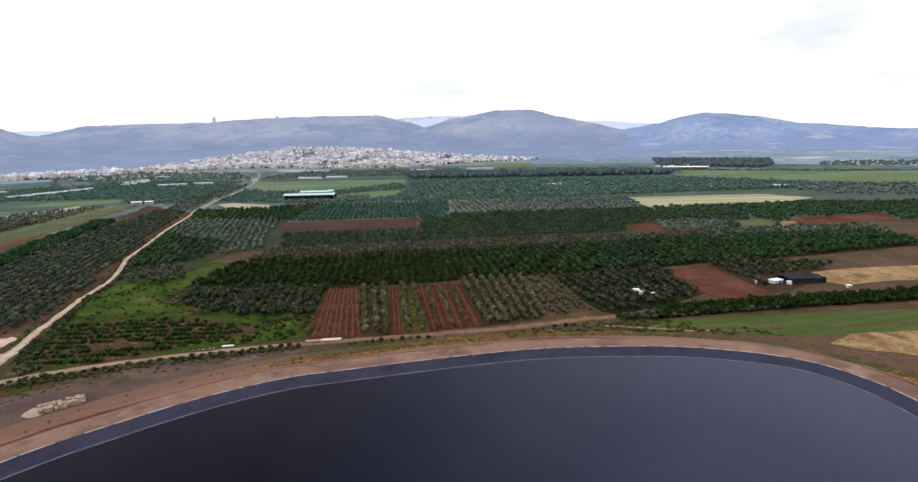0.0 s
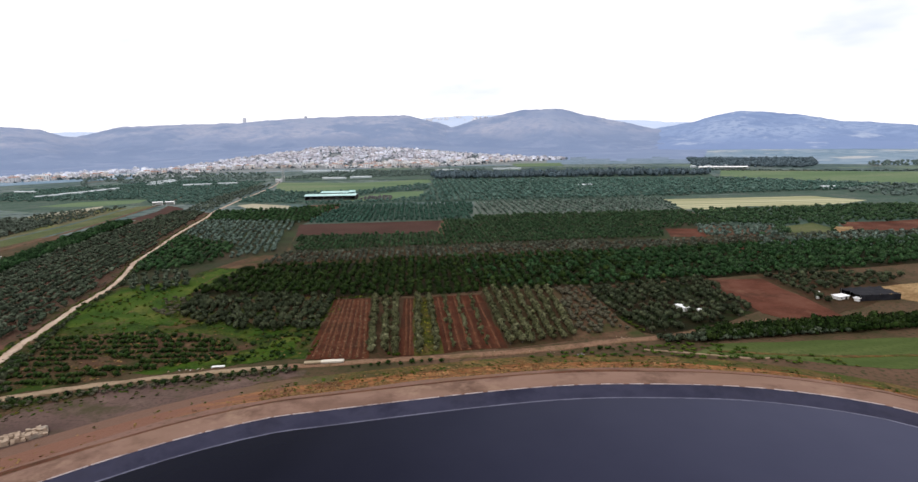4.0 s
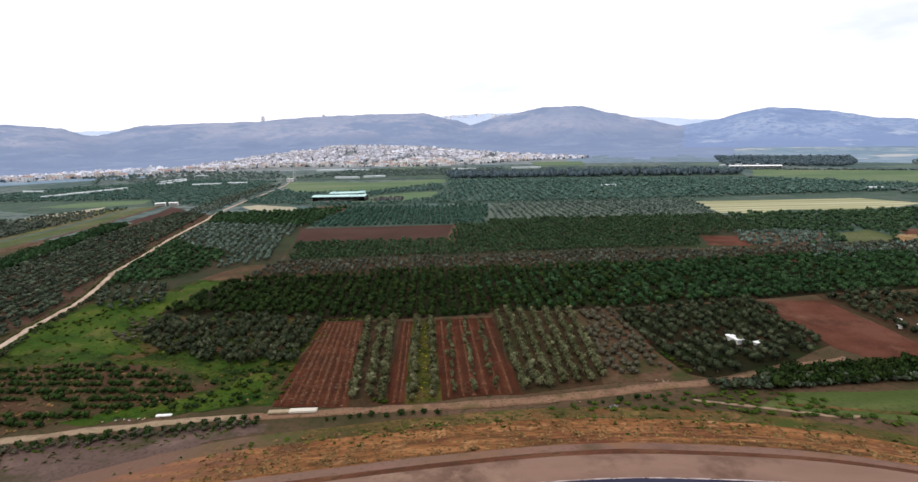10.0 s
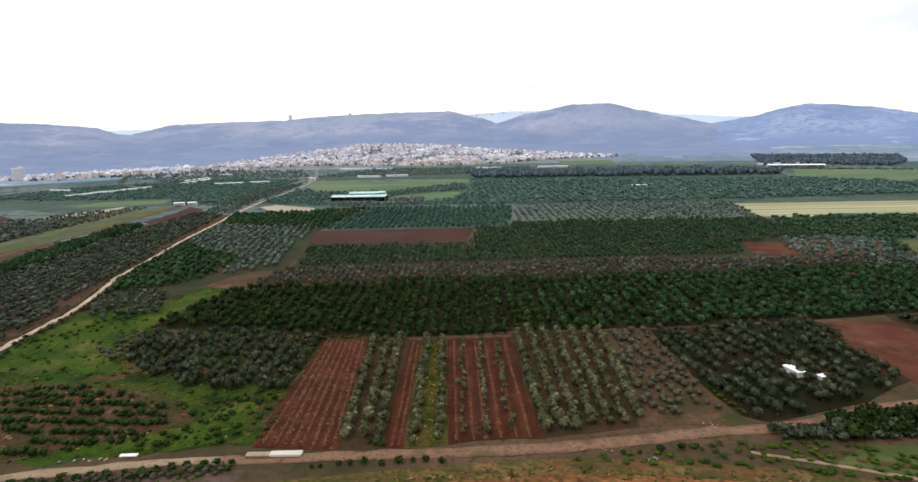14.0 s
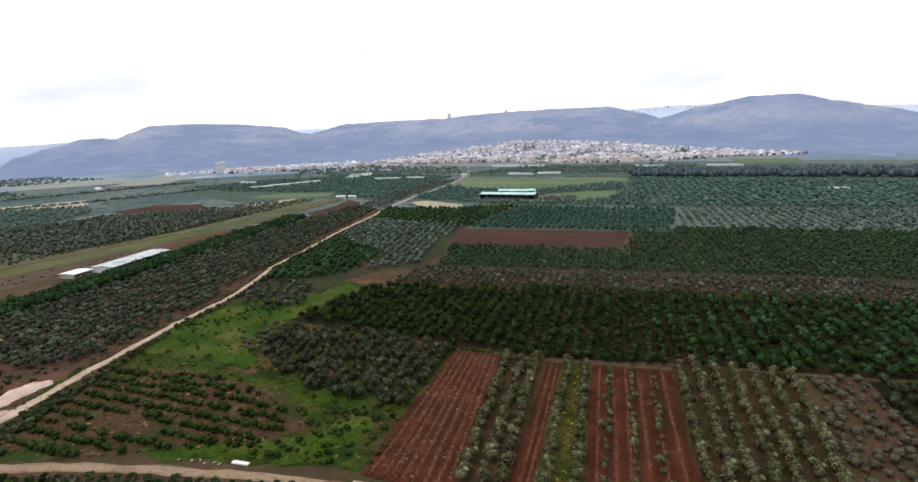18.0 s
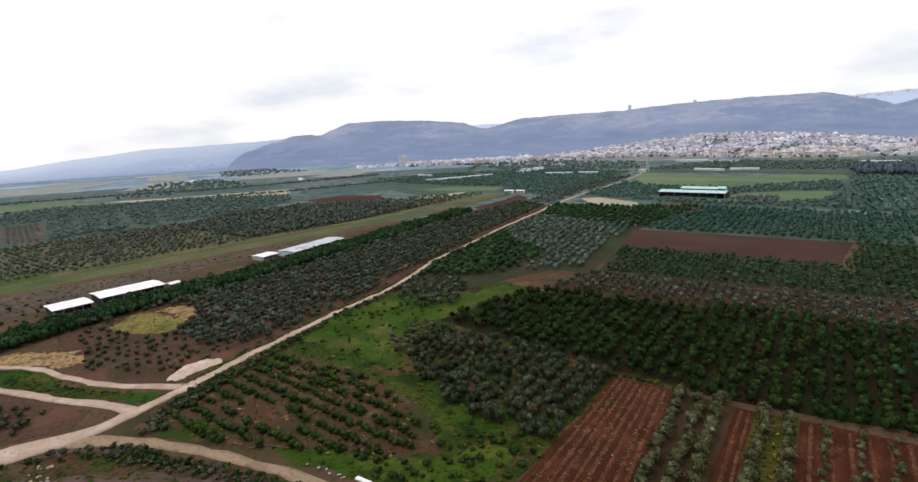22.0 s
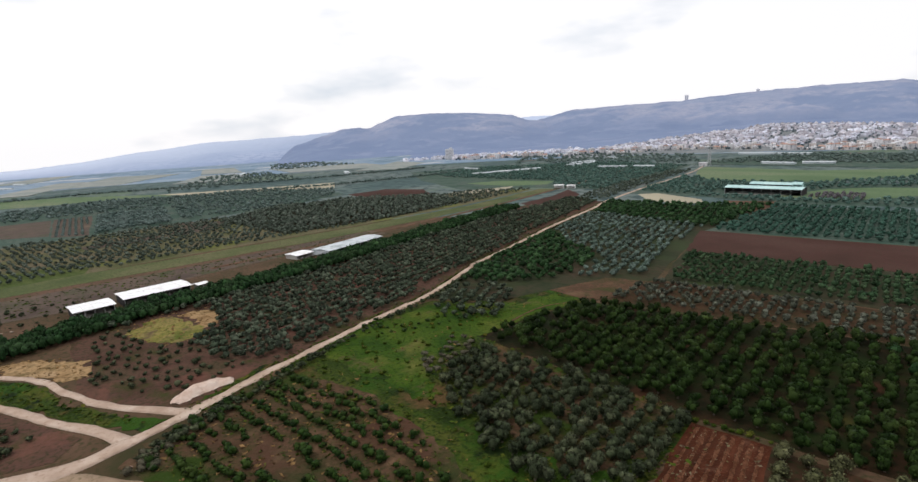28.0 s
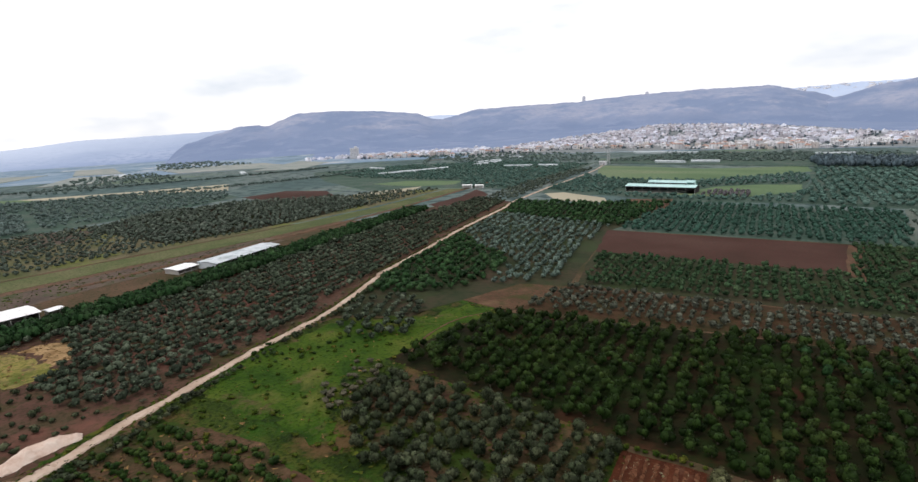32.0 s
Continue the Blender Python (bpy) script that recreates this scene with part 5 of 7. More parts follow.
citrus = [tree_kind("citrus_tree", M["citrus_near"], 60 + k, 4, 220, 0.25, 3.3, 3.4, 0.2, "dark green citrus tree in the orchard") for k in range(3)]
CITRUS_P = [(-112, 218), (-108, 258), (-44, 272), (80, 290), (240, 315), (240, 274), (165, 253.5), (90, 236.5), (40, 226), (27, 224), (0, 218), (-25, 214.5), (-55, 214.3)]
near_p, far_p = split_near(planted(CITRUS_P, U, 3.6, 3.2, 0.1, 0.04, 5), (-45, 200), 300)
stand(citrus, near_p, "citrus orchard trees", 33, 0.8, 1.2)
mixed = far_p[:, 0] + np.random.default_rng(9).normal(0, 45, len(far_p)) < 30
thicket("citrus_orchard", M["citrus_near"], far_p[mixed], 3.4, 3.5, "dark green citrus trees in close rows", 6, 60, 0.42)
thicket("citrus_orchard", M["citrus_row"], far_p[~mixed], 3.4, 3.5, "green citrus trees in close rows", 7, 60, 0.42)
saplings = [tree_kind("young_tree", M["olive"], 80 + k, 2, 60, 0.22, 1.7, 1.9, 0.4, "young grey-green tree on red soil", "sapling") for k in range(2)]
stand(saplings, np.concatenate([line_places([(-14 + 5.1 * k, 215), (-6.8 + 4.6 * k, 162 + k)], 2.7, seed=20 + k) for k in range(3)]), "sapling rows", 34, 0.7, 1.35)
bushes = [tree_kind("orchard_bush", M["citrus"], 90 + k, 3, 110, 0.22, 2.25, 1.75, 0.05, "low dark green bush in a loose row", "bush") for k in range(3)]
SMALL = [(-135, 171), (-129, 156), (-124, 144), (-117, 136.5), (-103, 141), (-96, 144), (-70, 158), (-68, 166), (-78, 173), (-91, 175), (-107, 177)]
stand(bushes, clear(planted(SMALL, 93, 3.8, 1.5, 0.11, 0.1, 7), [(-112, 150), (-98, 150), (-92, 155), (-104, 158)]), "bushes of the small orchard", 35, 0.65, 1.3)
plot_bushes = [tree_kind("round_bush", M["olive_dark"], 100 + k, 3, 100, 0.26, 2.3, 1.8, 0.1, "round grey-green bush on brown ground", "bush") for k in range(2)]
stand(plot_bushes, planted([(-190, 94), (-165, 116), (-138, 128), (-134, 112), (-136, 80), (-170, 80)], 20, 3.7, 2.8, 0.22, 0.12, 8), "bushes of the weedy plot", 36, 0.65, 1.4)
stand(plot_bushes, planted([(-141, 167), (-143, 147), (-160, 137), (-178, 140), (-205, 146), (-200, 154), (-176, 153), (-168, 170)], 15, 4.4, 2.9, 0.14, 0.14, 9), "bushes of the weedy plot", 37, 0.55, 1.1)
dry_bushes = [tree_kind("dry_bush", M["olive_brown"], 110 + k, 3, 110, 0.24, 2.6, 2.2, 0.1, "dry brownish grey bush on stubble", "bush") for k in range(2)]
stand(dry_bushes, planted([(28, 222), (39, 223), (43, 192), (46, 178), (29, 174)], U, 3.0, 2.0, 0.18, 0.08, 10), "sparse dry bushes", 38, 0.6, 1.2)

WEST = 15.5
YELLOW = [(-198, 152), (-205, 158), (-206, 165), (-203, 177), (-193, 178), (-183, 175), (-179, 170), (-174, 164), (-178, 156), (-188, 153)]
GROVE_U = [(-144, 176), (-152, 212), (-173, 272), (-199, 360), (-226, 454), (-256, 462), (-242, 345), (-228, 285), (-212, 215), (-206, 150), (-178, 168), (-168, 162), (-152, 164)]
thicket("olive_grove", M["olive_mid"], clear(planted(GROVE_U, WEST, 3.9, 2.7, 0.08, 0.04, 11), YELLOW), 3.2, 2.7, "grey-green olive trees of the wide grove", 11, 60, 0.45)
thicket("tree_belt", M["citrus_row"], line_places([(-202, 112), (-206, 130), (-211, 150), (-215, 170), (-217, 190), (-220, 215), (-227, 250), (-238, 300), (-250, 352), (-260, 400)], 2.3, 13, 12, 6), 4.0, 4.4, "dark dense belt of trees behind the sheds", 12, 60, 0.5)
thicket("hedge_wood", M["citrus_near"], np.concatenate([line_places([(64, 172.5), (97, 178), (130, 182), (165, 187), (250, 203)], 1.9, 9, 13, 4)]), 3.0, 3.3, "dark green tall hedge between fields", 13, 70, 0.55)
thicket("olive_fringe", M["olive_dark"], line_places([(50, 168), (66, 172), (84, 176)], 2.6, 5, 14, 2), 2.8, 2.3, "grey bushes at the hedge's end", 14, 50, 0.4)
thicket("olive_grove_east", M["olive_dark"], clear(planted([(112, 238), (128, 245), (147, 241), (165, 236), (158, 228), (140, 221), (132, 216), (117, 201), (114, 215)], U, 4.4, 3.6, 0.12, 0.08, 15), [(119, 203), (119, 215), (130, 219), (148, 217), (148, 202)]), 3.4, 3.0, "olive trees beside the white sheds", 15, 70, 0.4)
thicket("olive_band", M["olive_band"], planted([(-103, 290), (-64, 296), (44, 311), (125, 319), (245, 334), (245, 320), (80, 293), (-44, 275), (-104, 266)], 98, 4.2, 2.6, 0.09, 0.08, 16), 2.6, 2.4, "band of silvery olives on brown soil", 16, 45, 0.45)
thicket("row_orchard", M["green_leaf"], planted([(-99, 297), (-111, 338), (-27, 346), (-27, 396), (-7, 397), (-7, 415), (146, 426), (153, 360), (131, 362), (120, 353), (108, 353), (100, 322), (44, 316)], 98, 4.3, 2.6, 0.08, 0.05, 17), 2.7, 2.5, "dark green trees in straight rows", 17, 40, 0.5)
thicket("row_orchard_east", M["green_leaf"], clear(planted([(150, 322), (240, 338), (420, 380), (420, 425), (300, 440), (200, 430), (150, 427), (152, 360)], U, 4.4, 3.6, 0.15, 0.08, 18), OLIVE_PALE, LIME_EAST, RED_EAST, TAN_EAST), 3.9, 3.3, "dark green orchard among fallow plots", 18, 36, 0.55)
thicket("olive_plot_east", M["olive_silver"], np.concatenate([planted(OLIVE_PALE, U, 3.6, 3.2, 0.2, 0.12, 63), clear(planted([(157, 330), (221, 330), (260, 338), (245, 300), (197, 292), (139, 295)], U, 4.2, 3.6, 0.15, 0.12, 64), RED_SMALL, LIME_EAST, TAN_EAST)]), 3.0, 2.5, "small grey olives on pale brown plots", 64, 30, 0.5)
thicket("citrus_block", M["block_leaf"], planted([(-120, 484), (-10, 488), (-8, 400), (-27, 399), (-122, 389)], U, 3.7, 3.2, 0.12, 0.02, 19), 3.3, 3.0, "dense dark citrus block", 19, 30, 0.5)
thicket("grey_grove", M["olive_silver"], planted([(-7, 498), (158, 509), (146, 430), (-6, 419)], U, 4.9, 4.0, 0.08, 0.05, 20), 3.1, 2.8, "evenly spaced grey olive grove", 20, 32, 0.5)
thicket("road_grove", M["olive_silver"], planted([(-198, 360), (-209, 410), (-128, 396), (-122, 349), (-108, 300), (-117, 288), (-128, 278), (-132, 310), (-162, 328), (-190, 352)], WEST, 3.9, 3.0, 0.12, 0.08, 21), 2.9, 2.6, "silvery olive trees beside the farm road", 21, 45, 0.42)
thicket("road_corner_olives", M["olive_mid"], planted([(-148, 231), (-154, 247), (-143, 257), (-130, 251), (-119, 229), (-132, 220)], 30, 4.0, 3.2, 0.12, 0.06, 83), 3.0, 2.6, "grey-green olives where the meadow meets the road", 83, 60, 0.42)
thicket("road_citrus", M["citrus_row"], np.concatenate([planted([(-158, 251), (-170, 283), (-187, 338), (-191, 350), (-161, 325), (-134, 311), (-131, 274), (-142, 259)], WEST, 4.0, 3.3, 0.14, 0.05, 22), planted([(-207, 412), (-219, 458), (-170, 464), (-124, 484), (-124, 400), (-130, 394)], WEST, 3.8, 3.2, 0.12, 0.03, 24)]), 3.9, 3.4, "dark green trees near the farm road", 22, 45, 0.5)
thicket("far_orchard", M["hazed_leaf"], planted([(-58, 642), (-66, 735), (276, 690), (396, 585), (330, 545), (215, 530), (158, 515), (-8, 504), (-56, 508), (-56, 545)], U, 6.2, 5.2, 0.14, 0.06, 25), 5.2, 4.2, "far dark green orchards", 23, 20, 0.8)
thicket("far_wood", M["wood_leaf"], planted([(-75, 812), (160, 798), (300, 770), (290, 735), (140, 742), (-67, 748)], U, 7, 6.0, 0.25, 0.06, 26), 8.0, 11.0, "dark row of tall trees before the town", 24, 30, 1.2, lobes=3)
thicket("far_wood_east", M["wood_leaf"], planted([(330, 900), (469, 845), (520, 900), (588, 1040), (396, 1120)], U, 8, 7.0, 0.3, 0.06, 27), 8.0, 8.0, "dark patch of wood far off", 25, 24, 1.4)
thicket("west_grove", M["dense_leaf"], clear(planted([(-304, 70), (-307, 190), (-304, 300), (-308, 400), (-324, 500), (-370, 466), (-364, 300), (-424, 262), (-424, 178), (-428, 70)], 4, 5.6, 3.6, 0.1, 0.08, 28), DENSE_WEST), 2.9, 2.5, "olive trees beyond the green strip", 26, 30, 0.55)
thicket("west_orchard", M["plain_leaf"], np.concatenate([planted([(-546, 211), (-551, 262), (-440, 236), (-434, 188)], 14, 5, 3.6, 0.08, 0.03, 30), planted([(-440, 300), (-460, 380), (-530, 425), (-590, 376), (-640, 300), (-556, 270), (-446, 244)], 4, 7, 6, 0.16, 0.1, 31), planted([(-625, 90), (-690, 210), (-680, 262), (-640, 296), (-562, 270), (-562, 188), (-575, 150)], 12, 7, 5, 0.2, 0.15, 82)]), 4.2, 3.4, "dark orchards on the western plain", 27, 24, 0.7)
ROAD_WEST = [(-262, 520), (-285, 640), (-300, 760), (-430, 800), (-560, 700), (-590, 600), (-500, 560), (-420, 560), (-345, 568), (-325, 530), (-300, 518)]
thicket("furrow_beds", M["plain_leaf"], planted([(-553, 184), (-550, 206), (-436, 182), (-448, 168)], 81, 3.6, 1.6, 0.05, 0.04, 81), 1.9, 1.1, "dark green beds in narrow rows on ploughed soil", 81, 14, 0.6, category="crop")
thicket("bare_trees", M["far_bare"], planted([(-115, 521), (-112, 546), (-88, 548), (-85, 524)], U, 3.4, 2.6, 0.08, 0.05, 89), 2.8, 3.4, "grey-brown bare trees in rows beside the barn", 89, 24, 0.6)
thicket("road_orchard_far", M["hazed_leaf"], planted(ROAD_WEST, WEST, 5.8, 5.0, 0.2, 0.12, 32), 4.6, 3.4, "dark groves along the far road", 28, 20, 0.8)
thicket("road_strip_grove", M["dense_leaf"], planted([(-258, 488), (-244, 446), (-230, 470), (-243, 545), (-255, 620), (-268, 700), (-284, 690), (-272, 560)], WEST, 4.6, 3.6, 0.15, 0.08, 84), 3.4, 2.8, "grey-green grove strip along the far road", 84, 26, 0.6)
thicket("barn_orchard", M["hazed_leaf"], clear(planted([(-238, 520), (-252, 640), (-240, 640), (-213, 610), (-165, 606), (-128, 620), (-92, 668), (-70, 690), (-60, 640), (-64, 606), (-92, 600), (-118, 580), (-137, 522), (-112, 516), (-80, 526), (-56, 560), (-56, 508), (-118, 500), (-160, 500), (-168, 506), (-212, 518)], U, 5.0, 4.2, 0.2, 0.1, 33), [(-178, 520), (-176, 566), (-116, 566), (-114, 520)]), 3.8, 3.0, "groves round the green-roofed barn", 29, 22, 0.75)
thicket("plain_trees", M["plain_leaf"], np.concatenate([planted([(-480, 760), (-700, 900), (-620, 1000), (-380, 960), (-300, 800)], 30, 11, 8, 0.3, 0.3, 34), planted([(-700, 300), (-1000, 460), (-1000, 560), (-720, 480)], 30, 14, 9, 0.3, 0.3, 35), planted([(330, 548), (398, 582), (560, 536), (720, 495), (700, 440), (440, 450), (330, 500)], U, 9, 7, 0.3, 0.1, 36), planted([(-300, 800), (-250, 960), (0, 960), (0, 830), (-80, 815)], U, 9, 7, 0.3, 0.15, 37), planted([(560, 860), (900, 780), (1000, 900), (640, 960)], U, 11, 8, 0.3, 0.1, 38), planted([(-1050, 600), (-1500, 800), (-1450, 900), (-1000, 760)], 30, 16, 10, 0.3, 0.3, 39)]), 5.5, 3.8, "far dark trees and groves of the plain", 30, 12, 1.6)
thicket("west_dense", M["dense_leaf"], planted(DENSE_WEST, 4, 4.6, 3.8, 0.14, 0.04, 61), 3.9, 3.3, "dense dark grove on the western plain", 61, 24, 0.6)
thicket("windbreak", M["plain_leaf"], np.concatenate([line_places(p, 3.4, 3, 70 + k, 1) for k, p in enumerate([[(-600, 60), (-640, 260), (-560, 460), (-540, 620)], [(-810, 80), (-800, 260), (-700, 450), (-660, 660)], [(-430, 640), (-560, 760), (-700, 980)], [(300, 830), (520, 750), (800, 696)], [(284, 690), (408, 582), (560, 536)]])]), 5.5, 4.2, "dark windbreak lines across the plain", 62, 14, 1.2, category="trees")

hedge_b = line_places([(-112, 128), (-95, 136), (-84, 140), (-72, 143.5), (-60, 147), (-47, 150)], 1.3, 3.6, 40, 3)
thicket("track_hedge", M["citrus"], hedge_b[::2], 1.6, 1.2, "low dark bushes along the bank track", 31, 50, 0.3)
road_side = [(x + 4.2, y) for x, y in ROAD if 160 < y < 480]
verge = line_places(road_side, 2.0, 1.6, 91)
verge = verge[np.random.default_rng(92).random(len(verge)) < 0.55]
thicket("road_scrub", M["olive_dark"], verge, 1.9, 1.4, "dark grey-green scrub along the farm road", 93, 40, 0.35, category="scrub")
west_side = line_places([(x - 4.4, y) for x, y in ROAD if 150 < y < 420], 3.2, 1.0, 94)
west_side = west_side[np.random.default_rng(95).random(len(west_side)) < 0.4]
thicket("road_weeds", M["olive_brown"], west_side, 1.5, 0.8, "dry weeds on the farm road's edge", 96, 30, 0.3, category="scrub")
thicket("meadow_scrub", M["olive_brown"], planted([(-118, 212), (-112, 216), (-104, 206), (-102, 196), (-108, 193), (-117, 200)], 20, 2.6, 2.4, 0.4, 0.35, 97), 2.2, 1.1, "grey-brown scrub among meadow grass", 98, 40, 0.32, category="scrub")
thicket("junction_scrub", M["olive_dark"], np.concatenate([line_places([(-118, 136.5), (-122, 142), (-125, 150), (-128, 158)], 1.7, 2.4, 99, 2), line_places([(-122, 119), (-113, 129.5), (-103, 134)], 2.2, 1.0, 100)]), 1.8, 1.3, "dark scrub round the road junction", 101, 40, 0.33, category="scrub")
thicket("hedge_fringe", M["olive_mid"], line_places([(52, 169.5), (66, 170), (84, 173), (110, 177)], 2.3, 3.5, 103, 2), 2.9, 2.2, "rounded grey-green bushes before the tall hedge", 104, 50, 0.4, category="hedge")
thicket("verge_grass", M["lush"], planted([(14, 158), (26, 161), (40, 165), (54, 167), (68, 166), (88, 158), (104, 150), (84, 153), (60, 157), (34, 158), (16, 156)], 12, 1.9, 1.5, 0.5, 0.45, 105), 1.7, 0.45, "rough green grass tufts at the bank's foot", 106, 26, 0.35, category="grass")
thicket("track_scrub", M["olive_brown"], hedge_b[1::2] - (0.4, 0.9), 1.5, 0.9, "dry brownish scrub below the bank track", 88, 40, 0.3)
thicket("road_hedge", M["olive_dark"], np.concatenate([line_places([(-118, 138), (-122.5, 150), (-129, 166), (-135, 183)], 1.6, 1.6, 41, 1), line_places([(-143, 208), (-148, 228), (-155, 246), (-166, 276)], 3.2, 1.5, 42, 1)]), 2.1, 1.6, "grey weeds and bushes along the road", 32, 50, 0.3)


tussocks = [tree_kind("meadow_bush", M["weed"], 150 + k, 3, 60, 0.22, 1.5, 0.9, 0.0, "low green weed clump in the meadow", "bush") for k in range(2)]
stand(tussocks, planted([(-135, 173), (-141, 190), (-145, 208), (-128, 240), (-112, 220), (-106, 196), (-84, 181), (-60, 174), (-50, 186), (-48, 160), (-62, 155), (-84, 148.5), (-66, 161), (-66, 168), (-92, 172)], 35, 3.9, 3.3, 0.5, 0.4, 58), "weed clumps of the meadow", 45, 0.4, 1.3)
dark_bushes = [tree_kind("meadow_shrub", M["citrus"], 160 + k, 3, 80, 0.24, 1.9, 1.2, 0.02, "dark green shrub among meadow grass", "bush") for k in range(2)]
stand(dark_bushes, np.concatenate([planted([(-92, 150.5), (-72, 153), (-50, 158), (-49, 172), (-60, 175), (-72, 172), (-66, 162), (-84, 154)], 84, 3.6, 1.9, 0.22, 0.42, 75), planted([(-62, 172), (-50, 172), (-50, 180), (-66, 179)], 86, 2.8, 2.4, 0.4, 0.35, 76), line_places([(-144, 208), (-140, 200), (-132, 212), (-128, 236)], 3.2, 8.0, 77, 2)]), "dark shrubs of the meadow", 47, 0.5, 1.25)
scrub = [tree_kind("scrub_bush", M["olive_brown"], 120 + k, 3, 80, 0.28, 2.2, 1.5, 0.05, "dry grey-brown scrub bush beside the road", "bush") for k in range(2)]
stand(scrub, planted([(-121, 136), (-122, 146), (-117, 141), (-112, 136.5), (-116, 134)], 10, 2.2, 2.0, 0.3, 0.2, 43), "scrub at the junction", 41, 0.6, 1.2)
stand(scrub, planted([(-112, 196), (-106, 197), (-103, 208), (-110, 212), (-113, 204)], 10, 2.6, 2.4, 0.3, 0.35, 44), "scrub beside the meadow", 42, 0.6, 1.1)
fringe = [tree_kind("fringe_bush", M["weed"], 130 + k, 3, 70, 0.26, 1.7, 1.0, 0.0, "yellow-green weedy bush at a field edge", "bush") for k in range(2)]
stand(fringe, np.concatenate([line_places([(-54, 212), (-47, 212.5), (-40, 213)], 1.5, 1.0, 45), line_places([(-47.5, 172), (-46.5, 158)], 2.4, 1.4, 46), line_places([(44, 190), (47, 182), (50, 176)], 1.8, 3.0, 47), line_places([(-25.5, 160), (-21, 159)], 1.6, 1.0, 48)]), "weedy field-edge bushes", 43, 0.6, 1.2)
bank_bushes = [tree_kind("bank_bush", M["citrus"], 140 + k, 3, 80, 0.26, 2.0, 1.5, 0.05, "dark green bush at the bank's foot", "bush") for k in range(2)]
stand(bank_bushes, np.concatenate([line_places([(-34, 151), (-20, 154), (-8, 155.5)], 2.6, 2.5, 49), line_places([(20, 160), (38, 164)], 3.4, 2.0, 50), line_places([(-127, 106), (-122, 116), (-113, 127)], 3.0, 3.0, 51)]), "bushes at the bank's foot", 44, 0.5, 1.2)


def weeds(name, material, places, size, label, seed, category="grass", heights=0.0):
    """Low clumps of stalks, each three small leaning blades."""
    rng = np.random.default_rng(seed)
    n = len(places)
    vs = []
    for _ in range(3):
        a = rng.uniform(0, 2 * math.pi, n)
        s = size * rng.uniform(0.5, 1.5, n)
        d = np.stack([np.cos(a), np.sin(a), np.zeros(n)], -1) * s[:, None]
        b = np.c_[places, np.zeros(n) + heights] + rng.normal(0, size * 0.4, (n, 3)) * (1, 1, 0)
        up = np.stack([rng.normal(0, 0.7, n) * s, rng.normal(0, 0.7, n) * s, s * rng.uniform(0.2, 0.6, n)], -1)
        vs.append(np.stack([b - d * 0.6, b + d * 0.6, b + d * 0.5 + up, b - d * 0.5 + up], 1).reshape(-1, 3))
    v = np.concatenate(vs)
    v[:, 2] += 0.02
    return tagged(new(name, quad_mesh(name, v, np.arange(len(v)).reshape(-1, 4), material)), label, category, kind="stuff")


MEADOW = [(-135, 171), (-142, 190), (-147, 210), (-128, 242), (-124, 262), (-107, 262), (-110, 218), (-105, 196), (-84, 182), (-58, 176), (-52, 190), (-47, 158), (-60, 154), (-84, 148), (-93, 150), (-91, 169), (-107, 177)]
weeds("meadow_weeds", M["weed"], planted(MEADOW, 20, 1.5, 1.5, 0.45, 0.55, 50), 0.26, "rough green and yellow meadow weeds", 50)
weeds("strip_weeds", M["weed"], planted([(-24, 212), (-18, 213), (-10, 161), (-17, 159)], U, 1.0, 1.0, 0.4, 0.4, 51), 0.4, "grass and yellow weeds of the green strip", 51)
picks = np.flatnonzero(RIM[:, 1] > 45)
rng = np.random.default_rng(6)
pick, out = rng.choice(picks, 5200), rng.uniform(14, 38, 5200)
verge = RIM[pick] + RIM_N[pick] * out[:, None] + RIM_T[pick] * rng.uniform(-2, 2, 5200)[:, None]
lift = np.interp(out, [14.5, 18, 23, 28.5, 32, 36, 41], [8.1, 6.6, 4.4, 2.3, 1.3, 0.5, 0.02])
keep = (verge[:, 0] > -50) | (rng.random(5200) < 0.12)
verge, out, lift = verge[keep], out[keep], lift[keep]
dry = rng.random(len(out)) < np.interp(out, [14, 30, 38], [1.0, 0.95, 0.6])
weeds("verge_weeds", M["dry_weed"], verge[dry], 0.32, "dry orange grass tufts on the bank", 52, heights=lift[dry])
weeds("verge_herbs", M["weed"], verge[~dry], 0.42, "green weeds at the bank's foot", 56, heights=lift[~dry])
weeds("field_sprouts", M["sprout"], np.concatenate([line_places([(-52 + 1.47 * k, 210.6), (-44.8 + 1.98 * k, 157.2)], 0.5, 0.25, 60 + k, 1)[rng.random(400)[:len(line_places([(-52 + 1.47 * k, 210.6), (-44.8 + 1.98 * k, 157.2)], 0.5, 0.25, 60 + k, 1))] < 0.6] for k in range(8)]), 0.3, "pale seedlings in rows on red soil", 53, "crop")
weeds("orchard_weeds", M["weed"], planted(SMALL, 98, 1.6, 1.6, 0.4, 0.45, 54), 0.4, "weeds between the bushes", 54)
weeds("strip_flowers", M["yellow_flower"], planted([(-22.5, 212), (-19.5, 213), (-12, 161), (-16, 160)], U, 1.3, 1.3, 0.4, 0.55, 65), 0.3, "yellow flowers in the grassy strip", 65, "flowers")
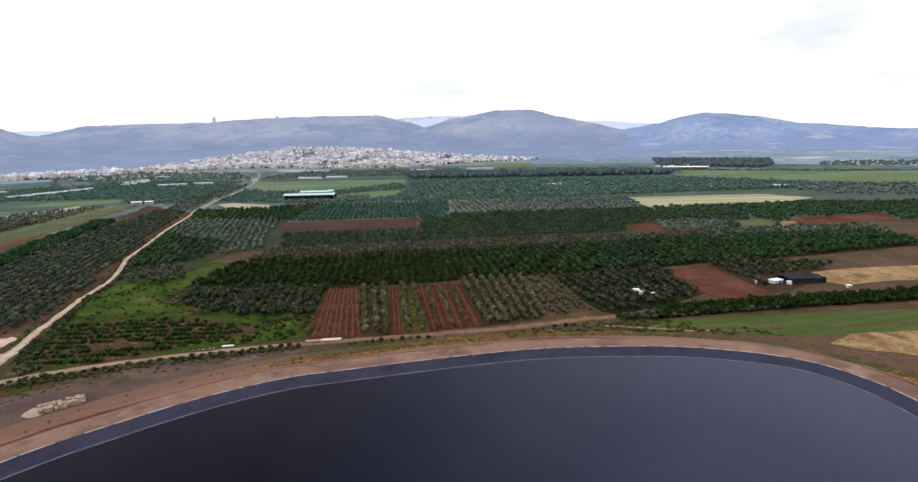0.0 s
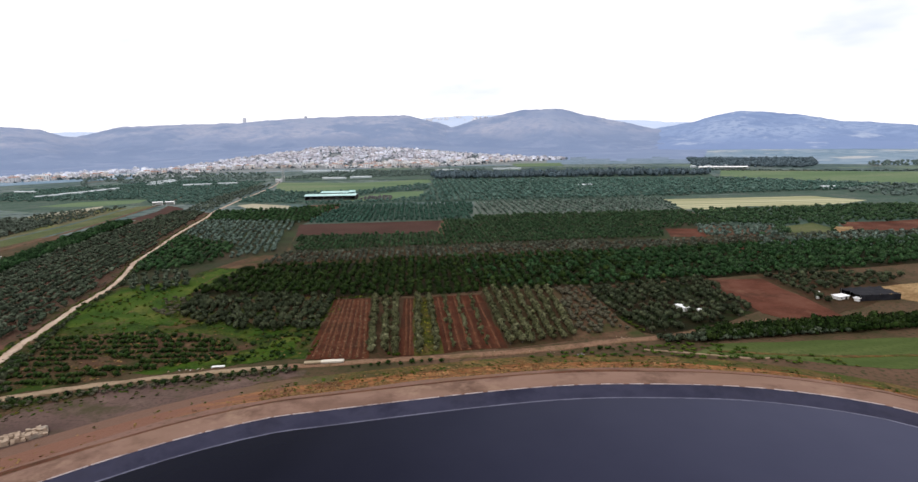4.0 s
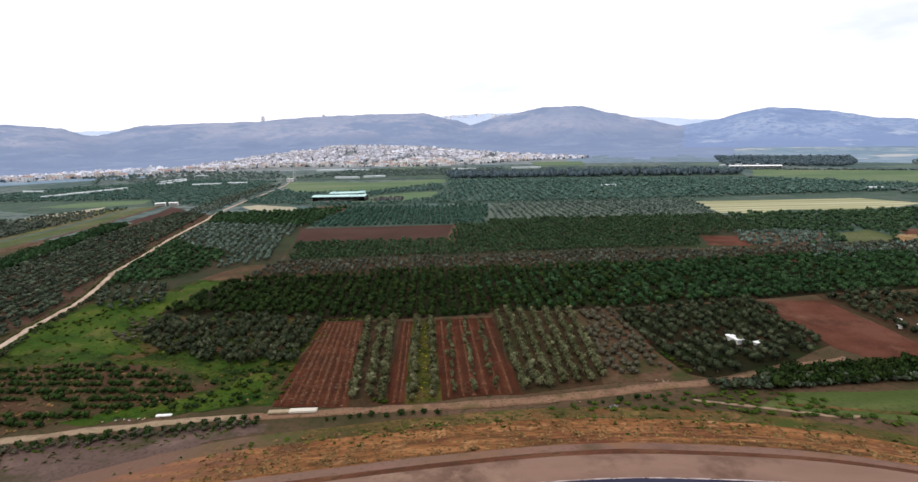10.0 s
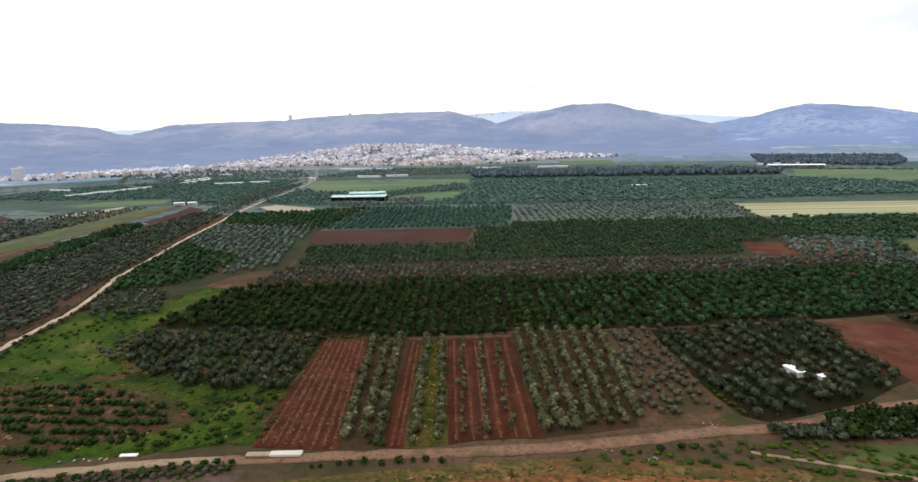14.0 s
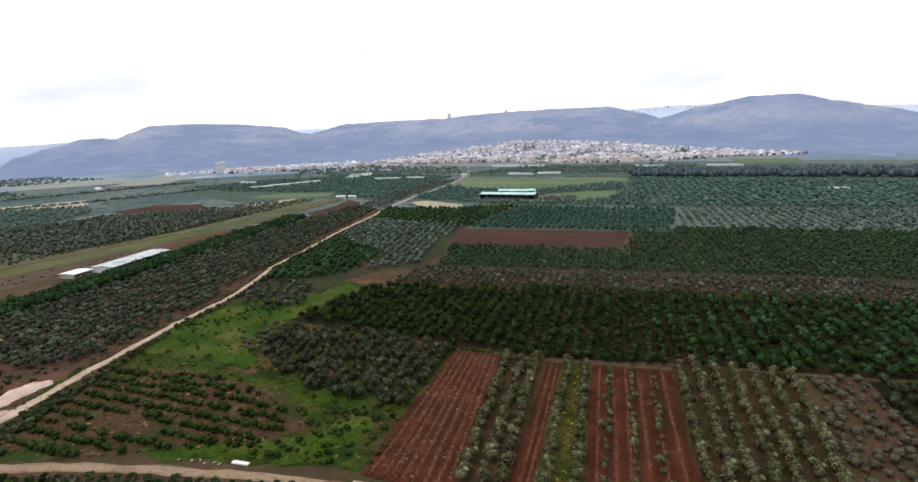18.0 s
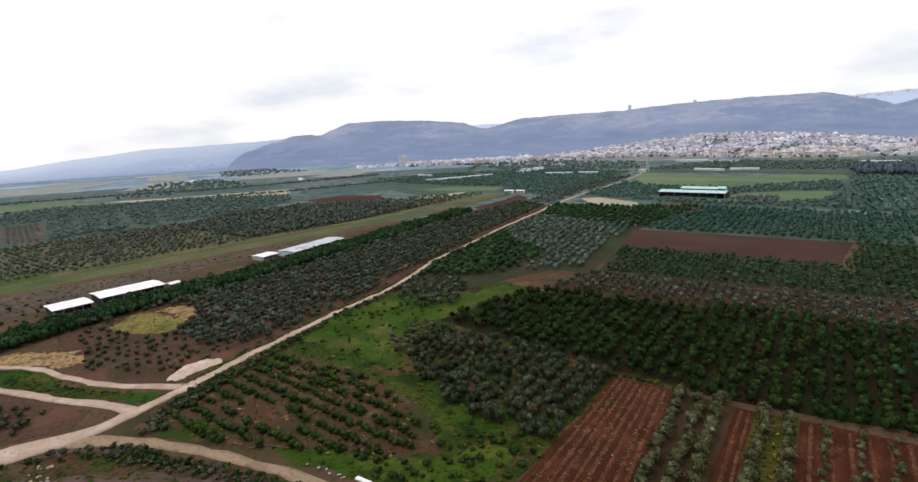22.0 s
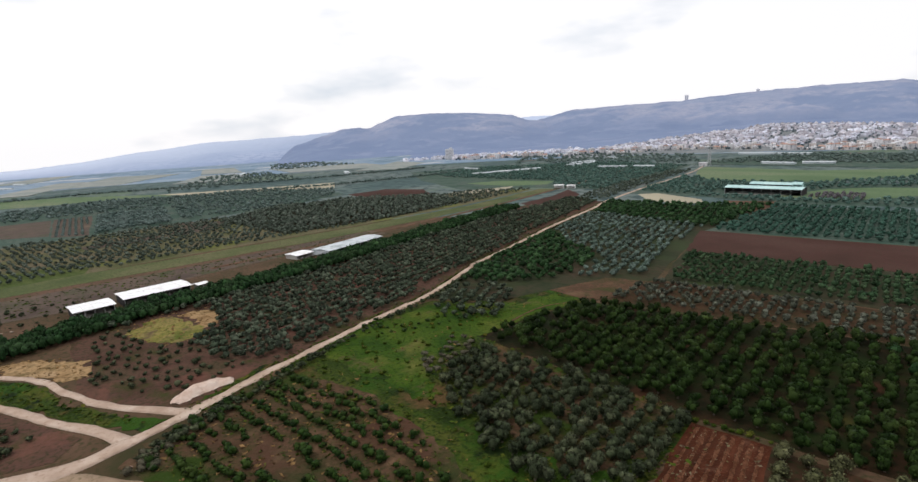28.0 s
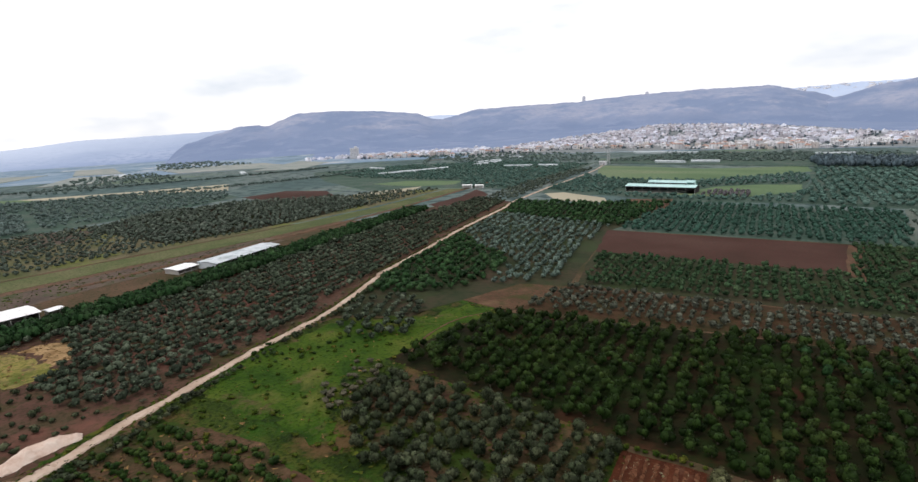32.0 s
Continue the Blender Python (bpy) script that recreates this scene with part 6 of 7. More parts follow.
weeds("patch_weeds", M["dry_weed"], np.concatenate([planted([(-205, 150), (-208, 165), (-204, 180), (-183, 178), (-174, 166), (-177, 153)], 20, 1.5, 1.5, 0.5, 0.6, 66), planted([(-199, 120), (-196, 130), (-184, 139), (-174, 142), (-166, 139), (-170, 132), (-185, 123)], 20, 1.5, 1.5, 0.5, 0.6, 67)]), 0.45, "dry yellow grass tufts in the grove", 66)
weeds("orchard_stalks", M["dry_weed"], planted(SMALL, 20, 1.7, 1.7, 0.5, 0.45, 68), 0.45, "dry stalks between the bushes", 68)
weeds("meadow_stalks", M["dry_weed"], planted(MEADOW, 50, 3.4, 3.4, 0.5, 0.55, 69), 0.36, "dry stalks in the meadow", 69)
weeds("olive_weeds", M["weed"], planted([(-112, 194), (-112, 217), (-54, 216), (-48, 200), (-50, 176), (-62, 173), (-90, 180)], 33, 1.5, 1.5, 0.5, 0.5, 71), 0.45, "rough weeds round the dark olives", 71)
weeds("road_weeds", M["weed"], np.concatenate([line_places(ROAD[1:12], 0.7, 6.2, 72, 2), line_places(ROAD[1:12], 0.8, 8.5, 73, 2)]), 0.4, "weeds along both edges of the farm road", 72)
weeds("bank_rough", M["weed"], planted([(-122, 112), (-116, 122), (-104, 131), (-88, 137), (-68, 143.5), (-60, 147), (-50, 149), (-52, 144), (-66, 139.5), (-84, 132), (-98, 126), (-110, 116), (-118, 106)], 40, 1.3, 1.3, 0.5, 0.45, 74), 0.4, "rough weeds on the slope below the track", 74)
weeds("junction_weeds", M["weed"], planted([(-127, 106), (-122, 118), (-112, 129), (-100, 134), (-92, 137), (-101, 131), (-111, 121), (-120, 104)], 30, 1.2, 1.2, 0.4, 0.3, 57), 0.4, "green weeds beside the junction", 57)
weeds("wedge_weeds", M["weed"], planted([(-205, 101), (-177, 126), (-149, 134.5), (-131, 143), (-138, 135), (-165, 122.5), (-193, 103)], 30, 1.3, 1.3, 0.4, 0.3, 55), 0.5, "tall green weeds between the tracks", 55)
BEHIND_SHEDS = [(-252, 95), (-242, 150), (-254, 190), (-264, 292), (-276, 292), (-274, 195), (-278, 105), (-286, 70)]
weeds("shed_weeds", M["weed"], planted(BEHIND_SHEDS, 12, 2.0, 2.0, 0.5, 0.45, 85), 0.5, "rough weeds on the bare strip behind the sheds", 85)
strip_bushes = [tree_kind("strip_bush", M["olive_dark"], 170 + k, 3, 70, 0.26, 2.0, 1.5, 0.02, "low grey-green bush on the bare strip", "bush") for k in range(2)]
stand(strip_bushes, planted([(-240, 95), (-226, 120), (-236, 150), (-252, 150), (-262, 95)], 30, 5.0, 4.2, 0.4, 0.35, 86), "bushes behind the sheds", 87, 0.5, 1.3)
# ---- sheds, barns and greenhouses ----
def shed(name, corners, eaves, rise, roof_mat, wall_mat, label, bays=5, category="shed", open_side=True):
    """A long open shed: posts, back and end walls, a low pitched roof of sheets. corners: two ends of the long axis and the depth."""
    (x0, y0), (x1, y1), depth = corners
    length, turn = math.hypot(x1 - x0, y1 - y0), math.degrees(math.atan2(y1 - y0, x1 - x0))
    root = tagged(new(name), label, category)
    root.matrix_basis = pose((x0 + x1) / 2, (y0 + y1) / 2, 0, 0, 0, turn)
    h, d = length / 2, depth / 2
    part("back_wall", boxed("back_wall", wall_mat, (0, d - 0.15, 0, length - 0.4, 0.15, eaves - 0.05)), root)
    for s in (-1, 1):
        part("end_wall", boxed("end_wall", wall_mat, (s * (h - 0.25), 0, 0, 0.15, depth - 0.5, eaves - 0.05)), root)
    part("floor_slab", boxed("floor_slab", M["concrete"], (0, 0, 0, length - 0.6, depth - 0.6, 0.08)), root)
    post = boxed("post", M["steel"], (0, 0, 0, 0.18, 0.18, eaves - 0.05))
    for k in range(bays + 1):
        p = part("post", post, root)
        p.matrix_basis = pose(-h + 0.35 + k * (length - 0.7) / bays, -d + 0.3, 0)
    # pitched roof in sheets, each its own part
    w = (length + 0.6) / bays
    bm = bmesh.new()
    sec = [(-d - 0.4, eaves), (0, eaves + rise), (d + 0.4, eaves), (d + 0.4, eaves - 0.1), (0, eaves + rise - 0.12), (-d - 0.4, eaves - 0.1)]
    a = [bm.verts.new((-w / 2 + 0.02, y, z)) for y, z in sec]
    b = [bm.verts.new((w / 2 - 0.02, y, z)) for y, z in sec]
    n = len(sec)
    for k in range(n):
        bm.faces.new((a[k], b[k], b[(k + 1) % n], a[(k + 1) % n]))
    for e in (a, b[::-1]):
        bm.faces.new((e[0], e[1], e[4], e[5]))
        bm.faces.new((e[1], e[2], e[3], e[4]))
    bmesh.ops.recalc_face_normals(bm, faces=bm.faces)
    sheet = bm_mesh("roof_sheet", bm, roof_mat)
    cap = boxed("ridge_cap", roof_mat, (0, 0, eaves + rise - 0.02, w, 0.5, 0.08))
    for k in range(bays):
        p = part("roof_sheet", sheet, root)
        p.matrix_basis = pose(-h - 0.3 + (k + 0.5) * w, 0, 0)
        part("ridge_cap", cap, p)
    return root


shed("barn", ((-229.8, 143.8), (-230, 155.8), 10.6), 2.8, 0.35, M["white_roof"], M["dark_open"], "open farm shed with a bright white sheet roof", 4)
shed("barn", ((-232.6, 158.8), (-233, 181.0), 11.6), 3.1, 0.4, M["white_roof"], M["dark_open"], "long open farm shed with a white sheet roof", 6)
shed("greenhouse", ((319, 855), (383, 840), 14.0), 3.6, 1.0, M["white_roof"], M["film"], "long white greenhouse before a dark wood", 9, "greenhouse")
shed("annexe", ((-229.4, 183.2), (-230.2, 187.4), 3.4), 2.3, 0.3, M["white_roof"], M["concrete"], "small white-roofed annexe beside a shed", 2)
shed("greenhouse", ((-241.4, 243), (-250, 279.4), 11.0), 2.8, 0.5, M["film"], M["film"], "long pale greenhouse with milky film roof", 9, "greenhouse")
shed("greenhouse", ((-247.3, 231), (-249.3, 240.6), 8.0), 2.0, 0.3, M["white_roof"], M["concrete"], "low pale shed at the greenhouse's end", 3, "shed")
shed("barn", ((-170, 537), (-121, 538), 14.0), 4.2, 1.2, M["green_roof"], M["dark_open"], "large dark-sided barn with a pale green roof", 8, "barn")
shed("barn", ((-160, 556), (-132, 556), 11.0), 5.0, 1.2, M["green_roof"], M["dark_open"], "second pale green roofed barn behind the first", 5, "barn")
shed("annexe", ((-131, 549), (-125, 549), 5.0), 6.0, 1.5, M["green_roof"], M["green_roof"], "small green-roofed loft above the barn", 2, "barn")
shed("hut", ((-306, 510), (-298, 513), 4.0), 3.0, 0.5, M["white_roof"], M["white_paint"], "small white hut beside the fallow field", 2, "hut")
shed("hut", ((-296, 515), (-289, 517), 4.0), 2.8, 0.4, M["white_roof"], M["white_paint"], "small white hut next to another", 2, "hut")
for k, (x, y, l, t) in enumerate([(-480, 600, 26, -66), (-470, 630, 34, -60), (-459, 662, 34, -70), (-444, 738, 26, -84), (-442, 770, 30, -84), (-461, 785, 46, -80), (-372, 716, 34, -20), (-338, 728, 26, -6), (-551, 653, 30, 8), (-290, 962, 48, 0), (-240, 950, 40, 0), (-212, 790, 36, 12), (-176, 800, 30, -6), (-466, 869, 22, 8), (-1240, 203, 40, -22), (-1440, 240, 44, -20), (-720, 560, 40, 28), (-960, 500, 60, 30), (360, 905, 70, -3), (330, 560, 18, -5), (110, 620, 14, 0), (38, 930, 46, 0), (-60, 925, 40, -4)]):
    c, s = math.cos(radians(180 - t)), math.sin(radians(180 - t))
    made = shed("greenhouse", ((x - c * l / 2, y - s * l / 2), (x + c * l / 2, y + s * l / 2), 6.0), 2.4, 0.7, M["film"], M["film"], "far long white greenhouse tunnel on the plain", 5, "greenhouse")
    made.location.z = ground_z(x, y)

# long low box beside the red plot: a white half and a weathered tan half
trough = tagged(new("storage_box"), "long low white and weathered tan storage box beside the track", "container")
trough.matrix_basis = pose(-40.8, 154.0, 0.05, 0, 0, 7)
part("white_half", boxed("white_half", M["cream_paint"], (2.2, 0, 0.25, 5.9, 1.4, 0.5), bevel=0.06), trough, "cream white painted half")
part("tan_half", boxed("tan_half", M["green_paint"], (-3.0, 0, 0.25, 4.4, 1.3, 0.4), bevel=0.06), trough, "weathered tan half")
skid = boxed("skid", M["dark_open"], (0, 0, 0, 0.3, 1.3, 0.25))
for x in (-4.8, -2.4, 0.2, 2.6, 4.8):
    part("skid", skid, trough).matrix_basis = pose(x, 0, 0)
panel = tagged(new("water_trough"), "white metal water trough on the grass verge", "trough")
panel.matrix_basis = pose(-68.3, 151.6, 0.04, 0, 0, 8) @ Matrix.Diagonal((0.9, 0.9, 0.55, 1))
part("basin", boxed("basin", M["white_paint"], (0, 0, 0.15, 3.6, 0.9, 0.5), bevel=0.05), panel)
for x in (-1.4, 1.4):
    part("foot", boxed("foot", M["concrete"], (x, 0, 0, 0.3, 0.9, 0.15)), panel)


def hut(x, y, turn, sx, sy, sz, wall, roof, label, category="hut"):
    root = tagged(new("hut"), label, category)
    root.matrix_basis = pose(x, y, 0.05, 0, 0, turn)
    part("wall", boxed("wall", wall, (0, 0, 0, sx, sy, sz), bevel=0.04), root)
    part("roof", boxed("roof", roof, (0, 0, sz, sx + 0.5, sy + 0.5, 0.18), bevel=0.04), root)
    w = min(0.9, sx * 0.3)
    door = part("door", boxed("door", M["dark_open"], (sx * 0.2, -sy / 2 - 0.02, 0.02, w, 0.06, min(2.0, sz - 0.3))), root)
    part("handle", boxed("handle", M["steel"], (sx * 0.2 + w * 0.35, -sy / 2 - 0.07, min(1.0, sz * 0.4), 0.1, 0.05, 0.05)), door)
    pane = part("window", boxed("window", M["pane"], (-sx * 0.25, -sy / 2 - 0.02, sz * 0.45, w, 0.06, sz * 0.3)), root)
    part("sill", boxed("sill", wall, (-sx * 0.25, -sy / 2 - 0.06, sz * 0.45 - 0.08, w + 0.15, 0.12, 0.07)), pane)
    return root


hut(66.8, 196.8, 112, 4.2, 1.8, 1.3, M["white_paint"], M["white_roof"], "white caravan-like hut among the olives")
hut(72.0, 194.5, 20, 1.8, 1.2, 0.8, M["white_paint"], M["white_roof"], "small white box beside the hut")
hut(124.5, 208, 20, 4.6, 2.6, 1.1, M["white_paint"], M["white_roof"], "white shed in the farm yard")
hut(128.6, 205.4, 40, 2.2, 1.6, 1.0, M["white_paint"], M["white_roof"], "small white shed beside the shade net")
hut(119.5, 213, 10, 1.2, 1.0, 1.0, M["white_paint"], M["white_roof"], "tiny white hut by the red field")
hut(117.0, 208, 40, 1.0, 0.9, 0.9, M["white_paint"], M["white_roof"], "tiny white hut by the red field")
hut(147.0, 199, 5, 1.4, 1.0, 0.9, M["white_paint"], M["white_roof"], "white box at the yard's edge")
net = tagged(new("shade_net"), "low black shade net on posts in the yard", "shade net")
net.matrix_basis = pose(135.5, 210, 0, 0, 0, 8)
gx, gy = np.meshgrid(np.linspace(-7.5, 7.5, 13), np.linspace(-4.5, 4.5, 8))
gz = 2.2 + 0.25 * np.cos(gx * 1.7) * np.cos(gy * 1.4)
top = np.c_[gx.ravel(), gy.ravel(), gz.ravel()]
sheet = np.concatenate([top, top - (0, 0, 0.06)])
part("net_roof", quad_mesh("net_roof", sheet, np.concatenate([grid_quads(8, 13), grid_quads(8, 13) + 104]), M["net"], True), net)
for y in (-4.45, 4.45):
    part("net_side", boxed("net_side", M["net"], (0, y, 0, 15, 0.08, 2.1)), net)
post = boxed("post", M["steel"], (0, 0, 0, 0.12, 0.12, 2.2))
for x in (-7.2, -3.6, 0, 3.6, 7.2):
    for y in (-4.2, 4.2):
        part("post", post, net).matrix_basis = pose(x, y, 0)

# a close stack of broken blocks below the bank, with a dirt heap at its end
rng = np.random.default_rng(77)
for i in range(10):
    for j in range(4):
        for layer in range(2):
            if rng.random() < (0.04 if layer == 0 else 0.35):
                continue
            u, w = i * 0.9 - 3.6 + rng.normal(0, 0.06), j * 0.92 - 1.4 + rng.normal(0, 0.06)
            x, y = -92.6 + u * 0.75 - w * 0.66, 116.6 + u * 0.66 + w * 0.75
            bm = bmesh.new()
            box(bm, 0, 0, 0, rng.uniform(0.7, 1.0), rng.uniform(0.65, 1.0), rng.uniform(0.5, 0.62), bevel=0.07)
            for v in bm.verts:
                v.co += Vector(rng.normal(0, 0.05, 3))
            made = tagged(new("rubble_block", bm_mesh("rubble_block", bm, M["rubble"])), "pale tan broken concrete block in a stack", "rubble", "rubble stack")
            made.matrix_basis = pose(x, y, 0.07 + layer * 0.52, rng.uniform(-5, 5), rng.uniform(-5, 5), 41 + rng.uniform(-12, 12))
v = []
for i in range(11):
    for j in range(14):
        a, r = j / 14 * 2 * math.pi, i / 10
        lump = 1 + 0.3 * noise.noise((math.cos(a) * 1.4, math.sin(a) * 1.4, 5.0))
        v.append((-96.4 + 2.6 * r * lump * math.cos(a), 113.6 + 2.1 * r * lump * math.sin(a), -0.1 + 1.15 * (1 - r * r) ** 1.2 + rng.uniform(0, 0.12)))
tagged(new("dirt_heap", quad_mesh("dirt_heap", v, grid_quads(11, 14, True), M["rubble"], True)), "pale tan heap of dirt beside the block stack", "mound")

# the long spoil mound at the junction
rng = np.random.default_rng(17)
axis = spline([(-136.6, 148), (-138.4, 150.6), (-139.6, 154), (-139.8, 157.6), (-138.4, 161.4)], 0.6)
along = np.gradient(axis, axis=0)
along /= np.linalg.norm(along, axis=1)[:, None]
v = []
for k, (p, u) in enumerate(zip(axis, along)):
    full = math.sin(math.pi * (k + 0.3) / len(axis)) ** 0.6
    for s in np.linspace(-1, 1, 13):
        w = s * (0.6 + 2.1 * full + 0.5 * noise.noise((p[0] / 2, p[1] / 2, 9.0)))
        z = 1.35 * full * (1 - s * s) ** 1.3 * (1 + 0.5 * noise.noise((p[0] / 1.6, p[1] / 1.6 + s, 3.0)))
        v.append((p[0] + u[1] * w + rng.normal(0, 0.09), p[1] - u[0] * w + rng.normal(0, 0.09), 0.1 + max(z, 0) + (rng.uniform(0, 0.09) if abs(s) < 0.95 else -0.05)))
tagged(new("spoil_mound", quad_mesh("spoil_mound", v, grid_quads(len(axis), 13), M["pale_dirt"], True)), "long pale pinkish mound of spoil by the road", "mound")


def lattice(name, x, y, height, base, label, category, rods=6, dish=False):
    """A steel lattice mast: four legs, rungs and braces."""
    root = tagged(new(name), label, category)
    root.matrix_basis = pose(x, y, ground_z(x, y))
    t = max(0.06, base * 0.07)
    for sx in (-1, 1):
        for sy in (-1, 1):
            bm = bmesh.new()
            bmesh.ops.create_cone(bm, segments=5, radius1=t, radius2=t * 0.6, depth=1)
            a, b = Vector((sx * base / 2, sy * base / 2, 0)), Vector((sx * base * 0.12, sy * base * 0.12, height))
            d = b - a
            bmesh.ops.transform(bm, verts=bm.verts, matrix=Matrix.Translation((a + b) / 2) @ d.to_track_quat("Z", "Y").to_matrix().to_4x4() @ Matrix.Diagonal((1, 1, d.length, 1)))
            part("leg", bm_mesh("leg", bm, M["steel"]), root)
    for k in range(1, rods + 1):
        z = height * k / (rods + 0.3)
        w = base * (1 - 0.76 * z / height)
        for turn in (0, 90):
            bm = bmesh.new()
            for s in (-1, 1):
                box(bm, 0, s * w / 2, z, w, t, t)
                m = Matrix.Translation((0, s * w / 2, z - height / (rods + 0.3) / 2)) @ Matrix.Rotation(0.9 * s, 4, "Y")
                made = bmesh.ops.create_cube(bm, size=1, matrix=m @ Matrix.Diagonal((t * 0.8, t * 0.8, w * 1.35, 1)))
            p = part("brace", bm_mesh("brace", bm, M["steel"]), root)
            p.matrix_basis = pose(0, 0, 0, 0, 0, turn)
    part("tip", boxed("tip", M["steel"], (0, 0, height - 0.1, t * 1.5, t * 1.5, height * 0.08)), root)
    return root


lattice("pylon", -127.5, 110.5, 6.0, 0.8, "slim steel lattice pole beside the dirt road", "pylon", 7)
lattice("radio_mast", -276, 764, 32, 3.2, "tall slender steel radio mast by the green field", "mast", 9)
hut(-280, 757, 10, 8, 6, 4, M["plaster"], M["flat_roof"], "pale service hut at the foot of the mast")

# ---- the town and villages ----
def town_z(x, y):
    """The slope on which the town stands."""
    far, az = math.hypot(x, y - 60), math.degrees(math.atan2(x, y - 60))
    steep = 0.046 * math.exp(-(((az + 16) / 13.5) ** 2)) + 0.01 * math.exp(-(((az + 2) / 12) ** 2))
    return max(0.0, far - 1030) * steep


lines = []
az = np.radians(np.linspace(-50, 22, 90))
for r in np.linspace(1000, 1760, 40):
    x, y = r * np.sin(az), 60 + r * np.cos(az)
    lines.append(np.c_[x, y, [town_z(a, b) + ground_z(a, b) + (0.4 if r > 1005 else -0.6) for a, b in zip(x, y)]])
town_ground = quad_mesh("ground_town", np.concatenate(lines), grid_quads(40, 90), M["haze_plain"], True)
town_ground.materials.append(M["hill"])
town_ground.materials.append(M["hazed_town_earth"])
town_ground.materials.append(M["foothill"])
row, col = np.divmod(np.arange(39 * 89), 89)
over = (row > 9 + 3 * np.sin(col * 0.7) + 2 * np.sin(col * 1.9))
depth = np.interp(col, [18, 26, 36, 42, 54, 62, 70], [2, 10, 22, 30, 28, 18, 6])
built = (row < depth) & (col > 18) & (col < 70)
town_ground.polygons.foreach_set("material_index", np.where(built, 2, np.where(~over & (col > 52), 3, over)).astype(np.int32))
tagged(new("ground_town", town_ground), "rising earthy ground under the town", "ground", kind="structure")


def house_kind(k, seed):
    """A flat-roofed or tiled house of one to four storeys with its windows."""
    rng = np.random.default_rng(seed)
    sx, sy, floors = rng.uniform(5.5, 9.5), rng.uniform(5, 8), int(rng.integers(1, 5))
    h = floors * 1.9
    wall = M["plaster_warm"] if k % 3 == 0 else M["plaster"]
    tiled = k % 4 == 1
    root = tagged(new("house"), ("pale plastered town house with a red tile roof" if tiled else "pale flat-roofed town house of several storeys"), "house", "town houses")
    part("wall", boxed("wall", wall, (0, 0, -2.5, sx, sy, h + 2.5)), root)
    if tiled:
        bm = bmesh.new()
        c = [(-sx / 2 - 0.5, -sy / 2 - 0.5, h), (sx / 2 + 0.5, -sy / 2 - 0.5, h), (sx / 2 + 0.5, sy / 2 + 0.5, h), (-sx / 2 - 0.5, sy / 2 + 0.5, h), (-sx * 0.2, 0, h + 1.6), (sx * 0.2, 0, h + 1.6)]
        v = [bm.verts.new(p) for p in c]
        for f in ((0, 1, 5, 4), (2, 3, 4, 5), (1, 2, 5), (3, 0, 4), (3, 2, 1, 0)):
            bm.faces.new([v[i] for i in f])
        part("roof", bm_mesh("roof", bm, M["red_tile"]), root)
    else:
        part("roof", boxed("roof", M["flat_roof"], (0, 0, h, sx + 0.3, sy + 0.3, 0.4), (sx * 0.2, sy * 0.1, h + 0.4, sx * 0.35, sy * 0.4, 1.3)), root)
    pane = boxed("window", M["pane"], (0, 0, 0, 0.9, 0.16, 0.85))
    for f in range(floors):
        for s in ((-0.28, 0.25) if k % 2 else (-0.3, 0.02, 0.31)):
            part("window", pane, root).matrix_basis = pose(sx * s, -sy / 2 - 0.02, f * 1.9 + 0.6)
    return root


def boxes_joined(name, places, label, seed, material, low=3, high=8, z_of=town_z, size=(5.5, 10), category="house"):
    """Houses too many to count: bodies and roof rooms in one object."""
    rng = np.random.default_rng(seed)
    base = np.array([(0, 1, 3, 2), (4, 6, 7, 5), (0, 4, 5, 1), (2, 3, 7, 6), (0, 2, 6, 4), (1, 5, 7, 3)])
    vs, qs, n0 = [], [], 0
    for x, y in places:
        a = rng.uniform(-0.5, 0.5)
        w, d, h = rng.uniform(*size) / 2, rng.uniform(*size) / 2, rng.uniform(low, high)
        z0 = z_of(x, y)
        for ww, dd, b, t in ((w, d, -3, h), (w * 0.4, d * 0.45, h, h + 1.6)):
            v = CUBE * (ww, dd, 0.5)
            v = np.c_[v[:, 0] * math.cos(a) - v[:, 1] * math.sin(a) + x, v[:, 0] * math.sin(a) + v[:, 1] * math.cos(a) + y, (v[:, 2] + 0.5) * (t - b) + b + z0]
            vs.append(v)
            qs.append(base + n0)
            n0 += 8
    return tagged(new(name, quad_mesh(name, np.concatenate(vs), np.concatenate(qs), material)), label, category, kind="stuff")


rng = np.random.default_rng(90)
kinds = [house_kind(k, 200 + k) for k in range(10)]
spots = []
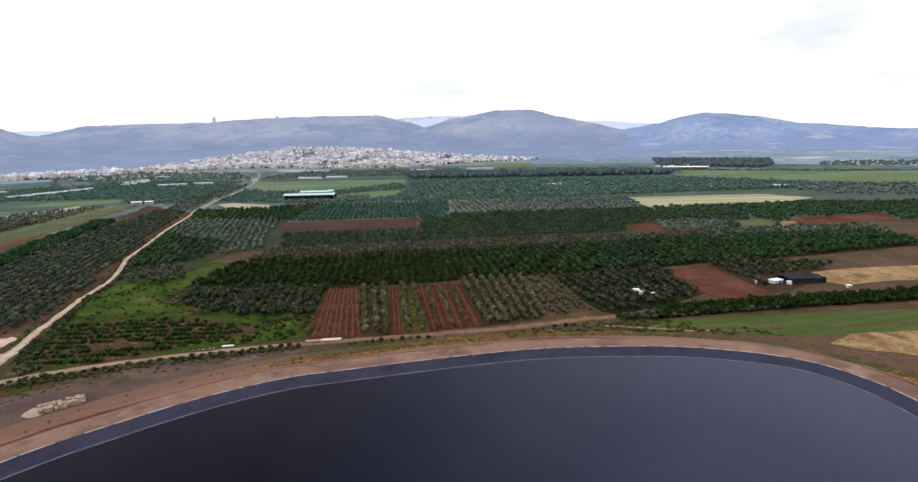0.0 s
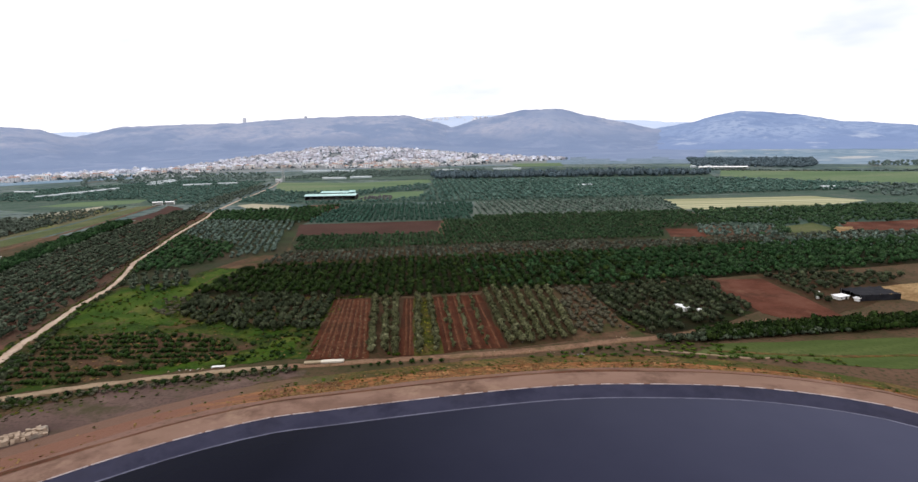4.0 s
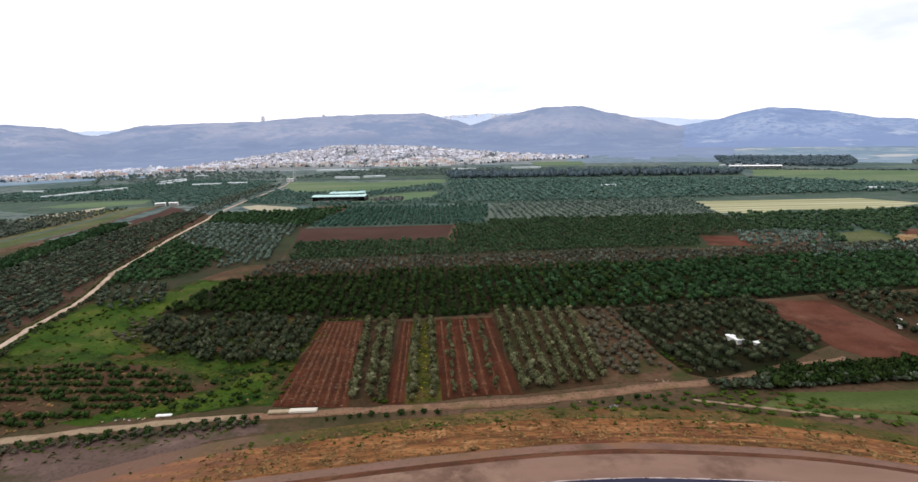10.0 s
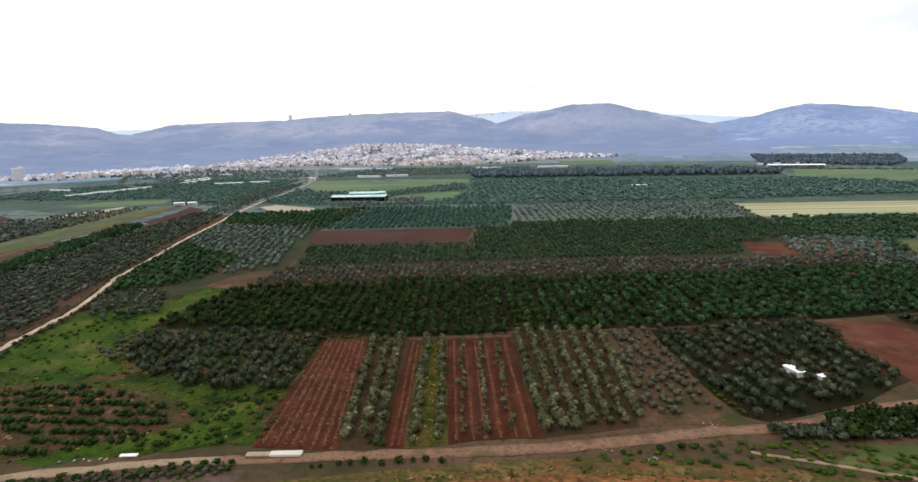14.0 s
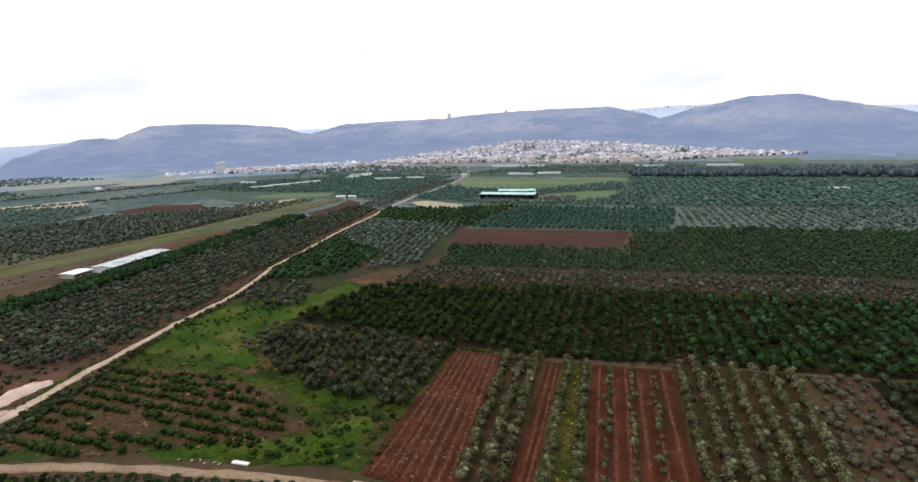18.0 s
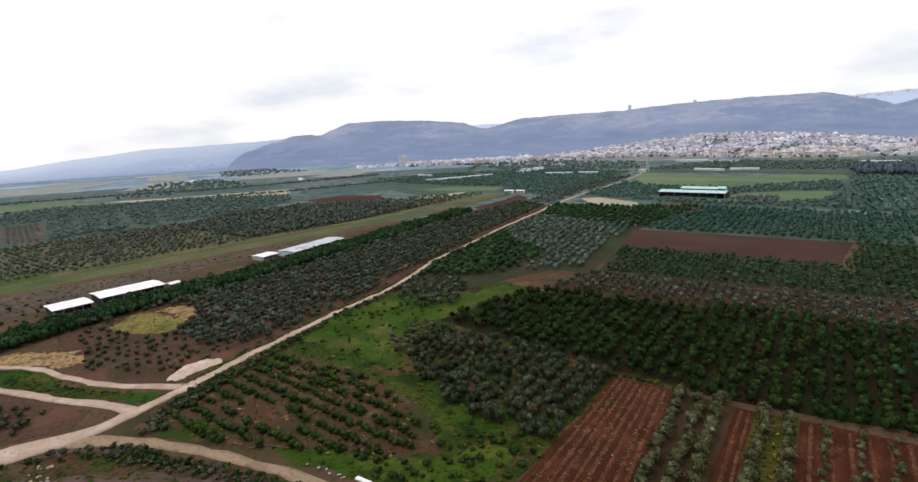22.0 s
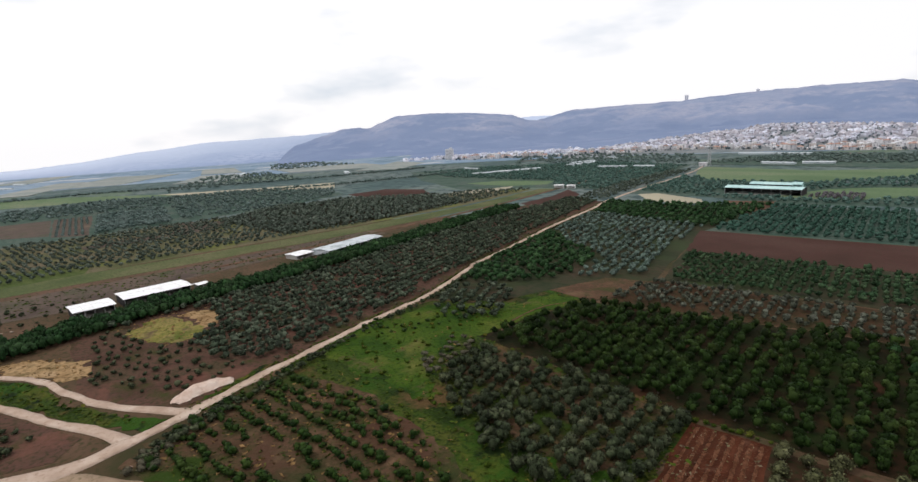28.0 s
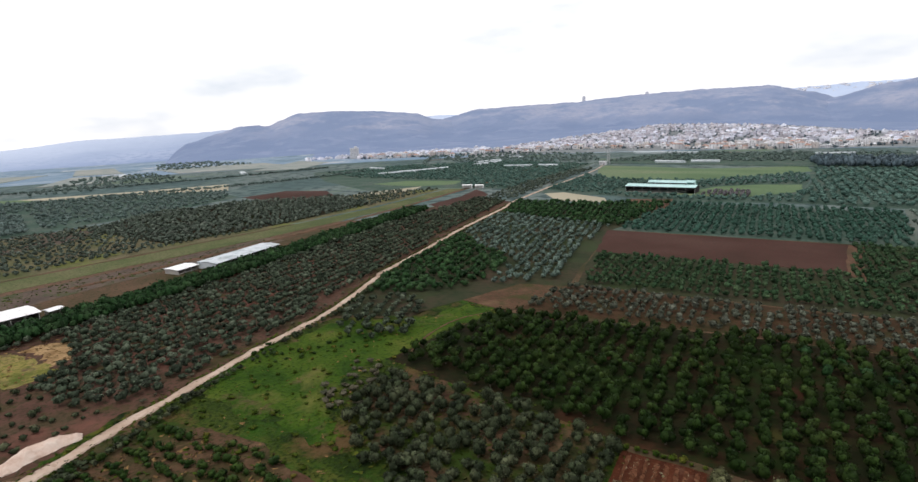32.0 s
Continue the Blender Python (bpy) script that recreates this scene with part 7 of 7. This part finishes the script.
while len(spots) < 2000:
    a = rng.uniform(-45.5, 8.5)
    near = np.interp(a, [-45.5, -43, -39, -33.5, -30.5, -27, -22.4, -13, -8, -3, 2, 8.5], [1124, 1072, 1073, 1028, 1042, 1085, 1085, 1016, 990, 1010, 1090, 1156])
    deep = np.interp(a, [-45.5, -43, -40, -36, -33, -29, -24, -20, -17, -8, -2, 4, 8.5], [60, 80, 36, 40, 90, 210, 330, 420, 560, 520, 330, 130, 40])
    if rng.random() > deep / 560 * (0.4 if a < -30 else 1.0):
        continue
    # lanes and gardens leave gaps between the quarters
    r = near + deep * rng.random() ** 1.1
    p = np.array([r * math.sin(radians(a)), 60 + r * math.cos(radians(a))])
    if noise.noise((p[0] / 48, p[1] / 90, 8.0)) < -0.22 or noise.noise((p[0] / 15, p[1] / 26, 2.0)) < -0.32:
        continue
    if all((p[0] - q[0]) ** 2 + (p[1] - q[1]) ** 2 > 62 for q in spots):
        spots.append(p)
spots.sort(key=lambda p: math.hypot(*p))
for k, (x, y) in enumerate(spots[:280]):
    kind = kinds[k % 10]
    made = kind if k < 10 else copy_thing(kind, Matrix.Identity(4))
    made.matrix_basis = pose(x, y, town_z(x, y) + ground_z(x, y) + 0.4, 0, 0, math.degrees(math.atan2(-x, y)) + rng.uniform(-25, 25))
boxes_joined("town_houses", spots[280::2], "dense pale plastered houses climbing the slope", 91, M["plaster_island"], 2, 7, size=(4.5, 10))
boxes_joined("town_houses_warm", spots[281::2], "dense warm stone houses climbing the slope", 92, M["warm_island"], 2, 7, size=(4.5, 10))
town_trees = np.array([p + rng.normal(0, 11, 2) for p in spots + spots[::2]])


def on_slope(name, material, places, wide, tall, label, seed, z_of):
    ob = thicket(name, material, places, wide, tall, label, seed, 10, 1.2, lobes=2, category="tree")
    v = np.empty(len(ob.data.vertices) * 3, np.float32)
    ob.data.vertices.foreach_get("co", v)
    v = v.reshape(-1, 3)
    v[:, 2] += np.array([z_of(float(a), float(b)) for a, b in v[:, :2]], np.float32)
    ob.data.vertices.foreach_set("co", v.ravel())
    return ob


on_slope("town_trees", M["wood_leaf"], town_trees, 5.5, 5.5, "dark trees between the town's houses", 93, town_z)
# village at the foot of the mesa
village = []
for _ in range(170):
    a = rng.choice([-47.5, -44.5, -42, -38, -35]) + rng.normal(0, 1.6)
    r = rng.normal(1205, 26)
    village.append(np.array([r * math.sin(radians(a)), 60 + r * math.cos(radians(a))]))
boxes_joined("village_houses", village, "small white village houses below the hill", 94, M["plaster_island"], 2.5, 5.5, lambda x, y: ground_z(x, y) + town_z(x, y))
tower = tagged(new("grain_tower"), "tall square pale concrete tower block above the village", "tower")
tower.matrix_basis = pose(-822, 862, ground_z(-822, 862), 0, 0, 40) @ Matrix.Scale(0.7, 4)
part("wall", boxed("wall", M["concrete_pale"], (0, 0, -2, 22, 16, 31)), tower)
part("roof", boxed("roof", M["flat_roof"], (0, 0, 29, 22.6, 16.6, 0.8), (4, 0, 29.8, 7, 7, 4)), tower)
pane = boxed("window", M["pane"], (0, 0, 0, 1.4, 0.2, 1.1))
for f in range(8):
    for s in (-8, -4, 0, 4, 8):
        part("window", pane, tower).matrix_basis = pose(s, -8.05, 2 + f * 3.3)


def ridge_tower(x, y, z, w, h, label):
    root = tagged(new("tower_block"), label, "tower")
    root.matrix_basis = pose(x, y, z, 0, 0, 20)
    part("wall", boxed("wall", M["far_concrete"], (0, 0, 0, w, w * 0.7, h)), root)
    part("roof", boxed("roof", M["far_concrete"], (0, 0, h, w * 0.5, w * 0.4, h * 0.08)), root)
    for f in range(int(h / 6)):
        for s in (-0.25, 0.25):
            part("window", boxed("window", M["pane"], (w * s, -w * 0.35 - 0.05, 3 + f * 6, w * 0.1, 0.3, 1.4)), root)


for a, d, z, w, h in ((-23.95, 2440, 124, 13, 24), (-18.2, 2440, 132, 12, 20), (-21.8, 2450, 130, 22, 6), (-16.6, 2450, 136, 30, 6), (-20.2, 2460, 131, 30, 6)):
    ridge_tower(d * math.sin(radians(a)), 60 + d * math.cos(radians(a)), z - 4, w, h, "pale tower block standing on the ridge")
upland = []
for _ in range(150):
    a = rng.uniform(-11, 5)
    r = rng.uniform(2900, 3040)
    upland.append(np.array([r * math.sin(radians(a)), 60 + r * math.cos(radians(a))]))
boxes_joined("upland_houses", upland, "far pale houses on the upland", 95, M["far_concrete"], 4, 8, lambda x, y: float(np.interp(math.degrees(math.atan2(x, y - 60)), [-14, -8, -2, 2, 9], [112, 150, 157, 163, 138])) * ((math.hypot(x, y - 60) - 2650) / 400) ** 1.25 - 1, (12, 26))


# litter beside the track
rng = np.random.default_rng(41)
for x, y in ((-77.5, 149.2), (-76, 149.8), (-74.6, 149.4), (-73, 150.2), (-71.8, 150.1), (-69.5, 151.2), (-80, 148.6), (-117.5, 135.2), (-118.4, 137.6), (-116.6, 137.2)):
    bm = bmesh.new()
    bmesh.ops.create_grid(bm, x_segments=5, y_segments=4, size=1.0)
    sx, sy = rng.uniform(0.16, 0.36), rng.uniform(0.12, 0.22)
    for v in bm.verts:
        v.co = Vector((v.co.x * sx, v.co.y * sy, 0.12 + 0.16 * noise.noise((v.co.x * 1.7 + x, v.co.y * 1.7, 2.0))))
    bmesh.ops.solidify(bm, geom=bm.faces[:], thickness=0.03)
    made = tagged(new("litter", bm_mesh("litter", bm, M["concrete"] if rng.random() < 0.7 else M["red_tile"])), "crumpled sheet of litter beside the dirt track", "litter", "litter by the track")
    made.matrix_basis = pose(x, y, 0.1, rng.uniform(-10, 10), rng.uniform(-10, 10), rng.uniform(0, 360))


def stones(places, size, label, group, seed):
    """Loose pale stones and lumps lying on the ground."""
    rng = np.random.default_rng(seed)
    for x, y in places:
        bm = bmesh.new()
        bmesh.ops.create_icosphere(bm, subdivisions=1, radius=1.0)
        k = size * rng.uniform(0.6, 1.4)
        for v in bm.verts:
            v.co = Vector((v.co.x * rng.uniform(0.8, 1.2), v.co.y * rng.uniform(0.6, 1.0), max(v.co.z, -0.35) * rng.uniform(0.5, 0.8))) * k
        made = tagged(new("stone", bm_mesh("stone", bm, M["rubble"] if rng.random() < 0.7 else M["concrete"])), label, "stone", group)
        made.matrix_basis = pose(x, y, 0.1 + 0.2 * k, rng.uniform(-8, 8), rng.uniform(-8, 8), rng.uniform(0, 360))


rng = np.random.default_rng(43)
stones([(42 + rng.normal(0, 1.2), 171.5 + rng.normal(0, 0.8)) for _ in range(9)], 0.18, "pale stone lying at the bend of the field track", "stones at the bend", 44)
stones([(-114 + rng.normal(0, 2.2), 118 + rng.normal(0, 0.9)) for _ in range(14)], 0.32, "pale broken stone on bare earth", "stones below the bank", 45)
stones([(-239 + k * 1.4 + rng.normal(0, 0.5), 113 + k * 1.9 + rng.normal(0, 0.5)) for k in range(9)], 0.42, "pale stone along the edge of the tree belt", "stones by the belt", 46)
stones([(-126 + rng.normal(0, 0.7), 151 + rng.normal(0, 0.6)) for _ in range(5)], 0.32, "pale stone beside the road junction", "stones by the junction", 47)
stones([(14 + rng.normal(0, 3.5), 162 + rng.normal(0, 1.0)) for _ in range(9)], 0.16, "small pale stone on the track's edge", "stones by the track", 48)

# a heap of grey sacks and sheeting beside the track
heap = tagged(new("rubbish_heap"), "heap of grey-blue sheeting and sacks beside the track", "heap")
heap.matrix_basis = pose(27, 159, 0.05) @ Matrix.Scale(0.5, 4)
rng = np.random.default_rng(49)
for k in range(9):
    bm = bmesh.new()
    bmesh.ops.create_icosphere(bm, subdivisions=2, radius=0.5)
    for v in bm.verts:
        v.co = Vector((v.co.x * 1.3, v.co.y, max(v.co.z, -0.3) * 0.7)) * (1 + 0.3 * noise.noise(v.co * 3 + Vector((k, 0, 0))))
    p = part("sack", bm_mesh("sack", bm, M["liner_sheet"] if k % 3 else M["net"]), heap)
    p.matrix_basis = pose(rng.normal(0, 0.8), rng.normal(0, 0.5), 0.12 + 0.3 * (k > 5), 0, 0, rng.uniform(0, 360))

# ---- from paces to metres ----
for ob in scene.objects:
    if ob.parent is None and ob.type not in ("CAMERA", "LIGHT"):
        ob.matrix_basis = Matrix.Scale(PACE, 4) @ ob.matrix_basis
